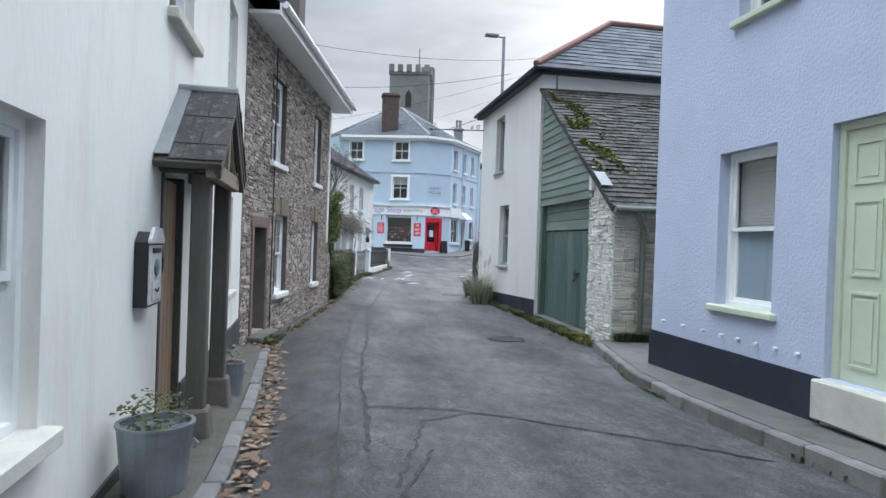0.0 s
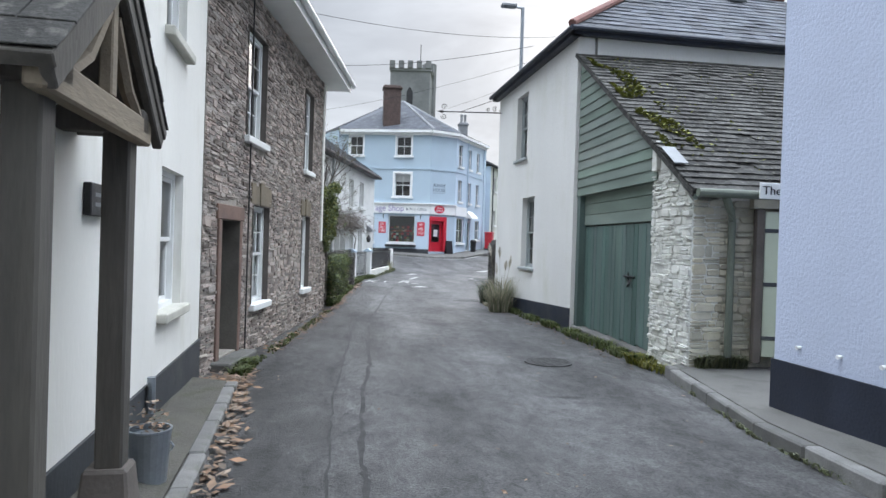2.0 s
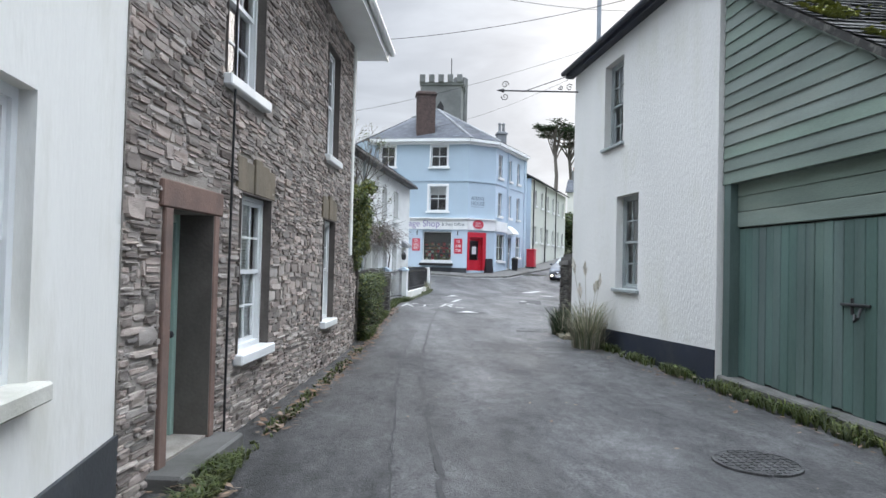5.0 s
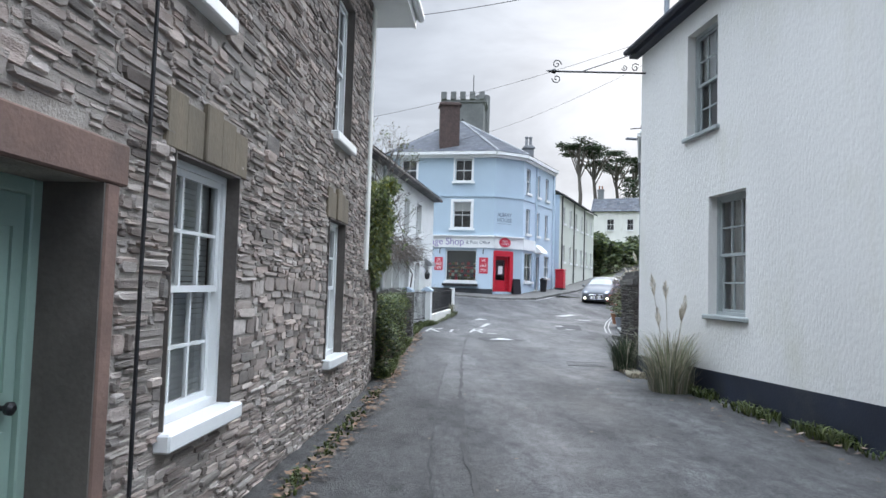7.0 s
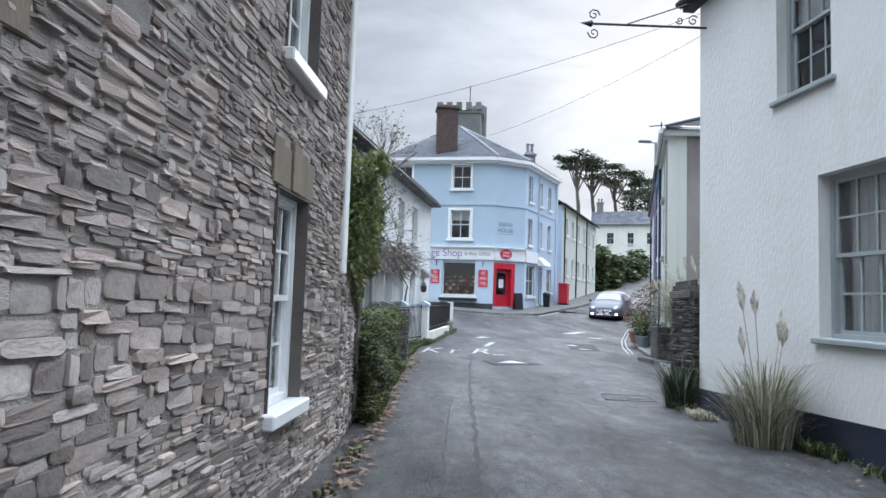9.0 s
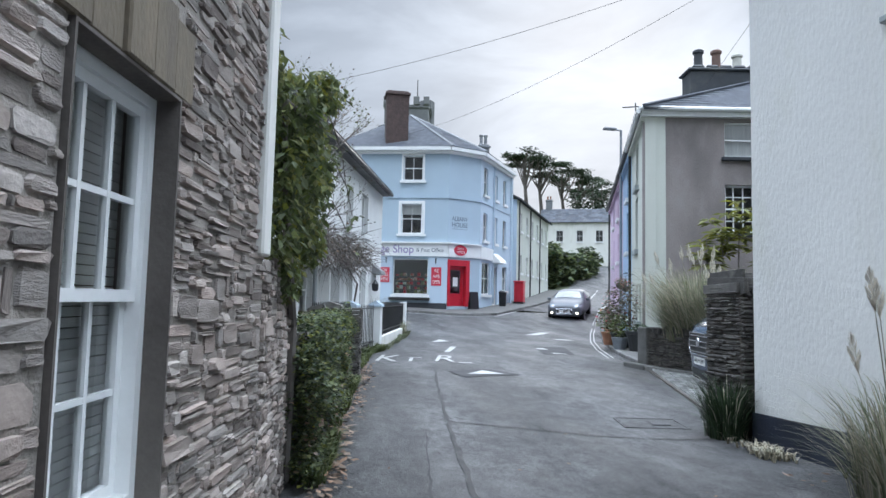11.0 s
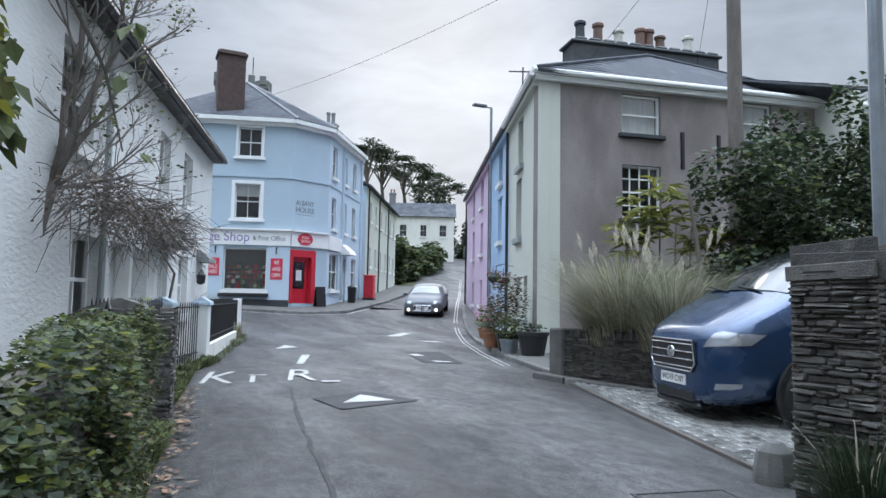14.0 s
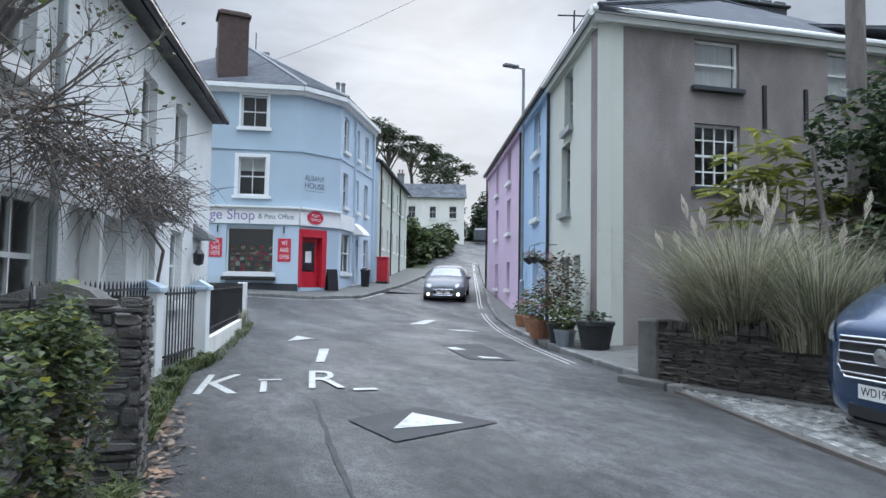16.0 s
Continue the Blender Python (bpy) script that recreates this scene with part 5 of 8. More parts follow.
# the white house far up the hill
hill_house = thing("hill_house", facade((38.3, 97.4), (30.6, 100.8)) @ pose(0, 0, 1.0), "white house with a slate roof up the hill", "house")
ho = [(1.0, 2.0, 8.6, 10.2), (6.4, 7.4, 8.6, 10.2), (3.7, 4.6, 8.6, 10.2)]
part("wall", wall_mesh(9.4, 4.0, 11.3, 0.3, ho), RENDER_WHITE, hill_house)
closed_shell(hill_house, 9.4, 6.0, 4.0, 11.3, RENDER_WHITE)
for o in ho:
    simple_window(hill_house, *o, 0.1, 2, 2, WHITE_PAINT)
slate_roof("roof", hill_house, ((-0.3, 0.3, 11.3), (9.7, 0.3, 11.3), (9.7, -3, 13.6), (-0.3, -3, 13.6)), SLATE, 0.5, 0.7, seed=41)
slate_roof("roof", hill_house, ((9.7, -6.3, 11.3), (-0.3, -6.3, 11.3), (-0.3, -3, 13.6), (9.7, -3, 13.6)), SLATE, 0.9, 1.2, seed=41)
for u in (0, 9.1):
    part("gable", prism([(-6, 11.3), (0, 11.3), (-3, 13.5)], u, u + 0.3, "x"), RENDER_WHITE, hill_house)
chimney(hill_house, 8.6, -3, 13, 15, 0.9, 0.6, LEAD, ((-0.2, 0, 0.5), (0.2, 0, 0.5)), POT_CLAY)

# the church tower
tower = thing("church_tower", pose(11.4, 109.5, 0, 0, 0, -12), "grey stone church tower with battlements", "tower")
part("shaft", box(-3.2, 3.2, -3.2, 3.2, 4, 29.3, 0.1), TOWER_STONE, tower)
part("string_course", box(-3.35, 3.35, -3.35, 3.35, 28.9, 29.3), TOWER_STONE, tower)
for i in range(5):
    for s in (-1, 1):
        c = -2.9 + 1.45 * i
        part("merlon", box(c - 0.42, c + 0.42, s * 3.3 - 0.25, s * 3.3 + 0.25, 29.3, 30.5, 0.05), TOWER_STONE, tower)
        if 0 < i < 4:
            part("merlon", box(s * 3.3 - 0.25, s * 3.3 + 0.25, c - 0.42, c + 0.42, 29.3, 30.5, 0.05), TOWER_STONE, tower)
part("stair_turret", prism([(2.6 + 1.2 * math.cos(a * math.pi / 4), 2.6 + 1.2 * math.sin(a * math.pi / 4)) for a in range(8)], 4, 31.5, "z"), TOWER_STONE, tower)
part("flagpole", tube([(1.4, -1, 29), (1.4, -1, 33.8)], 0.07, 6), IRON, tower)
part("belfry_window", prism([(-0.5, 23.5), (0.5, 23.5), (0.5, 25.6), (0, 26.4), (-0.5, 25.6)], -3.25, -3.15, "y"), IRON, tower)

# the terrace on the right: cream, blue and pink fronts and a brown gable end
TE_P, TE_DIR = Vector((9.3, 32.1)), Vector((0.375, 0.927))
TE_N = Vector((0.927, -0.375))


def te(s, back=0.0):
    p = TE_P + TE_DIR * s + TE_N * back
    return (p.x, p.y)


for name, s0, s1, mat, label, wins in (
        ("cream_house", 0.0, 4.85, CREAM_RENDER, "cream-rendered terraced house with a grey-brown gable end", ((2.2, 3.1, 5.05, 6.5), (2.45, 3.4, 2.95, 4.7), (2.5, 3.4, 0.6, 1.8), (1.4, 2.0, 0.6, 1.8))),
        ("blue_terraced_house", 4.85, 9.8, MID_BLUE, "mid-blue rendered terraced house", ((6.4, 7.5, 5.3, 6.7), (6.5, 7.6, 3.2, 4.8), (6.6, 7.6, 0.6, 1.9))),
        ("pink_house", 9.8, 21.0, PINK_RENDER, "lilac-pink rendered terraced house", ((12.6, 13.7, 5.3, 6.7), (12.7, 13.7, 3.2, 4.6), (12.8, 13.7, 0.9, 2.0), (16.6, 17.6, 5.3, 6.7), (16.6, 17.6, 3.2, 4.6), (16.6, 17.6, 0.9, 2.0)))):
    h = thing(name, Matrix.Identity(4), label, "house")
    w, n = stretch("front_wall", te(s0), te(s1), [(a - s0, b - s0, c, d) for a, b, c, d in wins], -0.6, 6.75, mat, h)
    for a, b, c, d in wins:
        simple_window(w, a - s0, b - s0, c, d, 0.14, 2, 2, WHITE_PAINT if name != "cream_house" else GREY_PAINT, blind_frac=0.3 if c > 5 else 0)
    part("cornice", box(0, n, 0.0, 0.14, 6.6, 6.78), mat, w)
    part("gutter", tube([(0 if s0 else -0.3, 0.22, 6.82), (n, 0.22, 6.82)], 0.07, 8), BLACK_PAINT if s0 else WHITE_PAINT, w)
    part("downpipe", tube([(n - 0.05, 0.08, 6.8), (n - 0.05, 0.08, 0)], 0.05, 6), BLACK_PAINT, w)
    part("plinth", box(0, n, 0.001, 0.03, -0.5, 0.25), mat, w)
    part("back_wall", box(0, n, -8.5, -8.3, -0.6, 6.75), mat, w)
    e0 = (*te(s0 - (0.3 if not s0 else 0), -0.28), 6.85)
    e1 = (*te(s1, -0.28), 6.85)
    r0, r1 = (*te(s0 + (3.2 if not s0 else 0), 4.2), 8.2), (*te(s1, 4.2), 8.2)
    slate_roof("roof", h, (e0, e1, r1, r0), SLATE, 0.4, 0.6, seed=51)
    slate_roof("roof", h, ((*te(s1, 8.8), 6.85), (*te(s0, 8.8), 6.85), r0, r1), SLATE, 0.8, 1.0, seed=52)
    if s0 == 9.8:
        chimney(h, *te(15.5, 4.2), 7.5, 9.4, 0.8, 1.2, LEAD, ((-0.2, 0, 0.5), (0.2, 0, 0.5)), POT_CLAY)
        part("end_wall", box(n - 0.3, n, -8.3, -0.31, -0.6, 6.75), mat, w)
    if s0 == 0.0:
        cream = h
        cream_front = w
GB_R = (20.4, 29.95)
n_gb = (Vector(GB_R) - TE_P).length


def gu(u):
    return n_gb - u


g_open = [(gu(3.5), gu(2.35), 5.55, 6.62), (gu(3.5), gu(2.35), 3.3, 4.72), (gu(7.0), gu(5.9), 5.6, 6.7)]
gb, _ = stretch("gable_end", GB_R, tuple(TE_P), g_open, -0.6, 6.8, BROWN_RENDER, cream, 0.3)
for k, o in enumerate(g_open):
    w = simple_window(gb, *o, 0.1, 1 if k != 1 else 4, 2 if k != 1 else 4, WHITE_PAINT, 0.0, sill=False, blind_frac=0.0 if k == 1 else 0.97)
    part("sill", box(o[0] - 0.1, o[1] + 0.1, -0.1, 0.12, o[2] - 0.12, o[2], 0.02), PLINTH_GREY, w)
part("corner_quoin", box(gu(0.6), gu(0.0) + 0.004, 0.001, 0.012, -0.6, 6.8), CREAM_RENDER, gb)
part("cornice", box(0, n_gb + 0.15, 0.0, 0.16, 6.72, 6.86), WHITE_PAINT, gb)
part("gutter", tube([(0, 0.24, 6.92), (n_gb + 0.25, 0.24, 6.92)], 0.075, 8), WHITE_PAINT, gb)
for u, z0, z1 in ((4.14, 4.7, 5.7), (5.26, 4.75, 5.7)):
    part("wall_strap", box(gu(u) - 0.045, gu(u) + 0.045, 0.0, 0.05, z0, z1), IRON, gb)
slate_roof("roof", cream, ((*GB_R, 6.92), (TE_P.x - 0.2, TE_P.y - 0.3, 6.92), (*te(2.6, 3.8), 8.5), (21.6, 33.2, 8.5)), SLATE, 0.3, 0.45, seed=61)
part("ridge_tiles", tube([(TE_P.x - 0.2, TE_P.y - 0.3, 6.97), (*te(2.6, 3.8), 8.53), (21.6, 33.2, 8.53)], 0.055, 6), SLATE, cream)
ch = part("chimney", box(-2.2, 3.3, -0.45, 0.45, 6.9, 9.65, 0.02), PLINTH_GREY, cream, "long dark rendered chimney stack with many pots")
ch.matrix_local = pose(15.1, 35.5, 0, 0, 0, -11)
part("chimney_cap", box(-2.3, 3.4, -0.53, 0.53, 9.65, 9.75, 0.03), PLINTH_GREY, ch)
for i in range(11):
    part("coping_stone", box(-2.1 + 0.5 * i, -1.66 + 0.5 * i, -0.42, 0.42, 9.75, 9.9, 0.06), PLINTH_GREY, ch)
for x, h, mat in ((-1.76, 0.8, PLINTH_GREY), (-1.1, 0.8, SANDSTONE), (-0.33, 0.65, SILL_STONE), (0.5, 0.8, SANDSTONE), (0.83, 0.8, SANDSTONE), (1.27, 0.62, SANDSTONE), (2.37, 0.72, SILL_STONE)):
    part("chimney_pot", lathe([(0.19, 0), (0.16, h * 0.2), (0.15, h * 0.8), (0.2, h * 0.84), (0.2, h * 0.95), (0.15, h)], (x, 0, 9.78), 12), mat, ch)
for u in (0.2,):
    part("aerial", tube([(9.75, 33.6, 6.9), (9.7, 33.5, 7.6)], 0.02, 6), IRON, cream)
part("aerial_rods", tube([(9.3, 33.6, 7.45), (10.1, 33.4, 7.5)], 0.02, 6), IRON, cream)

# the white painted house on the left with its slate roof
LW_A, LW_B = (1.9, 36.35), (-1.75, 22.3)
n_lw = (Vector(LW_A) - Vector(LW_B)).length
left_house = thing("left_white_house", facade(LW_A, LW_B), "white-painted rough stone house with a slate roof", "house")


def wu(u):
    return 6.35 - u


lw_open = [(wu(3.85), wu(2.95), 3.0, 4.15), (wu(1.75), wu(0.95), 2.9, 4.1), (wu(1.95), wu(1.0), -0.1, 1.9), (wu(3.8), wu(2.9), 0.7, 1.93), (wu(0.5), wu(-1.5), 0.75, 1.85), (wu(-2.4), wu(-3.5), 2.9, 4.1), (wu(-1.95), wu(-2.9), 0.7, 1.85)]
part("wall", wall_mesh(n_lw, -0.5, 4.7, 0.3, lw_open), WHITE_BRICK, left_house)
closed_shell(left_house, n_lw, 6.0, -0.5, 4.7, RENDER_WHITE)
for k, o in enumerate(lw_open):
    if k == 2:
        panel_door(left_house, *o, 0.12, WHITE_PAINT, ((0.15, 0.85, 0.08, 0.42), (0.15, 0.85, 0.5, 0.93)))
    elif k == 4:
        part("bay_post", box((o[0] + o[1]) / 2 - 0.06, (o[0] + o[1]) / 2 + 0.06, -0.2, 0.01, o[2], o[3]), WHITE_PAINT, left_house)
        part("bay_board", box(o[0], o[1], -0.27, -0.24, o[2], o[3]), WHITE_PAINT, left_house)
    else:
        simple_window(left_house, *o, 0.12, 2, 2, WHITE_PAINT)
part("door_canopy", prism([(0.0, 1.98), (0.4, 1.98), (0.38, 2.05), (0.0, 2.15)], wu(2.1), wu(0.4), "x"), LEAD, left_house)
part("door_hood", prism([(0.0, 1.9), (0.3, 1.9), (0.28, 2.0), (0.0, 2.2)], wu(5.6), wu(4.7), "x"), LEAD, left_house)
part("gutter", tube([(-0.1, 0.3, 4.66), (n_lw, 0.3, 4.66)], 0.06, 8), BLACK_PAINT, left_house)
part("eaves_board", box(-0.05, n_lw, 0.0, 0.25, 4.6, 4.68), BLACK_PAINT, left_house)
part("downpipe", tube([(wu(-2.05), 0.08, 4.6), (wu(-2.05), 0.08, 0)], 0.045, 8), GREY_PAINT, left_house)
part("wall_lantern", lathe([(0.03, 0), (0.09, 0.03), (0.11, 0.22), (0.05, 0.3), (0.02, 0.36)], (wu(4.4), 0.18, 1.35), 8), IRON, left_house)
slate_roof("roof", left_house, ((-0.15, 0.32, 4.72), (n_lw + 0.1, 0.32, 4.72), (n_lw + 0.1, -3, 6.9), (-0.15, -3, 6.9)), SLATE, 0.3, 0.4, seed=71)
slate_roof("roof", left_house, ((n_lw + 0.1, -6.3, 4.72), (-0.15, -6.3, 4.72), (-0.15, -3, 6.9), (n_lw + 0.1, -3, 6.9)), SLATE, 0.8, 1, seed=72)
for u in (0.0, n_lw - 0.3):
    part("gable", prism([(-6, 4.7), (0, 4.7), (-3, 6.8)], u, u + 0.3, "x"), RENDER_WHITE, left_house)
# a plain row closing the street behind the walker
rear = thing("rear_house", facade((5.5, -9.0), (-3.0, -9.0)), "white rendered house closing the lane", "house")
part("wall", box(0, 8.5, -0.4, 0, -0.4, 5.4), RENDER_WHITE, rear)
part("roof", prism([(0.3, 5.4), (-3.5, 7.6), (-3.5, 5.4)], 0, 8.5, "x"), SLATE, rear)

# ---- things: the cottage's porch and doorstep ----
plank_door = part("door", box(4.78, 5.56, -0.1, -0.07, -0.12, 1.92, 0.004), OAK_DARK, cottage, "brown boarded oak door with an iron ring")
for i in range(6):
    a = 4.8 + 0.125 * i
    part("board", box(a + 0.003, a + 0.122, -0.068, -0.045, -0.1, 1.9, 0.005), OAK_DOOR, plank_door)
ring = bmesh.new()
add_tube(ring, [(5.43 + 0.055 * math.cos(k * math.pi / 6), -0.02, 1.22 + 0.075 * math.sin(k * math.pi / 6)) for k in range(13)], 0.008, 6)
add_tube(ring, [(5.43, -0.05, 1.31), (5.43, -0.01, 1.31)], [0.03, 0.02], 8)
part("ring_handle", ring, IRON, plank_door)
part("door_frame", box(4.75, 4.79, -0.14, 0.01, -0.12, 1.95), OAK_DARK, plank_door)
part("door_frame", box(5.55, 5.6, -0.14, 0.01, -0.12, 1.95), OAK_DARK, plank_door)
part("door_step", box(4.55, 5.75, -0.1, 0.3, -0.4, -0.12, 0.02), PAVING, cottage)

porch = thing("porch", facade(COT_A, COT_B), "dark oak gabled porch with a slate roof on stone pads", "porch")
PU, PW, PZ0, PZ1, PV = 5.06, 0.82, 2.02, 2.68, 0.42
for u in (4.52, 5.66):
    part("post", box(u - 0.07, u + 0.07, 0.24, 0.38, 0.12, 1.93, 0.012), OAK_DARK, porch)
    pad = bmesh.new()
    add_box(pad, u - 0.15, u + 0.15, 0.14, 0.46, -0.35, 0.13, 0.02)
    for v in pad.verts:
        if v.co.z > 0:
            v.co.x = u + (v.co.x - u) * 0.68
            v.co.y = 0.3 + (v.co.y - 0.3) * 0.7
    part("stone_pad", pad, REVEAL, porch, "mossy tapered stone pad")
    part("side_beam", box(u - 0.06, u + 0.06, 0.005, 0.44, 1.93, 2.06, 0.01), OAK_DARK, porch)
part("front_beam", box(4.4, 5.86, 0.36, 0.44, 1.88, 2.02, 0.012), TIMBER, porch, "grey weathered front beam")
for s in (-1, 1):
    sl = math.atan2(PZ1 - PZ0, PW)
    m = Matrix.Translation((PU, 0, PZ1)) @ pose(0, 0, 0, 0, math.degrees(sl) * s, 0)
    L = math.hypot(PW, PZ1 - PZ0)
    bm = bmesh.new()
    add_box(bm, 0 if s > 0 else -L - 0.05, L + 0.05 if s > 0 else 0, 0.002, PV + 0.06, -0.06, 0.0, 0.006, m)
    deck = part("roof_deck", bm, OAK_DARK, porch)
    for c in range(5):
        a, b = L * c / 5, L * (c + 1) / 5 + 0.03
        for k in range(2):
            v0, v1 = (0.1 + 0.2 * k, 0.1 + 0.2 * k + 0.195) if c % 2 else ((0.1, 0.2) if k == 0 else (0.205, 0.49))
            bm = bmesh.new()
            add_box(bm, s * a if s > 0 else s * b, s * b if s > 0 else s * a, v0, v1, 0.003 + 0.004 * 1, 0.016 + 0.006 * (c % 2), 0.003, m)
            part("slate", bm, OLD_SLATE, deck)
    bm = bmesh.new()
    add_box(bm, 0 if s > 0 else -L, L if s > 0 else 0, 0.002, 0.11, 0.022, 0.03, 0, m)
    part("lead_flashing", bm, LEAD, deck)
    bm = bmesh.new()
    add_box(bm, 0 if s > 0 else -L - 0.05, L + 0.05 if s > 0 else 0, PV, PV + 0.05, -0.14, -0.005, 0.008, m)
    part("barge_board", bm, OAK_DARK, porch)
    br = tube([(PU + s * 0.52, 0.4, 2.0), (PU + s * 0.3, 0.4, 2.12), (PU + s * 0.06, 0.4, 2.4), (PU + s * 0.03, 0.4, 2.2 if s > 0 else 2.2)][:3], 0.035, 6)
    part("curved_brace", br, TIMBER, porch)
part("ridge_cap", tube([(PU, 0.0, PZ1 + 0.012), (PU, PV + 0.06, PZ1 + 0.012)], 0.045, 8), LEAD, porch)
part("king_post", box(PU - 0.04, PU + 0.04, 0.37, 0.43, 2.02, 2.58, 0.008), TIMBER, porch)

mail = thing("letter_box", facade(COT_A, COT_B) @ Matrix.Translation((0.27, 0, 0)), "black letter box with an embossed silver front", "letter box")
part("body", prism([(5.7, 0.96), (6.05, 0.96), (6.05, 1.4), (5.97, 1.47), (5.78, 1.47), (5.7, 1.4)], 0.002, 0.09, "y", 0.006), IRON, mail)
part("hood", prism([(5.68, 1.39), (6.07, 1.39), (6.07, 1.42), (5.98, 1.5), (5.77, 1.5), (5.68, 1.42)], 0.091, 0.115, "y", 0.005), SILVERED, mail)
part("front_plate", prism([(5.71, 0.98), (6.04, 0.98), (6.04, 1.38), (5.71, 1.38)], 0.091, 0.102, "y"), SILVERED, mail)
part("slot", box(5.77, 5.98, 0.102, 0.11, 1.33, 1.36), BLACK_PAINT, mail)
part("crest", lathe([(0.05, 0), (0.06, 0.01), (0.02, 0.02)], sides=10), STEEL, mail).matrix_local = pose(5.875, 0.102, 1.23, -90)
part("lock_flap", box(5.76, 5.99, 0.102, 0.11, 1.0, 1.13, 0.004), SILVERED, mail)
part("flap_pull", tube([(5.82, 0.112, 1.08), (5.875, 0.118, 1.06), (5.93, 0.112, 1.08)], 0.006, 5), IRON, mail)

plaque = thing("plaque", facade(COT_A, COT_B), "dark slate name plaque on the white wall", "sign")
part("slate_panel", box(3.78, 4.12, 0.002, 0.05, 1.49, 1.69, 0.006), IRON, plaque)
for z in (1.62, 1.56):
    part("lettering_bar", box(3.84, 4.06, 0.05, 0.054, z - 0.012, z + 0.012), LEAD, plaque)

vent = tagged(part("vent_pipe", tube([(2.56, 0.06, -0.1), (2.56, 0.06, 0.2)], 0.035, 8), STEEL), "short grey plastic vent pipe by the plinth", "pipe")
vent.matrix_world = facade(COT_A, COT_B)


def tub(name, x, y, z, r, h, label, leaf_mat, seed, spread=1.0, n=260):
    t = thing(name, pose(x, y, z), label, "plant pot")
    part("bucket", lathe([(r * 0.82, 0), (r, h * 0.95), (r * 1.04, h * 0.96), (r * 1.04, h), (r * 0.93, h), (r * 0.92, h - 0.04), (0.01, h - 0.05)], sides=20), STEEL, t)
    hd = tube([(r * 0.98, 0, h * 0.75), (r * 1.12, 0, h * 0.68), (r * 1.0, 0, h * 0.6)], 0.008, 6)
    part("handle", hd, STEEL, t)
    tagged(part("plant", leaf_cluster(n, Vector((0, 0, h + 0.06)), (r * spread, r * spread, 0.13), 0.035, seed), leaf_mat, t), kind="stuff")
    return t


def leaf_cluster(n, centre, size, leaf, seed, shell=0.0, droop=0.0, ratio=0.45, bm=None):
    """Many small folded leaves scattered through an ellipsoid."""
    rnd = random.Random(seed)
    bm = bm or bmesh.new()
    for _ in range(n):
        while True:
            p = Vector((rnd.uniform(-1, 1), rnd.uniform(-1, 1), rnd.uniform(-1, 1)))
            if shell < p.length < 1:
                break
        add_leaf(bm, centre + Vector((p.x * size[0], p.y * size[1], p.z * size[2])), leaf * rnd.uniform(0.6, 1.35), rnd, droop, ratio)
    return bm


def add_leaf(bm, p, s, rnd, droop=0.0, ratio=0.45):
    a = rnd.uniform(0, 6.283)
    d = Vector((math.cos(a), math.sin(a), rnd.uniform(-0.6, 0.5) - droop)).normalized()
    side = d.cross(Vector((rnd.uniform(-0.5, 0.5), rnd.uniform(-0.5, 0.5), 1))).normalized() * s * ratio
    up = side.cross(d).normalized() * s * 0.12
    v = [bm.verts.new(q) for q in (p, p + d * s * 0.5 + side + up, p + d * s, p + d * s * 0.5 - side + up)]
    bm.faces.new((v[0], v[1], v[2]))
    bm.faces.new((v[0], v[2], v[3]))


tub("planter", -1.0, 4.12, gz(-1, 4.12) + 0.1, 0.215, 0.4, "galvanised steel tub planted with grey-green herbs", LEAF, 11, 1.05)
tub("planter", -1.02, 7.05, gz(-1, 7.05) + 0.1, 0.13, 0.36, "galvanised bucket with a small dry plant beside the porch", LEAF_DEAD, 12, 1.0, 90)

# ---- the garage door furniture, the gate and its sign ----
latch = tagged(part("latch", box(1.9, 2.3, -0.12, -0.09, 0.94, 0.97, 0.006), IRON), "rusty dark iron bolt on the garage doors", "latch")
latch.matrix_world = facade(LT_A, LT_B)
bm = tube([(2.02, -0.1, 0.93), (2.0, -0.06, 0.84), (2.06, -0.06, 0.8), (2.1, -0.1, 0.86)], 0.014, 6)
add_tube(bm, [(2.16, -0.12, 1.02), (2.16, -0.12, 0.86)], 0.02, 6)
part("staple", bm, IRON, latch)

gate = thing("side_gate", facade((5.42, 10.15), (6.64, 9.78)) @ pose(0, 0, 0.0, 0, 0, 180) @ Matrix.Translation((-1.29, 0, 0)), "cream-green boarded gate with black strap hinges", "gate")
part("gate_leaf", box(0.05, 1.25, -0.05, 0.0, 0.08, 1.92, 0.006), CREAM_PAINT, gate)
part("gate_post", box(1.26, 1.36, -0.1, 0.03, 0.0, 1.95, 0.01), REVEAL, gate)
for z in (0.32, 1.0, 1.68):
    part("strap_hinge", box(0.85, 1.3, 0.001, 0.012, z - 0.025, z + 0.025, 0.004), PLINTH_GREY, gate)
part("ring_latch", tube([(0.2 + 0.05 * math.cos(k * math.pi / 5), 0.02, 1.1 + 0.05 * math.sin(k * math.pi / 5)) for k in range(11)], 0.01, 6), IRON, gate)
part("lintel", box(0.0, 1.4, -0.15, 0.02, 1.96, 2.2), YELLOW_STONE, gate)
sign = thing("name_sign", facade((6.19, 9.95), (5.09, 9.95)) @ pose(0, 0, -0.065), "white wooden house-name board with black letters", "sign")
part("board", box(0.0, 0.95, -0.02, 0.0, 2.13, 2.33, 0.004), WHITE_PAINT, sign)
text_part("lettering", "The Old Bak", 0.15, IRON, sign, on_wall(0.5, 0.003, 2.23), width=0.84)

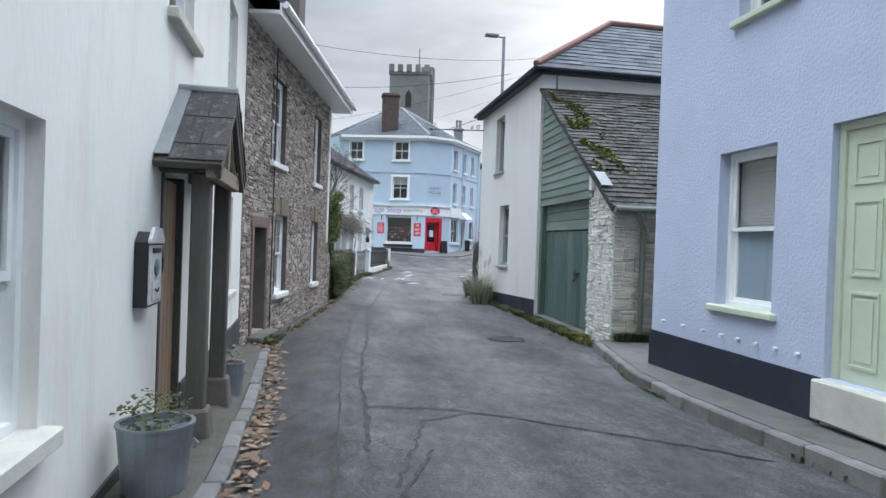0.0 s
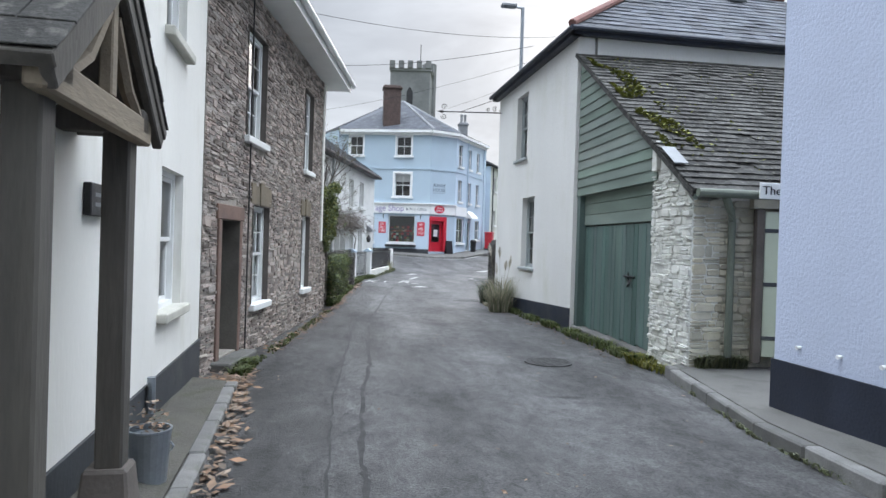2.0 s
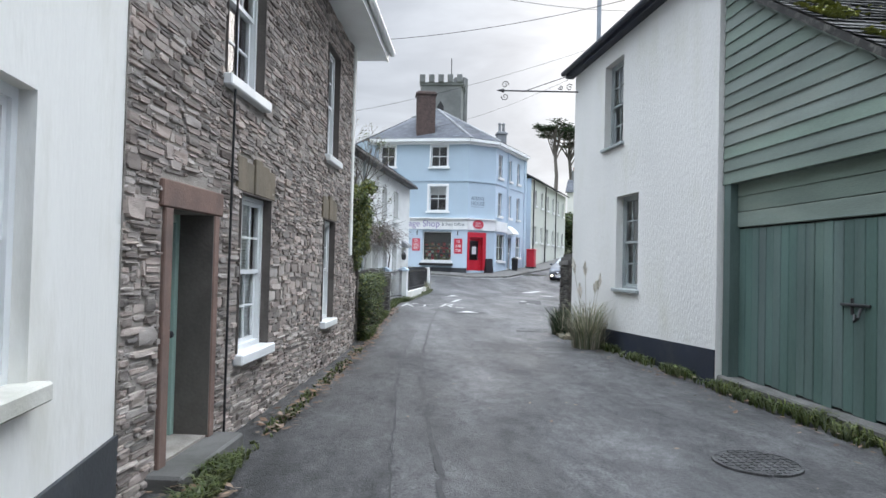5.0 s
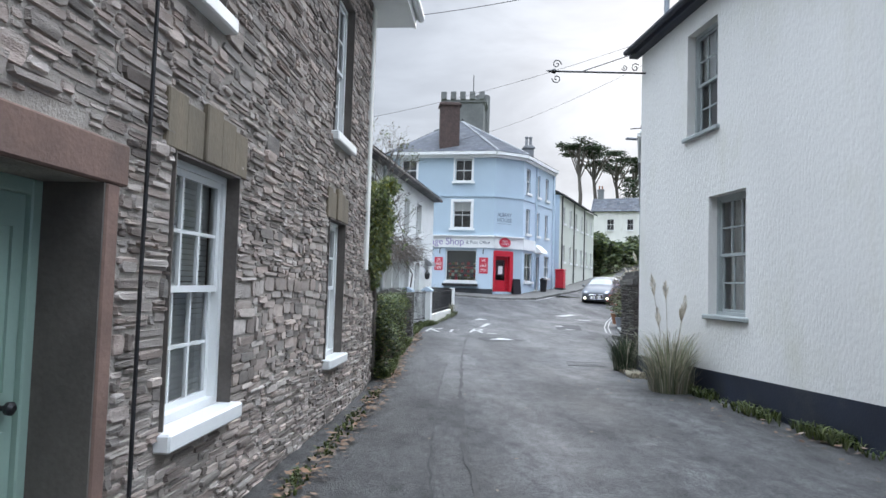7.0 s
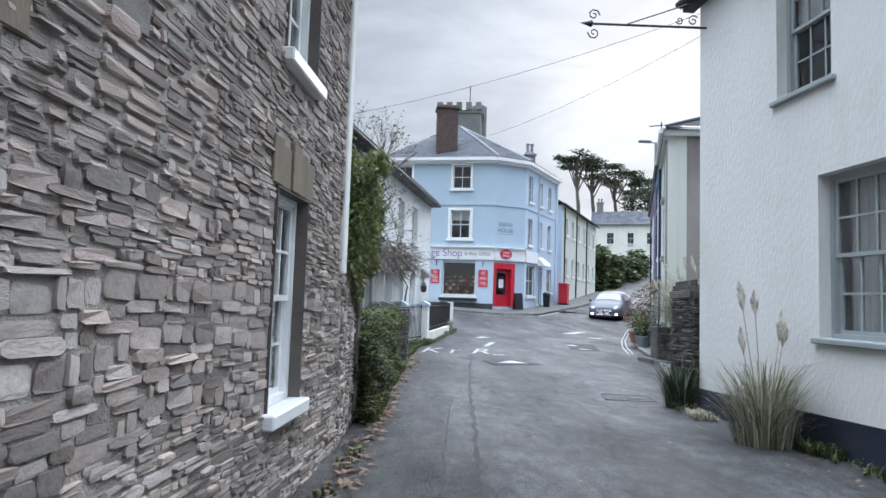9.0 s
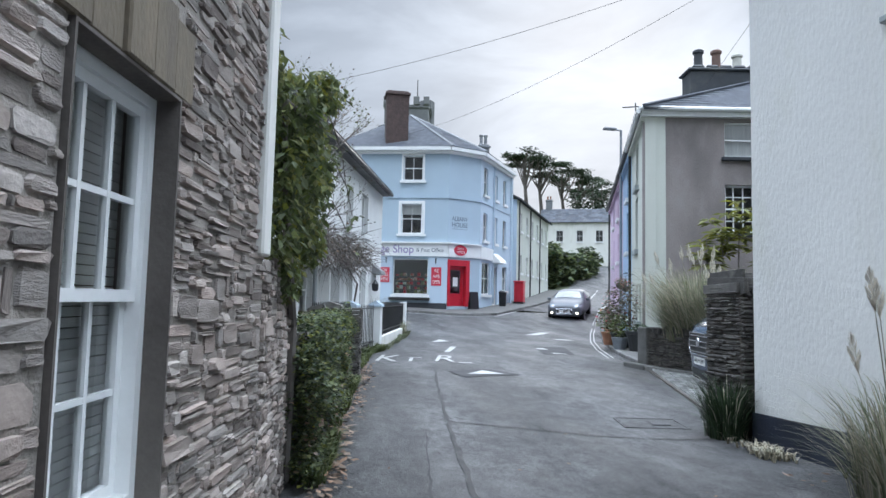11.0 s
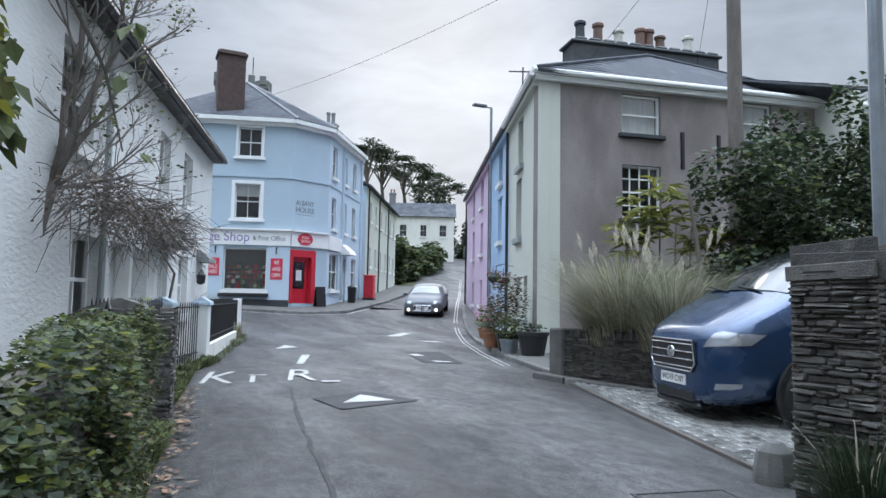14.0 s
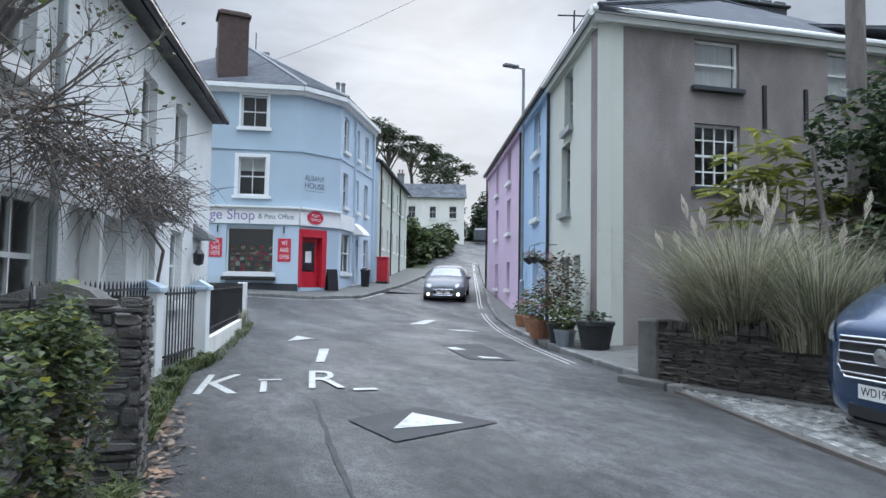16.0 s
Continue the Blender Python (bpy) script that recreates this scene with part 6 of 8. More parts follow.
# ---- ironwork and lamps ----
bracket = thing("sign_bracket", pose(0, 0, 0), "wrought-iron hanging-sign bracket on the white house", "bracket")
part("bar", tube([(4.6, 20.5, 5.12), (2.9, 20.5, 5.06)], 0.017, 8), IRON, bracket)
part("tip", lathe([(0.012, 0), (0.05, 0.04), (0.03, 0.09), (0.002, 0.2)], sides=8), IRON, bracket).matrix_local = pose(2.92, 20.5, 5.06, 0, -90, 0)
part("strut", tube([(4.58, 20.5, 5.56), (3.4, 20.5, 5.09)], 0.009, 6), IRON, bracket)
for cx, cz, r, a0 in ((2.92, 5.19, 0.09, 0), (2.92, 4.93, 0.09, 180), (4.37, 5.21, 0.085, 40), (4.17, 5.2, 0.06, 200)):
    pts = [(cx + r * (1 - 0.09 * k) * math.cos(radians(a0 + 52 * k)), 20.5, cz + r * (1 - 0.09 * k) * math.sin(radians(a0 + 52 * k))) for k in range(10)]
    part("scroll", tube(pts, 0.01, 6), IRON, bracket)


def street_lamp(x, y, z, h, arm, label):
    t = thing("street_lamp", pose(x, y, z), label, "street lamp", "street lamps")
    part("column", tube([(0, 0, 0), (0, 0, 1.3), (0, 0, 1.35), (0, 0, h)], [0.085, 0.085, 0.055, 0.05], 10), STEEL, t)
    part("bracket_arm", tube([(0, 0, h - 0.02), (arm * 0.4, 0, h)], 0.03, 8), STEEL, t)
    hd = bmesh.new()
    add_box(hd, min(arm * 0.3, arm), max(arm * 0.3, arm), -0.12, 0.12, h - 0.03, h + 0.07, 0.025)
    part("lamp_head", hd, LEAD, t)


street_lamp(5.32, 21.35, -0.3, 8.75, -0.65, "grey steel street lamp with a flat LED head")
street_lamp(12.45, 40.3, -0.1, 8.75, -0.8, "grey steel street lamp before the pastel terrace")
pole = thing("telegraph_pole", pose(11.59, 28.04, -0.3), "brown wooden telegraph pole", "pole")
part("pole_shaft", tube([(0, 0, 0), (0, 0, 6), (0, 0, 11)], [0.17, 0.15, 0.13], 10), BARK, pole)
for i, (a, b, sag) in enumerate((((11.5, 28.1, 10.4), (4.4, 51.0, 10.6), 0.6), ((11.5, 28.1, 10.5), (-1.0, 19.0, 7.0), 0.5), ((11.5, 28.1, 10.2), (14.5, 44.0, 7.2), 0.4), ((11.5, 28.1, 10.45), (-3, 36, 7.5), 0.5), ((5.0, 19, 6.6), (-2.5, 24, 7.0), 0.3), ((11.5, 28.1, 10.3), (22.0, 40.0, 8.0), 0.4))):
    A, B = Vector(a), Vector(b)
    pts = [tuple(A.lerp(B, k / 14) - Vector((0, 0, sag * 4 * (k / 14) * (1 - k / 14)))) for k in range(15)]
    tagged(part("overhead_wire", tube(pts, 0.007, 5), IRON), "thin black overhead telephone wire", "wire", "overhead wires")

# ---- the left-hand garden walls, gate piers and railings ----
GW = [(-0.287, 18.43), (-0.2, 19.7), (0.12, 21.6), (0.3, 23.4), (0.42, 25.3)]
garden_wall = thing("garden_wall", pose(0, 0, 0), "dark damp rubble garden wall overgrown with ivy", "wall")
for a, b in zip(GW, GW[1:]):
    L = (Vector(b) - Vector(a)).length
    w = part("wall_core", box(0, L, -0.0, 0.36, -0.6, 1.33 if a == GW[0] else 0.72), MORTAR, garden_wall)
    w.matrix_local = facade(a, b)
pier = thing("gate_pier", pose(0.27, 26.07, 0, 0, 0, -8), "dark coursed slate gate pier with a pointed top", "pier")
part("pier_core", prism([(-0.45, -0.5), (0.4, -0.5), (0.4, 0.74), (0.12, 1.0), (-0.08, 1.06), (-0.45, 0.94)], -0.2, 0.2, "y"), DARK_STONE, pier)
iron_gate = thing("garden_gate", pose(0.1, 25.5, 0, 0, 0, 100), "rusty black iron garden gate standing open", "gate")
part("gate_frame", tube([(0, 0, -0.2), (0, 0, 0.95), (0.15, 0, 1.02), (0.35, 0, 0.9), (0.42, 0, 0.6), (0.42, 0, -0.2)], 0.015, 6), IRON, iron_gate)
for k in range(4):
    part("gate_bar", tube([(0.08 + 0.085 * k, 0, -0.18), (0.08 + 0.085 * k, 0, 0.92)], 0.008, 6), IRON, iron_gate)


def white_post(x, y, h, w, cap, label):
    t = thing("gate_post", pose(x, y, gz(x, y) - 0.05, 0, 0, -16), label, "gate post", "white gate posts")
    part("shaft", box(-w / 2, w / 2, -w / 2, w / 2, 0, h, 0.01), WHITE_PAINT, t)
    if cap:
        c = bmesh.new()
        add_box(c, -w / 2 - 0.04, w / 2 + 0.04, -w / 2 - 0.04, w / 2 + 0.04, h, h + 0.07, 0.01)
        add_prism(c, [(-w / 2 - 0.03, h + 0.071), (w / 2 + 0.03, h + 0.071), (0, h + 0.17)], -w / 2 - 0.02, w / 2 + 0.02, "y")
        part("coping", c, PALE_BLUE, t, "blue-grey pyramidal cap")


white_post(0.72, 31.0, 1.22, 0.34, True, "white-painted square gate post with blue-grey cap")
white_post(1.5, 32.6, 1.22, 0.3, True, "white-painted square gate post with blue-grey cap")
white_post(3.12, 39.9, 1.25, 0.24, False, "plain white-painted post at the end of the railings")


def railing(a, b, z0, h, n, name, label):
    L = (Vector(b) - Vector(a)).length
    t = thing(name, facade(a, b), label, "railing")
    for z in (z0 + 0.12, z0 + h - 0.12):
        part("rail", box(0, L, -0.02, 0.02, z, z + 0.03), IRON, t)
    for k in range(n):
        u = L * (k + 0.5) / n
        part("baluster", tube([(u, 0, z0), (u, 0, z0 + h - 0.05), (u, 0, z0 + h)], [0.011, 0.011, 0.003], 5), IRON, t)
    return t


railing((0.95, 31.2), (1.42, 32.4), -0.18, 1.15, 10, "iron_gate", "black iron front gate between white posts")
railing((1.55, 32.8), (3.1, 39.7), 0.05, 0.95, 44, "iron_railing", "black iron railing on a low white wall")
railing((-0.15, 26.6), (0.7, 30.8), 0.1, 0.95, 26, "iron_railing", "black iron railing before the white house")
low = tagged(part("low_wall", box(0, 7.05, -0.1, 0.1, -0.6, 0.06, 0.01), RENDER_WHITE), "low white rendered wall under the railings", "wall")
low.matrix_world = facade((1.55, 32.8), (3.1, 39.7))
low2 = tagged(part("low_wall", box(0, 4.3, -0.12, 0.12, -0.6, 0.12, 0.01), YELLOW_STONE), "low stone wall before the white house", "wall")
low2.matrix_world = facade((-0.15, 26.6), (0.7, 30.8))
bench = thing("log_store", pose(-0.55, 28.6, -0.3, 0, 0, -16), "weathered timber slatted store by the house wall", "store")
for k in range(6):
    part("slat", box(-0.35, 0.35, -0.7, 0.7, 0.15 + 0.15 * k, 0.28 + 0.15 * k, 0.008), TIMBER, bench)
part("lid", box(-0.4, 0.4, -0.75, 0.75, 1.08, 1.14, 0.01), TIMBER, bench)
house_sign = thing("name_board", pose(0.05, 24.2, 0.55, 0, 0, 82), "small black name board on the garden wall", "sign")
part("board", box(-0.22, 0.22, -0.01, 0.01, 0.2, 0.36, 0.004), IRON, house_sign)
text_part("lettering", "HOUSE", 0.1, SILL_STONE, house_sign, Matrix.Translation((0, -0.012, 0.28)) @ pose(0, 0, 0, 90, 0, 0), width=0.3)

# ---- the drive on the right: wall, pier, van ----
drive_pier = thing("wall_pier", pose(4.9, 21.25, 0, 0, 0, 2), "coursed dark slate wall beside the white house", "wall")
part("pier_core", box(-0.32, 2.6, -0.3, 0.3, -0.5, 1.3), MORTAR, drive_pier)
bollard = tagged(part("guard_stone", lathe([(0.17, 0), (0.16, 0.2), (0.13, 0.36), (0.06, 0.43)], (4.95, 22.0, -0.4), 9), KERB), "pale worn guard stone at the foot of the pier", "stone")
RW_A, RW_B = (7.78, 24.7), (7.2, 28.35)
ret_wall = thing("retaining_wall", facade(RW_A, RW_B), "low retaining wall of thin dark slates below the pampas grass", "wall")
part("wall_core", box(0, 3.69, -0.4, -0.03, -0.6, 0.5), MORTAR, ret_wall)
part("end_pillar", box(3.42, 3.78, -0.42, 0.02, -0.6, 0.62, 0.03), KERB, ret_wall, "smooth grey end pillar")
bank = tagged(slab("garden_bank", [(7.95, 24.75), (7.66, 28.05), (12, 28.9), (22, 28.9), (22, 24.9)], 0.72, GROUND, "raised planted bank behind the retaining wall", 1.2), category="bank")


def loft(bm, rings):
    vs = [[bm.verts.new(p) for p in r] for r in rings]
    n = len(vs[0])
    for a, b in zip(vs, vs[1:]):
        for k in range(n - 1):
            bm.faces.new((a[k], a[k + 1], b[k + 1], b[k]))
    return vs


def body_ring(x, zb, zs, zt, wb, ws, wt, crown=0.04):
    half = [(wb * 0.0, zb), (wb, zb), (ws, zb + (zs - zb) * 0.35), (ws, zs), ((ws + wt) / 2 + 0.02, (zs + zt) / 2), (wt, zt - crown), (wt * 0.55, zt - crown * 0.2), (0, zt)]
    return [(x, y, z) for y, z in half] + [(x, -y, z) for y, z in half[-2::-1]]


def car(name, m, stations, paint, label, category, wheels, wheel_r, screen, sides, plate, words, lights, grille):
    t = thing(name, m, label, category)
    bm = bmesh.new()
    vs = loft(bm, [body_ring(*s) for s in stations])
    bm.faces.new(vs[0])
    bm.faces.new(vs[-1][::-1])
    bmesh.ops.remove_doubles(bm, verts=bm.verts[:], dist=0.0005)
    bmesh.ops.recalc_face_normals(bm, faces=bm.faces[:])
    b = part("body", bm, paint, t)
    for p in b.data.polygons:
        p.use_smooth = True
    sub = b.modifiers.new("smooth", "SUBSURF")
    sub.levels = sub.render_levels = 1
    bpy.context.view_layer.update()
    skin = b.evaluated_get(bpy.context.evaluated_depsgraph_get())

    def patch(pname, quad, mat, off=0.012, n=6):
        """A panel that follows the body's skin between four corners."""
        q = [Vector(c) for c in quad]
        grid = bmesh.new()
        rows_ = []
        for a in range(n + 1):
            l, r = q[0].lerp(q[3], a / n), q[1].lerp(q[2], a / n)
            line = []
            for c in range(n + 1):
                hit, loc, nor, _ = skin.closest_point_on_mesh(l.lerp(r, c / n))
                line.append(grid.verts.new(loc + nor * off))
            rows_.append(line)
        for a in range(n):
            for c in range(n):
                grid.faces.new((rows_[a][c], rows_[a][c + 1], rows_[a + 1][c + 1], rows_[a + 1][c]))
        o = part(pname, grid, mat, t)
        for f in o.data.polygons:
            f.use_smooth = True
        return o

    patch("windscreen", screen, GLASS_DARK)
    for poly in sides:
        for s in (-1, 1):
            patch("side_window", [(x, y * s, z) for x, y, z in poly], GLASS_DARK)
    for poly in lights:
        for s in (-1, 1):
            patch("headlight", [(x, y * s, z) for x, y, z in poly], HEADLAMP, 0.014)
    for x, y in wheels:
        for s in (-1, 1):
            w = part("wheel", lathe([(wheel_r * 0.62, -0.1), (wheel_r * 0.93, -0.11), (wheel_r, -0.07), (wheel_r, 0.07), (wheel_r * 0.93, 0.11), (wheel_r * 0.62, 0.1)], sides=28), RUBBER, t)
            w.matrix_local = pose(x, y * s, wheel_r, 90 * s, 0, 0)
            rim = lathe([(wheel_r * 0.64, -0.05), (wheel_r * 0.64, -0.104), (wheel_r * 0.58, -0.1), (wheel_r * 0.56, -0.05)], sides=24)
            for k in range(10):
                add_box(rim, 0.04, wheel_r * 0.6, -0.018, 0.018, -0.1, -0.07, 0, pose(0, 0, 0, 0, 0, 36 * k))
            add_lathe(rim, [(0.06, -0.11), (0.06, -0.06)], sides=12)
            part("rim", rim, CHROME, w)
            part("brake_disc", lathe([(wheel_r * 0.55, -0.03), (wheel_r * 0.55, 0.0)], sides=20), IRON, w)
    pl = part("number_plate", box(plate[0] - 0.012, plate[0], -0.26, 0.26, plate[1], plate[1] + 0.115), PLATE, t)
    text_part("plate_lettering", words, 0.1, IRON, pl, Matrix.Translation((plate[0] - 0.014, 0, plate[1] + 0.058)) @ Matrix(((0, 0, -1, 0), (-1, 0, 0, 0), (0, 1, 0, 0), (0, 0, 0, 1))), width=0.46, depth=0.001)
    g = bmesh.new()
    add_prism(g, [(y, z) for y, z in grille[1]], grille[0] - 0.03, grille[0], "x")
    gr = part("grille", g, PLASTIC, t)
    z0, z1 = min(z for _, z in grille[1]), max(z for _, z in grille[1])
    w = max(y for y, _ in grille[1])
    for k in range(grille[2]):
        z = z0 + (z1 - z0) * (k + 0.5) / grille[2]
        part("grille_bar", box(grille[0] - 0.045, grille[0] - 0.025, -w * 0.93, w * 0.93, z - 0.008, z + 0.008, 0.003), CHROME, gr)
    part("grille_surround", tube([(grille[0] - 0.03, y, z) for y, z in grille[1] + grille[1][:1]], 0.012, 6), CHROME, gr)
    part("badge", lathe([(0.075, 0), (0.07, 0.012), (0.02, 0.016)], sides=16), CHROME, gr).matrix_local = Matrix.Translation((grille[0] - 0.04, 0, (z0 + z1) / 2 + 0.03)) @ pose(0, 0, 0, 0, -90, 0)
    return t


GLASS_DARK = material("tinted_car_glass", (0.02, 0.025, 0.028), 0.06, vary=0.05, bump=0, spec=0.9, coat=1.0)
van = car("van", pose(6.27, 24.38, -0.26, 0, 0, -14) @ Matrix.Scale(1.04, 4), [
    (-0.04, 0.3, 0.55, 0.8, 0.36, 0.42, 0.38, 0.03), (0.0, 0.22, 0.62, 0.97, 0.5, 0.58, 0.52), (0.08, 0.19, 0.74, 1.06, 0.65, 0.74, 0.66), (0.24, 0.19, 0.86, 1.15, 0.8, 0.88, 0.77), (0.48, 0.22, 0.98, 1.29, 0.9, 0.97, 0.83),
    (0.72, 0.24, 1.06, 1.4, 0.93, 1.0, 0.85), (0.88, 0.24, 1.1, 1.49, 0.93, 1.0, 0.83), (1.3, 0.24, 1.14, 1.79, 0.93, 1.0, 0.8), (1.72, 0.24, 1.16, 1.99, 0.93, 1.0, 0.78), (2.2, 0.24, 1.16, 2.05, 0.93, 1.0, 0.8),
    (4.0, 0.24, 1.14, 2.03, 0.93, 1.0, 0.84), (4.8, 0.28, 1.14, 2.0, 0.92, 0.99, 0.84), (4.95, 0.35, 1.1, 1.92, 0.88, 0.95, 0.78)],
    CAR_BLUE, "dark metallic blue panel van parked on the setts", "van", ((0.96, 0.93), (3.9, 0.93)), 0.345,
    [(0.86, -0.78, 1.46), (0.86, 0.78, 1.46), (1.72, 0.7, 1.97), (1.72, -0.7, 1.97)],
    [[(1.15, 0.975, 1.27), (2.6, 1.0, 1.22), (2.55, 0.9, 1.78), (1.85, 0.885, 1.82)]], (-0.03, 0.4), "WD19 CNY",
    [[(0.08, 0.52, 0.83), (0.34, 0.88, 0.88), (0.48, 0.95, 1.0), (0.16, 0.6, 0.95)], [(0.03, 0.68, 0.4), (0.2, 0.92, 0.42), (0.2, 0.94, 0.48), (0.03, 0.7, 0.47)]],
    (-0.02, [(-0.46, 0.66), (-0.38, 0.56), (0.38, 0.56), (0.46, 0.66), (0.42, 0.9), (-0.42, 0.9)], 4))
part("lower_grille", box(-0.03, 0.1, -0.4, 0.4, 0.23, 0.36, 0.02), PLASTIC, van)
part("bumper_trim", box(-0.01, 0.15, -0.46, 0.46, 0.16, 0.23, 0.03), PLASTIC, van)
for x in (0.96, 3.9):
    for s in (-1, 1):
        part("wheel_arch", lathe([(0.3, 0.0), (0.42, 0.0), (0.43, 0.02), (0.41, 0.03), (0.3, 0.012)], sides=28), PLASTIC, van).matrix_local = pose(x, s * 0.985, 0.37, -90 * s, 0, 0)
for s in (-1, 1):
    part("sill_trim", box(1.4, 3.45, s * 0.98 - 0.02, s * 0.98 + 0.02, 0.24, 0.36, 0.01), PLASTIC, van)
    part("door_seam", box(1.4, 1.41, s * 0.985 - 0.02, s * 0.985 + 0.02, 0.4, 1.2), PLASTIC, van)
for s in (-1, 1):
    part("wing_mirror", box(1.12, 1.28, s * 1.1 - 0.09, s * 1.1 + 0.09, 1.24, 1.5, 0.03), PLASTIC, van)
    part("roof_bar", tube([(2.3, s * 0.72, 2.03), (4.7, s * 0.74, 2.05)], 0.02, 6), CHROME, van)
for y in (-0.4, 0.2):
    part("wiper", tube([(0.82, y, 1.47), (0.9, y + 0.5, 1.53)], 0.012, 5), PLASTIC, van)
part("roof_box", box(2.45, 3.4, -0.85, -0.3, 2.06, 2.2, 0.05), PLASTIC, van, "black rooftop ladder rack box")
hatch = car("hatchback", pose(11.55, 43.9, 0.0, 2.0, 3.2, 59), [
    (0.0, 0.3, 0.5, 0.66, 0.55, 0.64, 0.52), (0.06, 0.22, 0.6, 0.78, 0.66, 0.76, 0.62), (0.3, 0.2, 0.7, 0.9, 0.76, 0.85, 0.72), (0.85, 0.2, 0.82, 0.98, 0.78, 0.86, 0.74), (1.05, 0.2, 0.86, 1.03, 0.78, 0.86, 0.72),
    (1.6, 0.2, 0.9, 1.36, 0.78, 0.86, 0.6), (2.0, 0.2, 0.92, 1.42, 0.78, 0.86, 0.6), (3.0, 0.2, 0.95, 1.4, 0.78, 0.86, 0.6), (3.5, 0.22, 0.95, 1.25, 0.76, 0.84, 0.6), (3.8, 0.35, 0.8, 0.95, 0.66, 0.74, 0.6)],
    CAR_SILVER, "silver hatchback coming down the hill with headlamps on", "car", ((0.7, 0.74), (3.15, 0.74)), 0.305,
    [(1.08, -0.66, 1.06), (1.08, 0.66, 1.06), (1.6, 0.55, 1.37), (1.6, -0.55, 1.37)],
    [[(1.35, 0.84, 0.95), (3.3, 0.83, 0.98), (3.1, 0.66, 1.32), (1.8, 0.66, 1.35)]], (-0.02, 0.4), "WD18 HKX",
    [[(0.03, 0.48, 0.62), (0.3, 0.84, 0.66), (0.36, 0.84, 0.8), (0.06, 0.5, 0.78)]],
    (0.0, [(-0.42, 0.44), (-0.36, 0.36), (0.36, 0.36), (0.42, 0.44), (0.38, 0.6), (-0.38, 0.6)], 2))
hatch.matrix_world = pose(12.3, 46.5, gz(12.6, 47.2) - 0.18, 0, -5, 60) @ Matrix.Scale(1.08, 4)
for s in (-1, 1):
    part("wing_mirror", box(1.2, 1.3, s * 0.95 - 0.08, s * 0.95 + 0.08, 0.92, 1.04, 0.02), CAR_SILVER, hatch)
EMIT = bpy.data.materials.new("lit_headlamp")
EMIT.use_nodes = True
EMIT.node_tree.nodes["Principled BSDF"].inputs["Emission Color"].default_value = (1, 0.9, 0.65, 1)
EMIT.node_tree.nodes["Principled BSDF"].inputs["Emission Strength"].default_value = 5.0
for s in (-1, 1):
    part("fog_lamp", lathe([(0.06, 0), (0.05, 0.02)], sides=12), EMIT, hatch).matrix_local = pose(0.02, s * 0.6, 0.4, 0, -90, 0)

# ---- by the shop ----
pbox = thing("post_box", pose(12.35, 54.6, gz(12.3, 54.6) + 0.1, 0, 0, 60), "red cast-iron pillar post box", "post box")
part("pillar", box(-0.3, 0.3, -0.3, 0.3, 0.1, 1.35, 0.04), RED_PAINT, pbox)
part("foot", box(-0.33, 0.33, -0.33, 0.33, 0, 0.12, 0.02), BLACK_PAINT, pbox)
part("cap", box(-0.35, 0.35, -0.35, 0.35, 1.35, 1.46, 0.05), RED_PAINT, pbox)
part("slot", box(-0.2, 0.2, 0.301, 0.31, 1.15, 1.2), BLACK_PAINT, pbox)
part("notice", box(-0.12, 0.12, 0.301, 0.308, 0.75, 1.0), WHITE_PAINT, pbox)
ab = thing("pavement_board", pose(8.05, 49.0, gz(8, 49) + 0.12, 0, 0, 25), "black folding pavement board", "sign")
for s in (-1, 1):
    p = part("panel", box(-0.28, 0.28, -0.012, 0.012, 0, 0.95, 0.005), BLACK_PAINT, ab)
    p.matrix_local = pose(0, 0.14 * s, 0, 8 * s, 0, 0)
bin_ = thing("litter_bin", pose(10.4, 51.6, gz(10.4, 51.6) + 0.1), "black litter bin against the shop's side wall", "bin")
part("bin_body", lathe([(0.2, 0), (0.23, 0.75), (0.25, 0.76), (0.25, 0.82), (0.12, 0.92)], sides=14), BLACK_PAINT, bin_)


def pot_plant(x, y, r, h, mat, leaf, size, n, seed, label, flower=None, nf=0):
    t = thing("potted_plant", pose(x, y, gz(x, y) + 0.1), label, "potted plant", "pots along the terrace")
    part("pot", lathe([(r * 0.75, 0), (r, h * 0.85), (r * 1.08, h * 0.86), (r * 1.08, h), (r * 0.9, h), (0.01, h - 0.04)], sides=14), mat, t)
    part("foliage", leaf_cluster(n, Vector((0, 0, h + size[2] * 0.8)), size, 0.09, seed), leaf, t)
    if flower:
        tagged(part("flower", leaf_cluster(nf, Vector((0, 0, h + size[2] * 0.9)), (size[0] * 1.05, size[1] * 1.05, size[2]), 0.06, seed + 1, 0.6), flower, t), kind="stuff")


pot_plant(8.8, 31.5, 0.36, 0.55, PLASTIC, LEAF_DARK, (0.3, 0.3, 0.12), 90, 31, "large black tub with clipped greenery")
pot_plant(8.5, 32.1, 0.22, 0.34, STEEL, LEAF, (0.32, 0.32, 0.38), 260, 32, "grey pot with leafy plants", PLUME, 20)
pot_plant(8.85, 32.75, 0.3, 0.45, PLASTIC, LEAF_BRONZE, (0.55, 0.55, 0.85), 1100, 33, "dark tub with a bronze-leaved shrub", FLOWER_RED, 60)
pot_plant(9.05, 33.9, 0.28, 0.4, POT_CLAY, LEAF, (0.5, 0.5, 0.5), 520, 34, "terracotta pot with trailing plants and red flowers", FLOWER_RED, 90)
pot_plant(9.9, 35.5, 0.26, 0.4, POT_CLAY, LEAF, (0.35, 0.35, 0.35), 200, 35, "terracotta pot with red flowers", FLOWER_RED, 70)
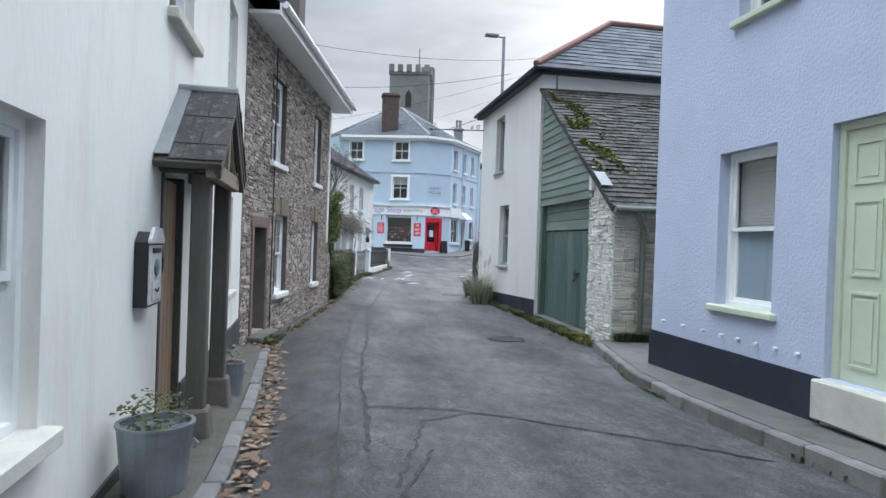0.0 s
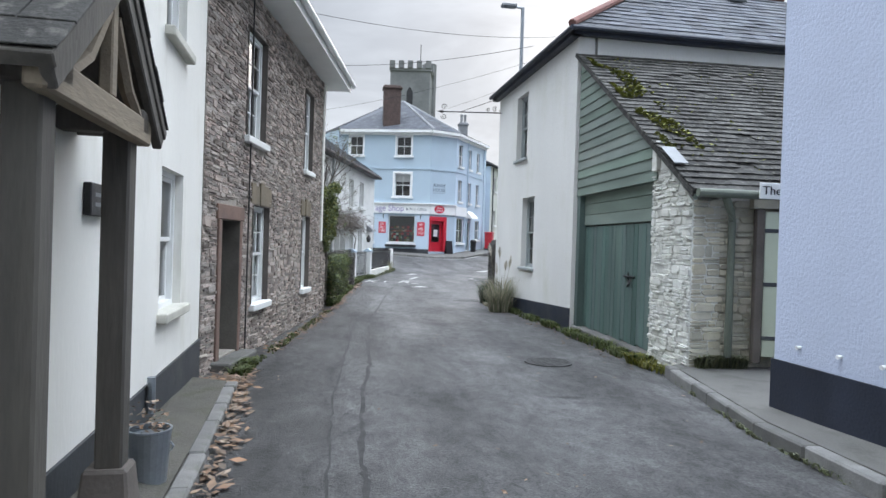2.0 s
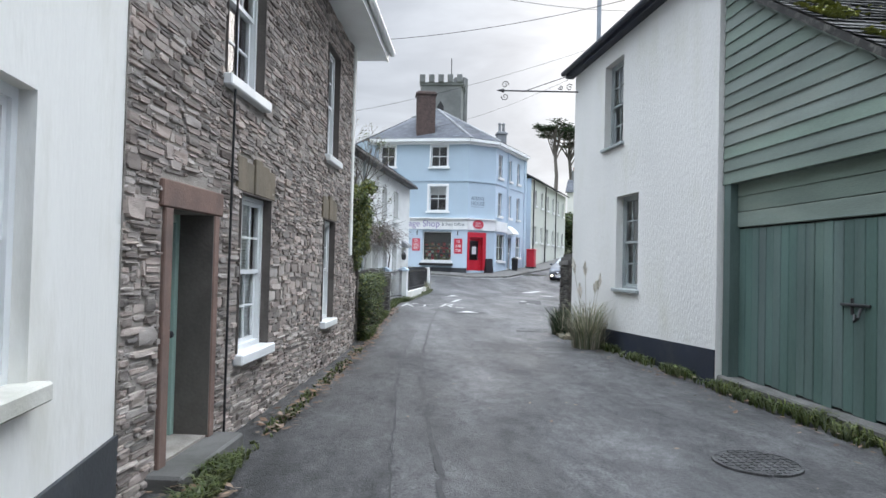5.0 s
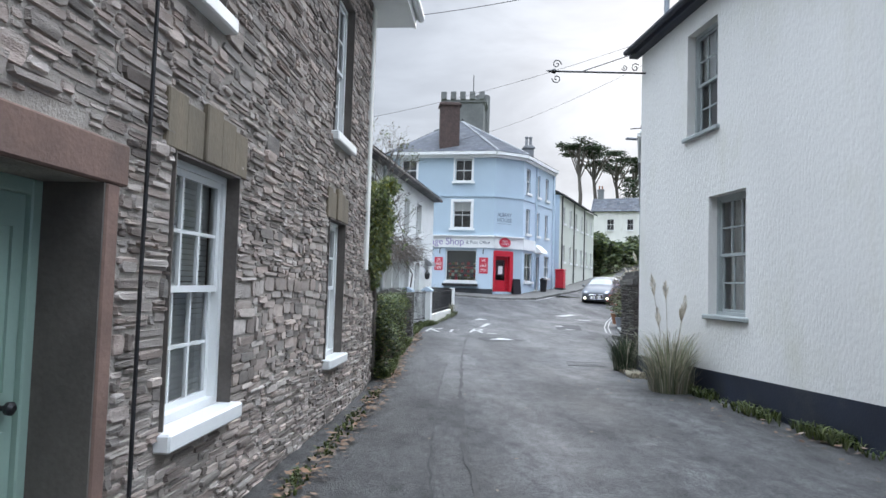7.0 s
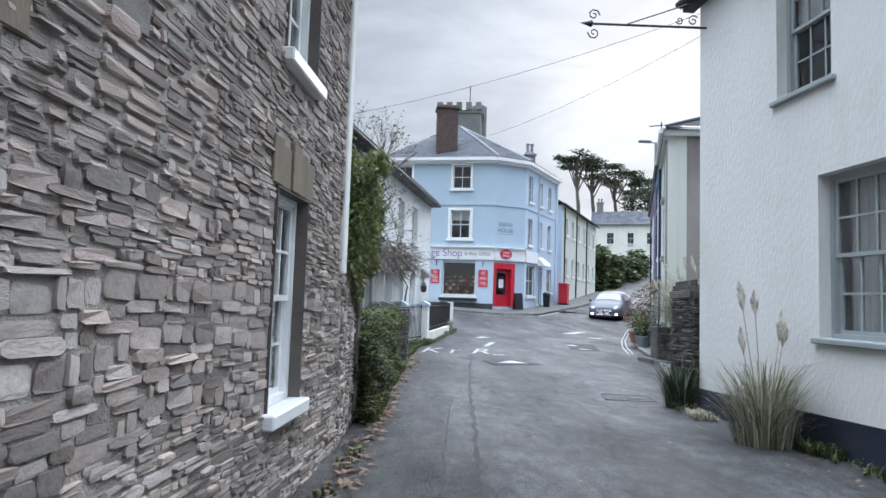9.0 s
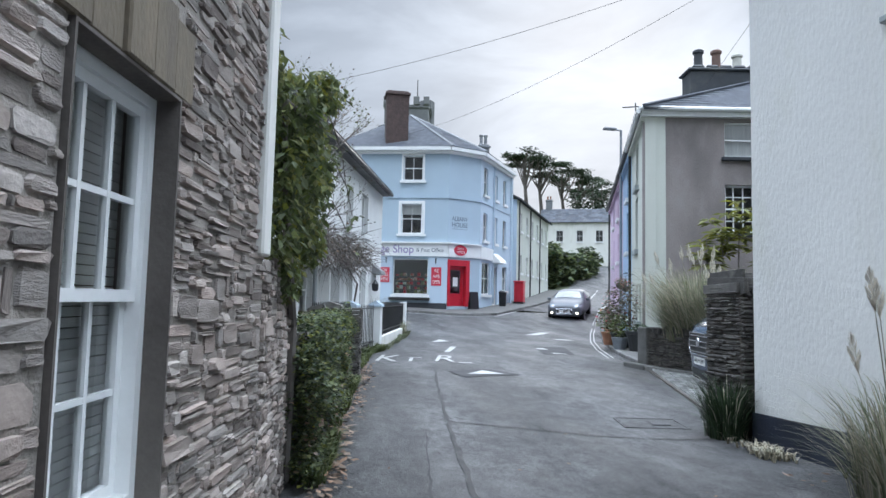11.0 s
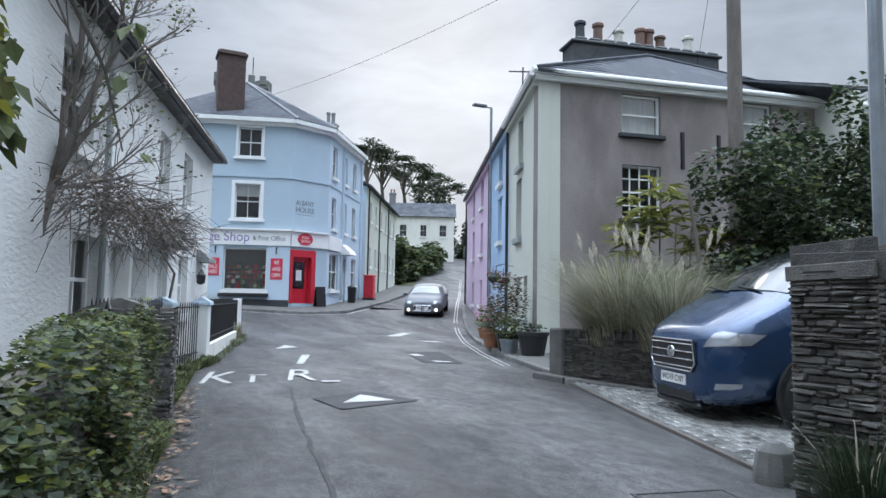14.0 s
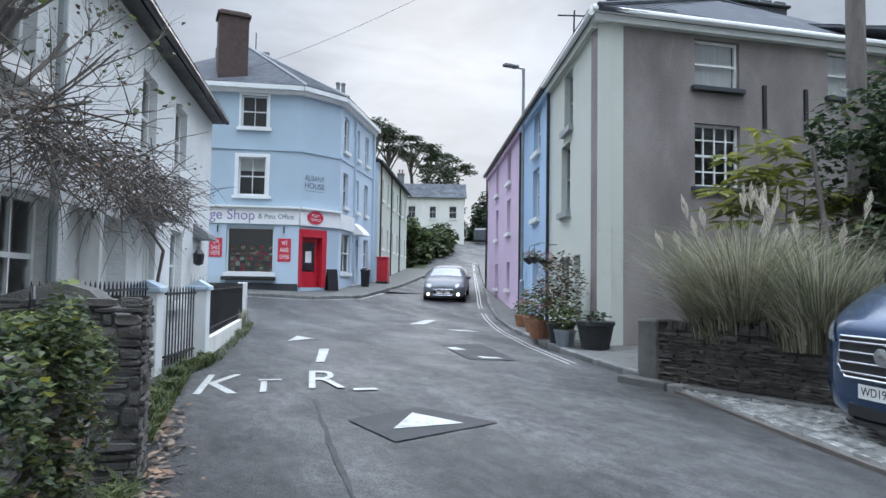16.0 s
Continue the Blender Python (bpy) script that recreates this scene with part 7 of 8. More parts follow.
pot_plant(10.6, 37.2, 0.22, 0.35, POT_CLAY, LEAF, (0.25, 0.25, 0.25), 120, 36, "small terracotta pot with greenery")
for s, z in ((3.9, 1.75), (5.6, 1.9), (6.5, 1.9)):
    x, y = te(s, -0.3)
    t = thing("hanging_basket", pose(x, y, z), "hanging basket of trailing flowers on the terrace front", "basket", "hanging baskets")
    part("basket", lathe([(0.03, -0.2), (0.16, -0.1), (0.2, 0)], sides=12), IRON, t)
    part("foliage", leaf_cluster(90, Vector((0, 0, 0.05)), (0.26, 0.26, 0.18), 0.08, int(s * 10)), LEAF, t)
    tagged(part("flower", leaf_cluster(40, Vector((0, 0, 0.08)), (0.27, 0.27, 0.18), 0.06, int(s * 11), 0.5), FLOWER_RED, t), kind="stuff")
    part("hook", tube([(0, 0, 0.0), (0, 0, 0.35), (0.12, -0.05, 0.42), (0.3, -0.12, 0.42)], 0.01, 5), IRON, t)
# ---- road markings, patches and covers ----
def decal(name, pts, lift, mat, label, category):
    bm = bmesh.new()
    f = bm.faces.new([bm.verts.new((x, y, gz(x, y) + lift + 0.025 * noise.noise((x * 0.35, y * 0.35, 3.0)))) for x, y in pts])
    if f.normal.z < 0:
        bmesh.ops.reverse_faces(bm, faces=[f])
    bmesh.ops.triangulate(bm, faces=bm.faces[:])
    return tagged(part(name, bm, mat), label, category, kind="structure")


decal("road_patch", [(2.54, 27.26), (3.43, 27.64), (3.88, 26.63), (2.68, 26.27)], 0.012, ASPHALT_DARK, "dark diamond-shaped asphalt patch", "road patch")
decal("give_way_triangle", [(2.82, 26.71), (3.26, 27.35), (3.54, 26.7)], 0.017, ROAD_WHITE, "worn white painted triangle", "road marking")
decal("road_patch", [(5.95, 31.39), (6.52, 33.88), (7.43, 33.76), (6.72, 30.98)], 0.012, ASPHALT_DARK, "dark asphalt patch round covers", "road patch")
for pts in ([(6.35, 33.3), (6.6, 33.3), (6.62, 32.7), (6.38, 32.7)], [(6.3, 31.75), (6.62, 31.6), (6.6, 31.3), (6.28, 31.45)], [(8.45, 37.8), (8.95, 37.5), (9.05, 36.9), (8.55, 37.2)], [(3.3, 31.8), (3.45, 31.8), (4.05, 33.8), (3.85, 33.8)], [(3.55, 35.5), (4.25, 35.9), (4.0, 36.6)], [(3.1, 28.9), (3.4, 28.85), (3.42, 29.0), (3.12, 29.05)], [(1.98, 29.1), (2.06, 29.1), (2.2, 29.9), (2.12, 29.9)], [(2.1, 30.0), (2.4, 29.95), (2.42, 30.06), (2.12, 30.1)], [(8.0, 39.5), (8.4, 39.3), (9.4, 40.6), (9.1, 40.8)]):
    decal("road_marking", pts, 0.016, ROAD_WHITE, "worn white road paint", "road marking")
for ch_, x0, w in (("K", 1.58, 0.5), ("R", 2.95, 0.46)):
    t = text_part("road_letter", ch_, 2.35, ROAD_WHITE, None, Matrix.Identity(4), width=w, depth=0.002)
    t.matrix_world = pose(x0, 29.85, gz(x0, 29.8) + 0.018, 0, 0, -11 if ch_ == "K" else -13) @ Matrix.Diagonal((t.scale.x, 1, 1, 1))
    tagged(t, "worn white letter painted on the road", "road marking", kind="structure")
road_strip("road_patch", [(2.3, 9.4), (2.75, 10.75)], [(2.85, 9.3), (3.3, 10.6)], 0.007, ASPHALT_OLD, "darker asphalt patch beside the cover")
for x, y, r in ((3.1, 11.45, 0.33),):
    mc = bmesh.new()
    add_lathe(mc, [(r, -0.05), (r, 0.006), (r * 0.93, 0.008), (r * 0.92, 0.002), (0.02, 0.002)], (0, 0, 0), 24)
    for k in range(9):
        for j in range(9):
            px, py = (k - 4) * r * 0.2, (j - 4) * r * 0.2
            if math.hypot(px, py) < r * 0.85:
                add_box(mc, px - 0.02, px + 0.02, py - 0.02, py + 0.02, 0.002, 0.008)
    c = tagged(part("manhole_cover", mc, ASPHALT_OLD), "round iron manhole cover set in the road", "manhole cover")
    c.matrix_world = pose(x, y, gz(x, y) + 0.012 + 0.025 * noise.noise((x * 0.35, y * 0.35, 3.0)))
def add_ring_flat(bm, a, b, w):
    """Four flat bars round a rectangular cover."""
    for q in ((-a, a, -b, -b + w), (-a, a, b - w, b), (-a, -a + w, -b + w, b - w), (a - w, a, -b + w, b - w)):
        add_box(bm, *q, -0.05, 0.008, 0.002)


sq = bmesh.new()
add_ring_flat(sq, 0.38, 0.32, 0.03)
add_box(sq, -0.34, 0.34, -0.28, 0.28, -0.05, 0.004, 0.003)
add_box(sq, -0.02, 0.2, -0.16, 0.08, 0.0121, 0.018, 0.004)
c = tagged(part("manhole_cover", sq, ASPHALT), "rectangular cover sunk in the asphalt", "manhole cover")
c.matrix_world = pose(3.98, 21.8, gz(3.98, 21.8) + 0.001 + 0.025 * noise.noise((3.98 * 0.35, 21.8 * 0.35, 3.0)), 0, 0, -12)


def seam(pts, w, name="tar_seam", label="thin black sealed crack in the asphalt", mat=None, jitter=0.02, seed=1):
    rnd = random.Random(seed)
    verts, faces = [], []
    P = [Vector(p) for p in pts]
    dense = [P[i].lerp(P[i + 1], k / 12) + Vector((rnd.uniform(-jitter, jitter), rnd.uniform(-jitter, jitter))) for i in range(len(P) - 1) for k in range(12)] + [P[-1]]
    for i, p in enumerate(dense):
        d = (dense[min(i + 1, len(dense) - 1)] - dense[max(i - 1, 0)]).normalized()
        s = Vector((-d.y, d.x)) * w * rnd.uniform(0.3, 0.7)
        for q in (p + s, p - s):
            verts.append((q.x, q.y, gz(q.x, q.y) + 0.0075 + 0.025 * noise.noise((q.x * 0.35, q.y * 0.35, 3.0))))
    for i in range(len(dense) - 1):
        faces.append((2 * i + 1, 2 * i + 3, 2 * i + 2, 2 * i))
    return tagged(raw(name, verts, faces, mat or TAR), label, "road seam", kind="structure")


seam([(0.3, 5.0), (0.36, 6.6), (0.34, 7.3), (0.42, 9.6), (0.6, 11.4), (0.75, 15.0), (1.0, 17.5), (1.3, 20.0), (1.6, 22.5), (2.1, 26.0), (2.5, 28.5)], 0.042, seed=2)
seam([(0.05, 3.0), (0.1, 7.2), (0.12, 9.7), (0.3, 12.5), (0.44, 15.0), (0.8, 18.5), (1.2, 21.5)], 0.019, seed=3)
seam([(0.36, 6.55), (1.2, 6.3), (2.2, 5.6), (2.85, 5.1), (3.4, 4.6)], 0.029, seed=4)
seam([(0.45, 4.2), (0.7, 5.2), (0.85, 5.9), (1.3, 6.15)], 0.024, seed=5)
seam([(1.55, 21.95), (2.4, 21.5), (3.0, 21.15), (3.8, 20.9), (4.5, 20.8)], 0.026, seed=6)
seam([(0.4, 3.2), (0.5, 4.1), (0.8, 5.0)], 0.024, seed=7)
seam([(-0.6, 10.0), (0.05, 9.9), (0.4, 10.0)], 0.021, seed=8)
for off in (0.28, 0.42):
    tagged(ribbon("yellow_line", [(x - off, y + 0.1) for x, y in TERRACE_KERB[1:]], 0.022, 0.022, 0.012, ROAD_WHITE, 12), "worn parking line along the kerb", "road marking", kind="structure")
tagged(ribbon("yellow_line", [(x, y - 0.35) for x, y in SHOP_KERB[2:6]], 0.04, 0.04, 0.012, ROAD_WHITE, 12), "worn line before the shop", "road marking", kind="structure")
tagged(ribbon("hill_line", [(x - 0.2, y + 0.2) for x, y in HILL[1:4]], 0.05, 0.05, 0.02, ROAD_WHITE, 8), "worn centre line up the hill", "road marking", kind="structure")

# ---- plants ----
def leaves_raw(name, spots, leaf, mat, parent, seed, droop=0.0, ratio=0.45):
    """One mesh of folded leaves at the given places."""
    rnd = random.Random(seed)
    verts, faces = [], []
    for p in spots:
        s = leaf * rnd.uniform(0.55, 1.35)
        a = rnd.uniform(0, 6.283)
        d = Vector((math.cos(a), math.sin(a), rnd.uniform(-0.6, 0.5) - droop)).normalized()
        side = d.cross(Vector((rnd.uniform(-0.6, 0.6), rnd.uniform(-0.6, 0.6), 1))).normalized() * s * ratio
        up = side.cross(d).normalized() * s * 0.12
        p = Vector(p)
        i = len(verts)
        verts += [tuple(p), tuple(p + d * s * 0.5 + side + up), tuple(p + d * s), tuple(p + d * s * 0.5 - side + up)]
        faces += [(i, i + 1, i + 2), (i, i + 2, i + 3)]
    return raw(name, verts, faces, mat, parent)


def blob_spots(n, blobs, seed, shell=0.55):
    """Places through a crowd of ellipsoids (centre, size), mostly near their skins."""
    rnd = random.Random(seed)
    out = []
    weights = [b[1][0] * b[1][1] + b[1][0] * b[1][2] for b in blobs]
    for _ in range(n):
        c, s = rnd.choices(blobs, weights)[0]
        d = Vector((rnd.gauss(0, 1), rnd.gauss(0, 1), rnd.gauss(0, 1))).normalized() * rnd.uniform(shell, 1.0) ** 0.7 * (1 + 0.25 * noise.noise((c[0] + rnd.random(), c[1], c[2])))
        out.append((c[0] + d.x * s[0], c[1] + d.y * s[1], c[2] + d.z * s[2]))
    return out


def branch_tree(parent, base, aim, length, radius, depth, seed, spread=0.55, rise=0.25, spots=None):
    """Tapered limbs that fork and fork again; gathers the places of the twigs' tips."""
    rnd = random.Random(seed)
    bm = bmesh.new()

    def grow(p, d, L, r, k):
        pts, q, e = [p], p, d
        n = 4
        for i in range(n):
            e = (e + Vector((rnd.uniform(-1, 1), rnd.uniform(-1, 1), rnd.uniform(-0.7, 0.9))) * 0.2).normalized()
            q = q + e * L / n
            pts.append(q)
        add_tube(bm, pts, [r * (1 - 0.45 * i / n) for i in range(n + 1)], 7 if k == depth else (5 if k > 1 else 3), False)
        if spots is not None and k <= 1:
            spots.extend(tuple(x) for x in pts[2:])
        if k > 0:
            for j in range(rnd.choice((2, 3, 3)) + (1 if k == 1 else 0)):
                f = rnd.uniform(0.4, 1.0)
                s = pts[min(n, int(f * n))]
                nd = (e + Vector((rnd.uniform(-1, 1), rnd.uniform(-1, 1), rnd.uniform(-1, 1) + rise)) * spread * 1.6).normalized()
                grow(s, nd, L * rnd.uniform(0.55, 0.8), r * 0.5, k - 1)

    grow(Vector(base), Vector(aim).normalized(), length, radius, depth)
    return part("limb", bm, BARK, parent)


# ivy over the end of the stone house and the hedge on the garden wall
ivy = thing("ivy", pose(0, 0, 0), "thick green climber hanging over the house corner", "climber", kind="")
ivy_blobs = [((-0.30, 18.68, 2.45), (0.13, 0.28, 0.3)), ((-0.24, 18.9, 2.05), (0.15, 0.32, 0.38)), ((-0.16, 19.2, 2.45), (0.2, 0.4, 0.3)), ((-0.12, 19.5, 1.95), (0.2, 0.45, 0.36)), ((-0.22, 18.95, 1.6), (0.13, 0.3, 0.3)),
             ((-0.06, 20.0, 2.25), (0.22, 0.45, 0.32)), ((-0.35, 18.55, 2.72), (0.1, 0.18, 0.18)), ((-0.10, 20.3, 1.65), (0.18, 0.45, 0.28)), ((-0.20, 19.3, 1.3), (0.12, 0.35, 0.2)), ((0.02, 19.6, 2.75), (0.16, 0.35, 0.16))]
leaves_raw("foliage", blob_spots(4200, ivy_blobs, 3, 0.2), 0.078, LEAF, ivy, 4, 0.9, 0.3)
leaves_raw("new_foliage", blob_spots(1100, ivy_blobs, 5, 0.6), 0.07, LEAF_YELLOW, ivy, 6, 0.9, 0.3)
for k, (y, z, x1) in enumerate(((19.3, 2.5, 0.22), (19.8, 2.3, 0.3), (20.2, 2.0, 0.3))):
    pts = [(0.0, y, z), (x1 * 0.4, y + 0.3, z + 0.02), (x1 * 0.8, y + 0.5, z - 0.18), (x1, y + 0.6, z - 0.42)]
    part("tendril", tube(pts, [0.008, 0.006, 0.005, 0.003], 5), BARK, ivy)
    leaves_raw("tendril_leaves", [(pts[q][0] + 0.03 * k, pts[q][1], pts[q][2]) for q in (1, 2, 2, 3, 3, 3)], 0.08, LEAF, ivy, 70 + k, 0.9, 0.3)
part("stem", tube([(-0.18, 19.75, -0.3), (-0.16, 19.72, 0.9), (-0.2, 19.0, 1.7), (-0.22, 18.7, 2.4), (-0.05, 19.6, 2.5), (0.06, 20.3, 2.3)], [0.04, 0.035, 0.032, 0.026, 0.02, 0.012], 6), BARK, ivy)

hedge = thing("hedge", pose(0, 0, 0), "small-leaved evergreen hedge spilling over the garden wall", "hedge")
hb, hr = [], random.Random(9)
for k in range(105):
    y = 19.75 + 4.95 * hr.random()
    x = -0.12 + (y - 19.05) * 0.088
    hb.append(((x + hr.uniform(-0.12, 0.12), y, hr.uniform(-0.2, 0.85)), (hr.uniform(0.1, 0.17), hr.uniform(0.18, 0.35), hr.uniform(0.14, 0.26))))
for k in range(18):
    y = 22.6 + 2.1 * hr.random()
    x = -0.12 + (y - 19.05) * 0.088
    hb.append(((x + hr.uniform(-0.4, 0.05), y, hr.uniform(0.5, 0.9)), (hr.uniform(0.14, 0.22), hr.uniform(0.2, 0.35), hr.uniform(0.1, 0.2))))
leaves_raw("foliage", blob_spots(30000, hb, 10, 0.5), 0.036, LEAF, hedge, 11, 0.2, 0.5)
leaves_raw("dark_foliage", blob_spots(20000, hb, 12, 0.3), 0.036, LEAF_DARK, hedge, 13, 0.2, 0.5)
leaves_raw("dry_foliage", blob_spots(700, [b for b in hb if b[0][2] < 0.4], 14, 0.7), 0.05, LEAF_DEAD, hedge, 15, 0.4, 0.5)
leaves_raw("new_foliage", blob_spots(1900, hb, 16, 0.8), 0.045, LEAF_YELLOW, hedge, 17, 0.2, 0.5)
moss_top = tagged(leaves_raw("wall_moss", blob_spots(1600, [((0.18, 24.6, 0.78), (0.22, 0.7, 0.12))], 18, 0.1), 0.04, MOSS, None, 19, 0.0, 0.6), "cushion of bright moss on the garden wall", "moss", kind="stuff")

garden_tree = thing("garden_tree", pose(0, 0, 0), "bare-branched garden tree with a few last leaves", "tree")
tips = []
part("trunk", tube([(-0.95, 26.6, -0.4), (-0.9, 26.65, 0.6), (-0.75, 26.6, 1.6), (-0.62, 26.7, 2.3)], [0.13, 0.11, 0.1, 0.09], 9), BARK, garden_tree)
for k, (aim, L, r) in enumerate((((0.75, 0.2, 0.75), 1.2, 0.026), ((0.5, -0.2, 1.0), 1.6, 0.03), ((0.15, -0.1, 1.0), 1.9, 0.034), ((0.9, 0.4, 0.35), 1.1, 0.024), ((0.35, 0.4, 1.0), 1.7, 0.03), ((0.55, 0.75, 0.35), 1.3, 0.028), ((-0.2, 0.3, 1.0), 1.6, 0.032), ((0.5, -0.5, 0.7), 1.0, 0.026))):
    branch_tree(garden_tree, (-0.62, 26.7, 2.25), aim, L, r, 4, 40 + k, 0.5, 0.3, tips)
part("leader", tube([(-0.62, 26.7, 2.25), (-0.4, 26.7, 3.0), (-0.15, 26.7, 3.7)], [0.07, 0.05, 0.035], 7), BARK, garden_tree)
for k, aim in enumerate(((0.35, 0.0, 1.0), (-0.35, 0.2, 1.0), (0.8, 0.3, 0.7), (0.1, -0.4, 1.0))):
    branch_tree(garden_tree, (-0.15, 26.7, 3.65), aim, 1.15, 0.02, 4, 140 + k, 0.45, 0.3, tips)
rt_ = random.Random(4)
leaves_raw("last_leaves", [t for t in tips if rt_.random() < 0.16], 0.06, LEAF, garden_tree, 44, 0.4, 0.45)
leaves_raw("dry_leaves", [t for t in tips if rt_.random() < 0.1], 0.05, LEAF_DEAD, garden_tree, 45, 0.4, 0.45)

twigs = thing("twiggy_shrub", pose(0, 0, 0), "brown twiggy climber massed on the white house", "shrub")
rt2 = random.Random(77)
tw = bmesh.new()
for k in range(950):
    y = rt2.uniform(26.0, 31.2)
    c = Vector((0.08 + (y - 27.6) * 0.25 + rt2.gauss(0, 0.22), y, 2.15 + rt2.gauss(0, 0.2)))
    d = Vector((rt2.uniform(-0.6, 0.9), rt2.uniform(-0.8, 0.8), rt2.uniform(-0.8, 0.4))).normalized() * rt2.uniform(0.25, 0.7)
    add_tube(tw, [c, c + d * 0.5 + Vector((0, 0, 0.04)), c + d], [0.006, 0.005, 0.002], 3, False)
tagged(part("twig_mass", tw, BARK, twigs), kind="stuff")
sp = [(0.08 + (y - 27.6) * 0.25 + rt2.gauss(0, 0.25), y, 2.15 + rt2.gauss(0, 0.2)) for y in [rt2.uniform(26.0, 31.2) for _ in range(1500)]]
leaves_raw("foliage", sp, 0.045, LEAF_DEAD, twigs, 78, 0.3, 0.4)
part("stem", tube([(0.85, 31.6, -0.2), (0.8, 31.5, 0.8), (0.9, 31.5, 1.5), (0.6, 30.8, 1.9)], [0.03, 0.025, 0.025, 0.015], 6), BARK, twigs)


def pampas(x, y, z, r, h, n, plumes, seed, label, mat=None, plume_h=1.0, dry=1.1):
    t = thing("pampas_grass", pose(x, y, z), label, "grass clump", "pampas grass")
    rnd = random.Random(seed)
    for name, m2, cnt in (("blades", mat or GRASS, n), ("dry_blades", STRAW, int(n * dry))):
        verts, faces = [], []
        for _ in range(cnt):
            a, rr = rnd.uniform(0, 6.283), r * rnd.random() ** 0.5 * 0.45
            d = Vector((math.cos(a), math.sin(a), 0))
            p0 = d * rr + Vector((rnd.uniform(-0.05, 0.05), rnd.uniform(-0.05, 0.05), 0))
            hh, out = h * rnd.uniform(0.45, 1.3), r * rnd.uniform(0.1, 1.3)
            side = Vector((-d.y, d.x, 0)) * rnd.uniform(0.005, 0.011)
            i = len(verts)
            for k in range(5):
                s = k / 4
                q = p0 + d * out * s ** 1.8 + Vector((0, 0, hh * (s * 1.5 - 0.62 * s ** 2.6)))
                w = side * (1 - s * 0.9)
                verts += [tuple(q - w), tuple(q + w)]
                if k:
                    j = i + 2 * k
                    faces.append((j - 2, j - 1, j + 1, j))
        tagged(raw(name, verts, faces, m2, t), kind="stuff")
    for k in range(plumes):
        a, out = rnd.uniform(0, 6.283), r * rnd.uniform(0.15, 0.75)
        top = Vector((math.cos(a) * out, math.sin(a) * out, h * plume_h * rnd.uniform(0.75, 1.15)))
        part("stalk", tube([(top.x * 0.15, top.y * 0.15, 0), (top.x * 0.6, top.y * 0.6, top.z * 0.6), tuple(top)], [0.006, 0.005, 0.003], 4), STRAW, t)
        d = Vector((top.x * 0.5, top.y * 0.5, h)).normalized()
        verts, faces = [], []
        L = rnd.uniform(0.22, 0.36)
        for j in range(110):
            s = rnd.random()
            q = top + d * (s * L - L * 0.25)
            w = 0.045 * math.sin(math.pi * min(1, s * 0.9 + 0.08))
            b = rnd.uniform(0, 6.283)
            e = q + Vector((math.cos(b), math.sin(b), 0)) * w + d * 0.07
            sd = Vector((-math.sin(b), math.cos(b), 0)) * 0.004
            i = len(verts)
            verts += [tuple(q), tuple(e - sd), tuple(e + sd + d * 0.02)]
            faces.append((i, i + 1, i + 2))
        raw("plume", verts, faces, PLUME, t)
    return t


pampas(4.2, 18.55, gz(4.1, 18.5) - 0.02, 0.62, 0.85, 300, 5, 21, "dry pampas grass clump against the white house", None, 1.5)
pampas(4.42, 20.95, gz(4.4, 21.0) - 0.02, 0.4, 0.62, 620, 0, 22, "dark strap-leaved clump at the house corner", LEAF_DARK, 1.0, 0.06)
pampas(8.05, 27.35, 0.35, 1.5, 1.4, 1500, 16, 23, "large pampas grass clump with pale plumes on the bank", None, 1.12)
pampas(8.0, 26.2, 0.35, 1.2, 1.15, 900, 7, 24, "drooping pampas grass over the retaining wall", None, 1.3)
pampas(2.9, 38.9, gz(2.9, 38.9), 0.45, 0.5, 200, 0, 25, "green tuft at the foot of the white post", None)
pampas(1.5, 35.0, 0.1, 0.7, 1.0, 160, 0, 26, "spiky green garden plant behind the railings", LEAF)

# the evergreen shrubs on the bank behind the van
bush = thing("evergreen_shrub", pose(0, 0, 0), "tall dark evergreen shrubs with glossy leaves on the bank", "shrub")
rb = random.Random(55)
bb = []
for k in range(46):
    x = rb.uniform(10.3, 17.5)
    top = 3.0 + 2.3 * min(1, max(0, (x - 9.6) / 3.2)) + rb.uniform(-0.5, 0.25)
    bb.append(((x, rb.uniform(26.4, 28.6), rb.uniform(0.6, top)), (rb.uniform(0.6, 1.0), rb.uniform(0.5, 0.8), rb.uniform(0.45, 0.75))))
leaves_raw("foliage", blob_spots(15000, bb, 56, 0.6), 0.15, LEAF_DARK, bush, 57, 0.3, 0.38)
# outermost leaves get a lighter green: the light on them is put into their colour
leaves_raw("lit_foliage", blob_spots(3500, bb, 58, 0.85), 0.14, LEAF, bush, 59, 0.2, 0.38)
for k in range(5):
    part("stem", tube([(9.8 + 1.6 * k, 27.5, 0.2), (9.9 + 1.6 * k, 27.4, 1.6), (9.7 + 1.7 * k, 27.5, 3.2)], [0.07, 0.05, 0.03], 6), BARK, bush)
fatsia = thing("yellow_green_shrub", pose(0, 0, 0), "shrub with large yellow-green fingered leaves", "shrub")
sf_ = []
for k in range(64):
    c = Vector((rb.uniform(8.6, 11.6), rb.uniform(27.8, 28.6), 0))
    c.z = rb.uniform(1.9, 2.7) + 1.1 * rb.random() * (0.5 + 0.5 * math.sin(c.x * 2.1))
    for j in range(9):
        a = j * 0.7 + rb.random()
        sf_.append((c, Vector((math.cos(a), math.sin(a), rb.uniform(-0.35, 0.3)))))
verts, faces = [], []
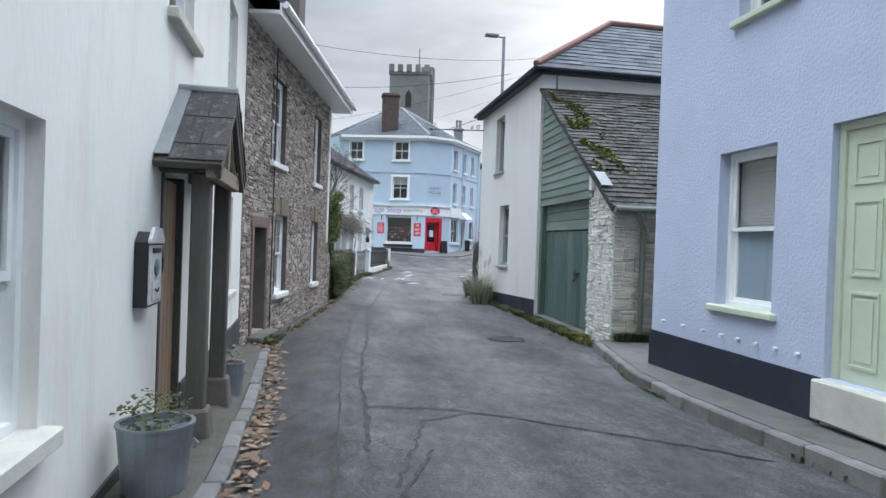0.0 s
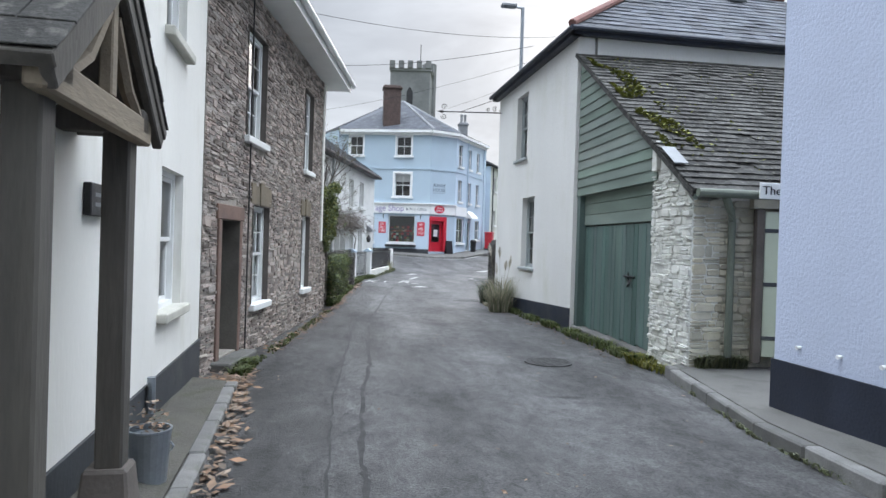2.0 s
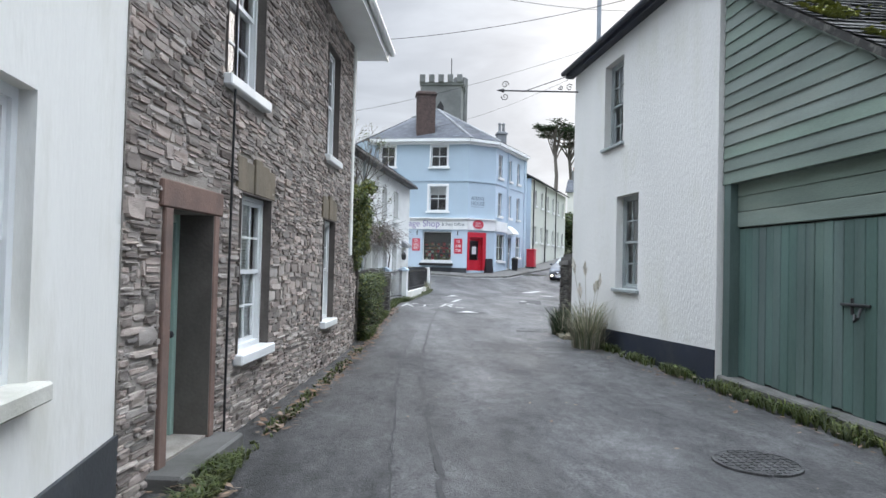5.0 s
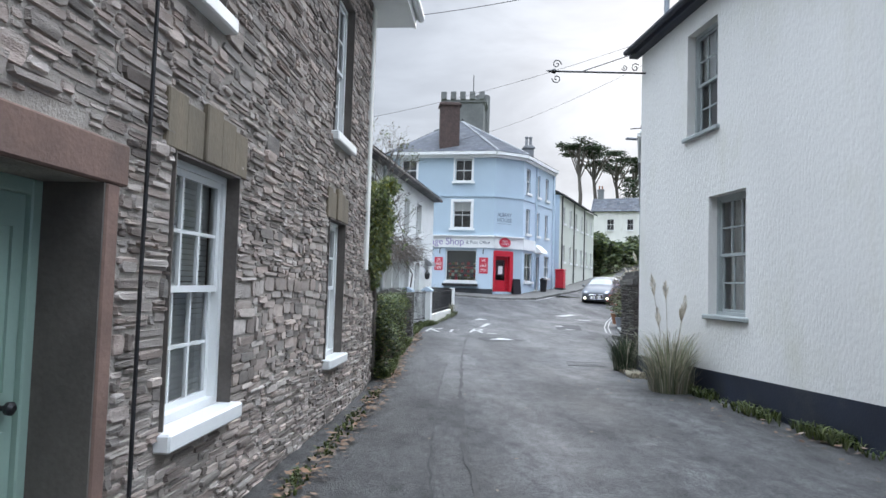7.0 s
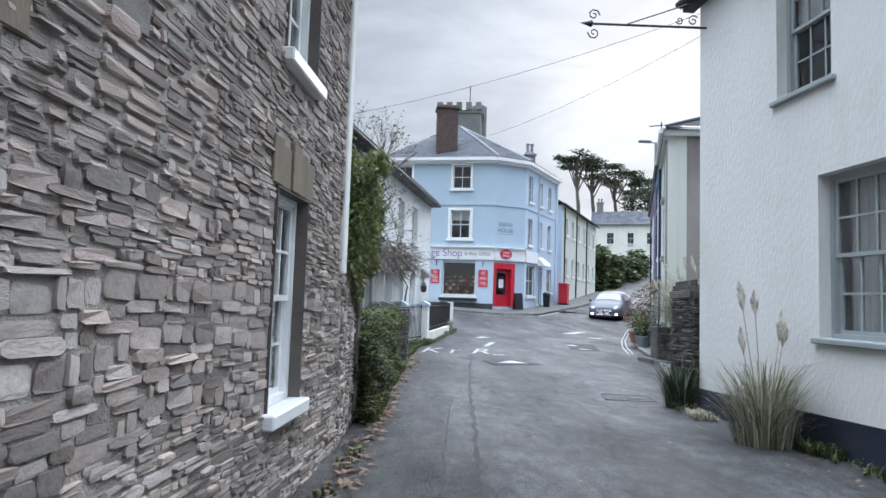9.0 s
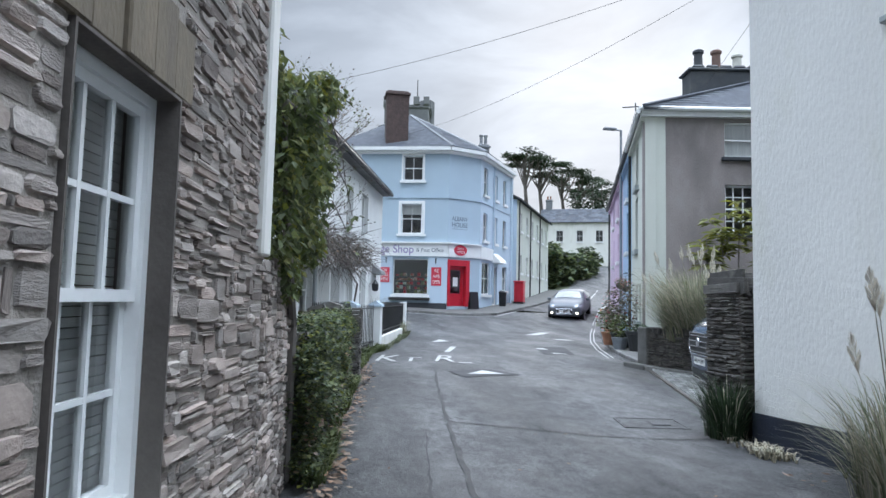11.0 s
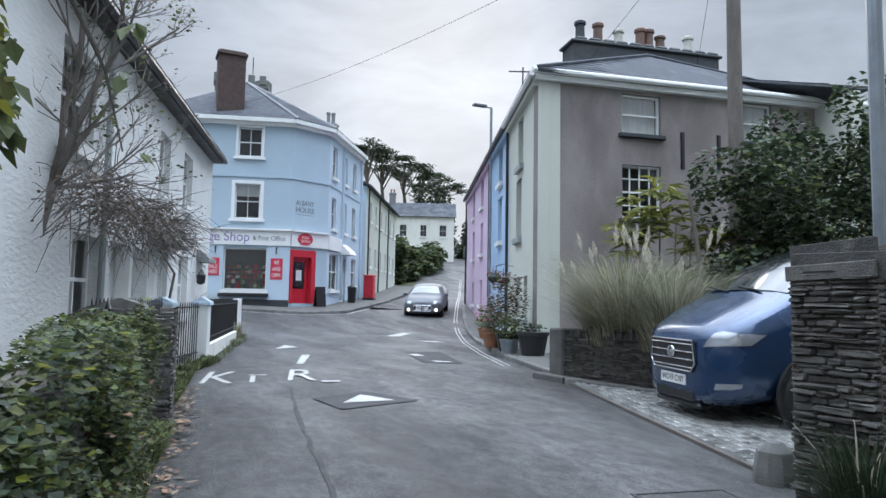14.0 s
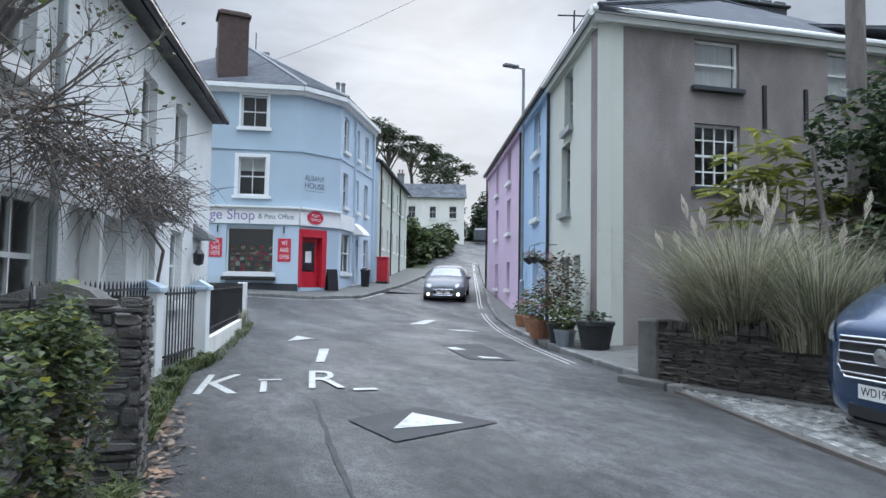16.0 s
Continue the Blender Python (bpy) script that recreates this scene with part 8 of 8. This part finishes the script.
for c, d in sf_:
    s = rb.uniform(0.26, 0.42)
    side = d.cross(Vector((0, 0, 1))).normalized() * s * 0.16
    i = len(verts)
    verts += [tuple(c), tuple(c + d * s * 0.55 + side), tuple(c + d * s + Vector((0, 0, -0.06))), tuple(c + d * s * 0.55 - side)]
    faces.append((i, i + 1, i + 2, i + 3))
raw("foliage", verts, faces, LEAF_YELLOW, fatsia)
for k in range(7):
    part("stem", tube([(8.9 + 0.36 * k, 28.2, 0.4), (8.85 + 0.4 * k, 28.25, 1.6), (8.8 + 0.42 * k, 28.2, 2.7)], [0.03, 0.025, 0.012], 5), BARK, fatsia)

# hedges and trees up the hill
hill_hedge = thing("hill_hedge", pose(0, 0, 0), "overgrown hedge bank along the hill road", "hedge")
hb2 = []
for k in range(90):
    s = rb.random()
    x, y = 20.2 + 12.1 * s, 72.8 + 16.5 * s
    hb2.append(((x + rb.uniform(-1.6, 0.5), y, gz(x, y) + rb.uniform(0.2, 3.6 - 1.7 * s + 0.6 * math.sin(s * 9))), (rb.uniform(0.8, 1.4), rb.uniform(0.8, 1.4), rb.uniform(0.6, 1.0))))
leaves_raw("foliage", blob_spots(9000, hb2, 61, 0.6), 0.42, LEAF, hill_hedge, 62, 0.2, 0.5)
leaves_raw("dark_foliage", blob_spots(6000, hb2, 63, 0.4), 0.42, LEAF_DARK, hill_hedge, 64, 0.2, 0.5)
for k, (x, y, h, w) in enumerate(((38.5, 128, 27.5, 6.0), (44.0, 131, 26.5, 6.5), (48.5, 134, 26.0, 6.5), (53.0, 136, 24.5, 6.0), (35.0, 126, 28.5, 4.5))):
    pine = thing("pine_tree", pose(x, y, gz(x, y) - 0.5), "tall flat-topped pine on the skyline", "tree", "pines on the hill")
    h0 = h - gz(x, y)
    part("trunk", tube([(0, 0, 0), (0.3, 0, h0 * 0.5), (-0.2, 0.2, h0 * 0.8), (0, 0, h0)], [0.45, 0.35, 0.25, 0.12], 7), BARK, pine)
    rp = random.Random(90 + k)
    blobs = []
    for j in range(17):
        a, r = rp.uniform(0, 6.283), w * rp.random() ** 0.5 * 0.85
        c = (math.cos(a) * r, math.sin(a) * r, h0 - 0.2 + rp.uniform(-0.5, 0.6) - 0.12 * r)
        blobs.append((c, (rp.uniform(1.2, 2.2), rp.uniform(1.2, 2.2), rp.uniform(0.3, 0.55))))
        part("limb", tube([(0, 0, h0 * rp.uniform(0.62, 0.85)), (c[0] * 0.6, c[1] * 0.6, c[2] - 0.8), c], [0.14, 0.09, 0.04], 5), BARK, pine)
    leaves_raw("crown", blob_spots(2600, blobs, 95 + k, 0.2), 0.42, LEAF_DARK, pine, 96 + k, 0.0, 0.35)
for k, (x, y, h, w) in enumerate(((44.5, 118, 13.5, 3.2), (47.5, 121, 14.0, 3.0), (41, 117, 12, 2.6), (46, 108, 6.0, 2.2), (49.0, 112, 8.0, 2.2))):
    con = thing("conifer", pose(x, y, gz(x, y) - 0.5), "dense dark conifer behind the hill house", "tree", "conifers on the hill")
    part("trunk", tube([(0, 0, 0), (0, 0, h)], [0.3, 0.05], 6), BARK, con)
    rp = random.Random(190 + k)
    blobs = [((rp.uniform(-0.5, 0.5) * w * 0.5, rp.uniform(-0.5, 0.5) * w * 0.5, h * (0.08 + 0.1 * j)), (w * (1.05 - 0.075 * j), w * (1.05 - 0.075 * j), h * 0.1)) for j in range(10)]
    leaves_raw("crown", blob_spots(2200, blobs, 195 + k, 0.6), 0.5, LEAF_DARK, con, 196 + k, 0.2, 0.4)
far_van = tagged(part("far_van", box(-0.95, 0.95, -2.3, 2.3, 0.3, 2.1, 0.25), CAR_SILVER), "white van far up the hill road", "van")
far_van.matrix_world = pose(42.5, 100.5, gz(42.5, 100.5), 4, 0, -30)


# ---- weeds, grass tufts and fallen leaves ----
def tufts(name, line, width, n, h, mat, seed, label, lift=0.0):
    rnd = random.Random(seed)
    P = [Vector(p) for p in line]
    verts, faces = [], []
    for _ in range(n):
        i = rnd.randrange(len(P) - 1)
        c = P[i].lerp(P[i + 1], rnd.random())
        dens = noise.noise((c.x * 1.7, c.y * 1.7, seed))
        if dens < -0.1 and rnd.random() < 0.75:
            continue
        c += Vector((rnd.uniform(-width, width), rnd.uniform(-0.05, 0.05)))
        z = gz(c.x, c.y) + lift
        for _b in range(5):
            a = rnd.uniform(0, 6.283)
            d = Vector((math.cos(a), math.sin(a), 0))
            hh = h * rnd.uniform(0.4, 1.1) * (1 + 0.6 * dens)
            s = Vector((-d.y, d.x, 0)) * rnd.uniform(0.004, 0.012)
            p = Vector((c.x, c.y, z))
            i0 = len(verts)
            m = p + d * hh * 0.3 + Vector((0, 0, hh * 0.7))
            e = p + d * hh * 0.8 + Vector((0, 0, hh * 0.8))
            verts += [tuple(p - s), tuple(p + s), tuple(m + s), tuple(m - s), tuple(e)]
            faces += [(i0, i0 + 1, i0 + 2, i0 + 3), (i0 + 3, i0 + 2, i0 + 4)]
    return tagged(raw(name, verts, faces, mat), label, "weeds", kind="stuff")


tufts("weeds", [(4.45, 11.2), (4.5, 13.6), (4.55, 15.2), (4.5, 17.0), (4.55, 19.3)], 0.15, 800, 0.16, LEAF, 201, "green weeds along the foot of the white house")
tufts("weeds", [(4.45, 10.6), (4.4, 11.5)], 0.12, 420, 0.17, LEAF_YELLOW, 202, "grassy weeds at the garage corner")
tufts("weeds", [(4.7, 10.28), (5.3, 10.25)], 0.06, 240, 0.22, GRASS, 203, "grass at the foot of the downpipe", 0.12)
tufts("weeds", [(4.25, 19.8), (4.5, 21.2)], 0.16, 300, 0.12, STRAW, 204, "dry grass below the house corner")
tufts("weeds", [(-0.95, 12.3), (-0.7, 13.8), (-0.35, 16.2), (-0.05, 18.6)], 0.09, 260, 0.07, LEAF, 205, "small weeds along the stone house")
tufts("weeds", [(-1.05, 10.9), (-0.98, 12.2)], 0.1, 220, 0.13, LEAF, 206, "weeds by the doorstep")
tufts("weeds", [(3.64, 4.0), (3.62, 6.3), (3.72, 7.8), (4.3, 10.2)], 0.03, 260, 0.06, GRASS, 207, "thin grass in the kerb joint")
tufts("weeds", [(0.5, 25.9), (0.85, 28.5), (1.15, 30.8), (1.8, 32.7)], 0.14, 800, 0.2, LEAF, 208, "weeds below the low wall")
tufts("weeds", [(0.05, 19.6), (0.4, 23.5), (0.62, 25.6)], 0.08, 600, 0.2, LEAF, 209, "greenery at the hedge foot")
tufts("weeds", [(1.9, 33.0), (3.3, 39.6)], 0.1, 260, 0.16, GRASS, 210, "grass along the low white wall")


def litter(name, line, width, n, seed, label, size=0.06):
    rnd = random.Random(seed)
    P = [Vector(p) for p in line]
    verts, faces = [], []
    for _ in range(n):
        i = rnd.randrange(len(P) - 1)
        c = P[i].lerp(P[i + 1], rnd.random()) + Vector((rnd.gauss(0, width), rnd.gauss(0, 0.05)))
        s = size * rnd.uniform(0.5, 1.2)
        a = rnd.uniform(0, 6.283)
        d, e = Vector((math.cos(a), math.sin(a), rnd.uniform(-0.15, 0.3))) * s, Vector((-math.sin(a), math.cos(a), rnd.uniform(-0.3, 0.3))) * s * 0.5
        p = Vector((c.x, c.y, gz(c.x, c.y) + 0.02 + rnd.random() ** 2 * 0.06))
        i0 = len(verts)
        verts += [tuple(p - d), tuple(p + e), tuple(p + d), tuple(p - e)]
        faces += [(i0, i0 + 1, i0 + 2), (i0, i0 + 2, i0 + 3)]
    return tagged(raw(name, verts, faces, LEAF_DEAD), label, "fallen leaves", kind="stuff")


litter("leaf_litter", [(-0.5, 3.6), (-0.58, 5.5), (-0.66, 7.0), (-0.78, 9.0), (-0.95, 10.6)], 0.075, 520, 301, "brown fallen leaves in the gutter")
litter("leaf_litter", [(-1.15, 10.2), (-1.05, 11.3)], 0.12, 420, 302, "heap of brown leaves by the doorstep")
litter("leaf_litter", [(-0.85, 12.8), (-0.3, 16.0), (0.1, 19.2), (0.3, 21.5), (0.75, 25.3), (1.0, 28.5)], 0.09, 1000, 303, "brown leaves along the hedge foot", 0.05)
litter("leaf_litter", [(4.2, 10.8), (4.3, 15), (4.0, 19.5)], 0.2, 150, 304, "scattered dead leaves below the white house", 0.045)
litter("leaf_litter", [(0.5, 4), (2.5, 8), (1.5, 14), (2.5, 22)], 0.9, 120, 305, "a few leaves scattered over the road", 0.025)

# ---- stones, kerbs and setts ----
def stone_verts(rnd, u0, u1, z0, z1, y0, proud, jit=0.012):
    """Sixteen corners of one rough stone: an uneven eight-sided bed, and a face a little smaller than it."""
    w, h = u1 - u0, z1 - z0
    r = rnd.uniform
    shape = [(0.0, r(0.12, 0.4)), (r(0.02, 0.15), 0.0), (1 - r(0.02, 0.15), r(0.0, 0.14)), (1.0, r(0.15, 0.4)), (1.0, r(0.6, 0.85)), (1 - r(0.02, 0.18), 1.0), (r(0.02, 0.18), 1 - r(0.0, 0.14)), (0.0, r(0.6, 0.85))]
    iu, iz = min(0.01, w * 0.08), min(0.007, h * 0.13)
    ku, kz = 1 - 2 * iu / w, 1 - 2 * iz / h
    back = [(u0 + a * w, y0, z0 + b * h) for a, b in shape]
    face = [(u0 + (0.5 + (a - 0.5) * ku) * w, y0 + proud * r(0.72, 1.2), z0 + (0.5 + (b - 0.5) * kz) * h) for a, b in shape]
    return back + face


STONE_FACES = [tuple(range(15, 7, -1))] + [(k, k + 8, (k + 1) % 8 + 8, (k + 1) % 8) for k in range(8)]
UNIT_STONES = {}


def unit_stone(kind, k, mat):
    """One of a few shared stones of unit size, whose bed lies at y = 0."""
    if (kind, k) not in UNIT_STONES:
        rnd = random.Random(700 + k)
        vs = stone_verts(rnd, 0, 1, 0, 1, 0, 1, 0.0)
        vs = [(x, max(0.0, y), z) for x, y, z in vs]
        me = bpy.data.meshes.new("stone")
        me.from_pydata(vs, [], STONE_FACES)
        me.materials.append(mat)
        UNIT_STONES[kind, k] = me
    return UNIT_STONES[kind, k]


def rubble(parent, length, z0, z1, y0, heights, lengths, proud, mats, seed, openings=(), singles=None, wave=0.03, top=None, m=None):
    """A wall face of rough stones in wavering courses. singles: a stretch (u0, u1, z0, z1) whose stones are parts of their own, 300 at most."""
    rnd = random.Random(seed)
    verts, faces, made = [], [], 0
    z = z0
    while z < z1:
        h = rnd.uniform(*heights) * (1.7 if rnd.random() < 0.12 else 1)
        u = -rnd.uniform(0, lengths[0])
        while u < length:
            w = rnd.uniform(*lengths) * (0.5 if rnd.random() < 0.25 else 1)
            a, b = max(0, u), min(length, u + w)
            u += w
            if b - a < 0.02:
                continue
            dz = wave * noise.noise(((a + b) * 0.6, z * 0.9, seed))
            g = rnd.uniform(0.001, 0.005)
            q0, q1 = z + dz + g, z + dz + h * rnd.uniform(0.9, 1.04) - g * 0.3
            cu_, cz = (a + b) / 2, (q0 + q1) / 2
            if top and q1 > top(cu_):
                continue
            if any(o[0] - 0.015 < b and a < o[1] + 0.015 and o[2] - 0.01 < q1 and q0 < o[3] + 0.01 for o in openings):
                # trim beside an opening
                hit = [o for o in openings if o[0] - 0.015 < b and a < o[1] + 0.015 and o[2] - 0.01 < q1 and q0 < o[3] + 0.01]
                o = hit[0]
                if len(hit) == 1 and a < o[0] - 0.05 and b < o[1]:
                    b = o[0] - 0.006
                elif len(hit) == 1 and b > o[1] + 0.05 and a > o[0]:
                    a = o[1] + 0.006
                else:
                    continue
            pr = rnd.uniform(*proud)
            if singles and made < 300 and singles[0] < cu_ < singles[1] and singles[2] < cz < singles[3]:
                ob = new("stone", unit_stone(mats[0].name, made % 14, mats[0]))
                ob.parent = parent
                ob.matrix_local = (m or Matrix.Identity(4)) @ Matrix.Translation((a + 0.004, y0, q0)) @ pose(0, 0, 0, 0, rnd.uniform(-1.5, 1.5), 0) @ Matrix.Diagonal((b - a - 0.008, pr, q1 - q0, 1))
                made += 1
                continue
            i = len(verts)
            vs = stone_verts(rnd, a + 0.003, b - 0.003, q0, q1, y0, pr)
            halves = [vs]
            if q1 - q0 > 0.055 and rnd.random() < 0.4:
                cut = q0 + (q1 - q0) * rnd.uniform(0.35, 0.65)
                halves = [stone_verts(rnd, a + 0.003, b - 0.003, q0, cut - 0.003, y0, pr), stone_verts(rnd, a + 0.003, b - 0.003, cut + 0.003, q1, y0, pr * rnd.uniform(0.6, 1.1))]
            elif rnd.random() < 0.05 and not openings == () and b - a > 0.12:
                halves = [stone_verts(rnd, a, b, q0, q1 + h * rnd.uniform(0.7, 1.3), y0, pr + 0.008)] if not any(o[0] - 0.02 < b and a < o[1] + 0.02 and o[2] - 0.1 < q1 + 1.4 * h and q0 < o[3] for o in openings) else [vs]
            for vs in halves:
                i = len(verts)
                verts += [tuple(m @ Vector(v)) for v in vs] if m else vs
                faces += [tuple(i + k for k in f) for f in STONE_FACES]
        z += h
    ob = raw("stonework", verts, faces, mats[1], parent)
    return tagged(ob, kind="stuff")


holes = [(a - (0.13 if i == 0 else 0.0), b + (0.13 if i == 0 else 0.0), c - (0.35 if i == 0 else 0.11), d + (0.22 if i == 0 else (0.33 if i in (1, 2) else 0.0))) for i, (a, b, c, d) in enumerate(st_open)]
rubble(stone_wall, 7.569, -0.62, 5.06, -0.006, (0.03, 0.075), (0.06, 0.32), (0.009, 0.031), (STONE_PIECE, STONE), 401, holes, singles=(2.2, 4.6, 0.4, 1.95), wave=0.14)
rubble(lean_to, lu(11.5), -0.38, 2.8, -0.022, (0.035, 0.085), (0.07, 0.26), (0.008, 0.04), (PAINTED_STONE, PAINTED_STONE), 402, wave=0.04, top=lambda u: 2.06 + u * 0.62)
side_m = Matrix(((0, -1, 0, 0.001), (-1, 0, 0, -0.03), (0, 0, 1, 0), (0, 0, 0, 1)))
rubble(lean_to, 1.1, -0.38, 2.04, 0.0, (0.06, 0.13), (0.14, 0.4), (0.005, 0.025), (YELLOW_STONE, YELLOW_STONE), 403, wave=0.03, m=side_m)
rubble(ret_wall, 3.42, -0.4, 0.52, -0.03, (0.02, 0.05), (0.12, 0.4), (0.01, 0.05), (DARK_STONE, DARK_STONE), 404, wave=0.02)
bm = bmesh.new()
rs = random.Random(8)
for k in range(44):
    add_box(bm, 0.0 + 0.074 * k, 0.07 + 0.074 * k, -0.36, 0.0 + rs.uniform(-0.02, 0.03), 0.5, 0.62 + rs.uniform(-0.06, 0.07), 0.005)
tagged(part("slate_coping", bm, DARK_STONE, ret_wall), kind="stuff")
front_m = Matrix(((1, 0, 0, -0.32), (0, -1, 0, -0.3), (0, 0, 1, 0), (0, 0, 0, 1)))
rubble(drive_pier, 2.9, -0.45, 1.31, 0.0, (0.025, 0.06), (0.12, 0.4), (0.01, 0.05), (DARK_STONE, DARK_STONE), 405, m=front_m)
west_m = Matrix(((0, -1, 0, -0.32), (-1, 0, 0, 0.3), (0, 0, 1, 0), (0, 0, 0, 1)))
rubble(drive_pier, 0.6, -0.45, 1.31, 0.0, (0.025, 0.06), (0.1, 0.35), (0.01, 0.05), (DARK_STONE, DARK_STONE), 406, m=west_m)
bm = bmesh.new()
for k in range(74):
    add_box(bm, -0.36 + 0.04 * k, -0.328 + 0.04 * k + rs.uniform(0, 0.008), -0.33 + rs.uniform(-0.05, 0.03), 0.3 + rs.uniform(-0.05, 0.04), 1.28, 1.46 + rs.uniform(-0.09, 0.09), 0.004, pose(0, 0, 0, rs.uniform(-3, 3), 0, 0))
tagged(part("slate_coping", bm, DARK_STONE, drive_pier), kind="stuff")
for i, (a, b) in enumerate(zip(GW, GW[1:])):
    L = (Vector(b) - Vector(a)).length
    fm = facade(b, a)
    rubble(garden_wall, L, -0.5, 1.36 if i == 0 else 0.74, 0.0, (0.035, 0.09), (0.08, 0.32), (0.009, 0.032), (STONE, STONE) if i == 0 else (DARK_STONE, DARK_STONE), 410 + i, wave=0.1, m=fm)
for ang, L, off, sd in ((0, 0.9, 0.2, 420), (90, 0.4, 0.45, 421), (180, 0.9, 0.2, 422), (270, 0.4, 0.45, 423)):
    mm = pose(0, 0, 0, 0, 0, ang) @ Matrix.Translation((L / 2, -off, 0)) @ pose(0, 0, 0, 0, 0, 180)
    rubble(pier, L, -0.45, 0.9, 0.0, (0.04, 0.09), (0.12, 0.4), (0.005, 0.035), (DARK_STONE, DARK_STONE), sd, m=mm)


def kerb_line(name, line, lift, inward, label, seed, width=0.13, lengths=(0.45, 0.9)):
    t = thing(name, pose(0, 0, 0), label, "kerb", kind="structure")
    rnd = random.Random(seed)
    P = [Vector(p) for p in line]
    run, i, count = 0.0, 0, 0
    for a, b in zip(P, P[1:]):
        L = (b - a).length
        d = (b - a) / L
        s = 0.0
        while s < L - 0.05 and count < 290:
            w = min(rnd.uniform(*lengths), L - s)
            if L - s - w < 0.2:
                w = L - s
            c = a + d * s
            z = gz(c.x, c.y) + lift + rnd.uniform(-0.012, 0.008)
            z2 = gz(*(a + d * (s + w))) + lift
            bm = bmesh.new()
            add_box(bm, 0.006, w - 0.006, -width / 2, width / 2, -0.2, 0, 0.016)
            k = part("kerb_stone", bm, KERB, t)
            k.matrix_local = Matrix.Translation((c.x + inward * 0.06, c.y, z)) @ pose(0, 0, 0, 0, -math.degrees(math.atan2(z2 - z, w)), math.degrees(math.atan2(d.y, d.x)) + rnd.uniform(-1.2, 1.2))
            s += w
            count += 1


kerb_line("kerb", RIGHT_KERB[1:], 0.14, 1, "worn irregular stone kerb", 501)
kerb_line("kerb", [(3.62, -8), (3.62, 3.8)], 0.14, 1, "worn stone kerb", 502)
kerb_line("kerb", LEFT_KERB, 0.1, -1, "worn low stone kerb along the cottage", 503)
kerb_line("kerb", TERRACE_KERB[:7], 0.105, 1, "grey kerb below the terrace", 504, 0.14, (0.8, 1.0))
kerb_line("kerb", [(7.72, 24.8), (7.52, 25.7), (7.0, 27.6), (6.95, 28.5)], 0.1, 0, "stone kerb at the foot of the retaining wall", 505, 0.2, (0.6, 0.95))
kerb_line("kerb", SHOP_KERB[1:7], 0.125, 0, "grey kerb round the shop", 506, 0.14, (0.85, 1.1))

# the sett-paved drive
SETT_A, SETT_D = Vector((4.95, 21.9)), Vector((0.345, 0.939))
setts = thing("setts", pose(0, 0, 0), "grey granite setts paving the drive", "paving", kind="structure")
part("bed", prism([(4.9, 21.8), (7.2, 28.2), (7.75, 28.2), (8.1, 24.6), (12, 24.8), (12, 21.8)], -0.4, -0.25), REVEAL, setts)
rs = random.Random(66)
um = bmesh.new()
add_box(um, -0.5, 0.5, -0.5, 0.5, -0.05, 0.0, 0.09)
sett_mesh = bpy.data.meshes.new("sett")
um.to_mesh(sett_mesh)
um.free()
for v in sett_mesh.vertices:
    v.co.z *= 0.55
sett_mesh.materials.append(SETT_PIECE)
verts, faces, singles = [], [], 0
row = 0
while row < 46:
    off = 0.105 * row + 0.06
    s = -0.2 + rs.uniform(0, 0.1)
    while s < 6.8:
        w = rs.uniform(0.13, 0.24)
        c = SETT_A + SETT_D * (s + w / 2) + Vector((SETT_D.y, -SETT_D.x)) * off
        s += w + 0.012
        inside = c.y > 21.85 and c.y < 28.1 and c.x < 8.6 and (c.x < 7.62 - (c.y - 24.6) * 0.105 or c.y < 24.6)
        if not inside:
            continue
        z = gz(c.x, c.y) + 0.048 + rs.uniform(-0.006, 0.006)
        ang = math.degrees(math.atan2(SETT_D.y, SETT_D.x)) + rs.uniform(-3, 3)
        if singles < 300 and off < 1.4:
            ob = new("sett", sett_mesh)
            ob.parent = setts
            ob.matrix_local = pose(c.x, c.y, z, rs.uniform(-2, 2), rs.uniform(-2, 2), ang) @ Matrix.Diagonal((w, 0.097, 1, 1))
            singles += 1
        else:
            mm = pose(c.x, c.y, z, rs.uniform(-2, 2), rs.uniform(-2, 2), ang) @ Matrix.Diagonal((w, 0.097, 1, 1))
            i = len(verts)
            verts += [tuple(mm @ v.co) for v in sett_mesh.vertices]
            faces += [tuple(i + k for k in p.vertices) for p in sett_mesh.polygons]
    row += 1
tagged(raw("further_setts", verts, faces, SETT, setts), kind="stuff")

# moss on the lean-to roof and lichened slates
rm = random.Random(12)
spots = []
for k in range(2600):
    u = 0.8 + 3.4 * rm.random()
    v = -0.05 - 0.55 * rm.random() ** 1.6 - (0.5 if rm.random() < 0.06 else 0) * rm.random()
    if noise.noise((u * 1.6, v * 3, 5)) > -0.05:
        spots.append((u, v, 2.14 + (u + 0.22) * 3.06 / 4.72 + 0.035))
tagged(leaves_raw("roof_moss", spots, 0.05, MOSS, lean_to, 13, -0.3, 0.6), kind="stuff")
spots = []
for k in range(1500):
    u, v = 4.4 * rm.random(), -0.3 - 5.0 * rm.random()
    if noise.noise((u * 2.2, v * 2.2, 9)) > 0.25:
        spots.append((u, v, 2.14 + (u + 0.22) * 3.06 / 4.72 + 0.03))
tagged(leaves_raw("roof_moss", spots, 0.04, MOSS, lean_to, 14, -0.3, 0.6), kind="stuff")
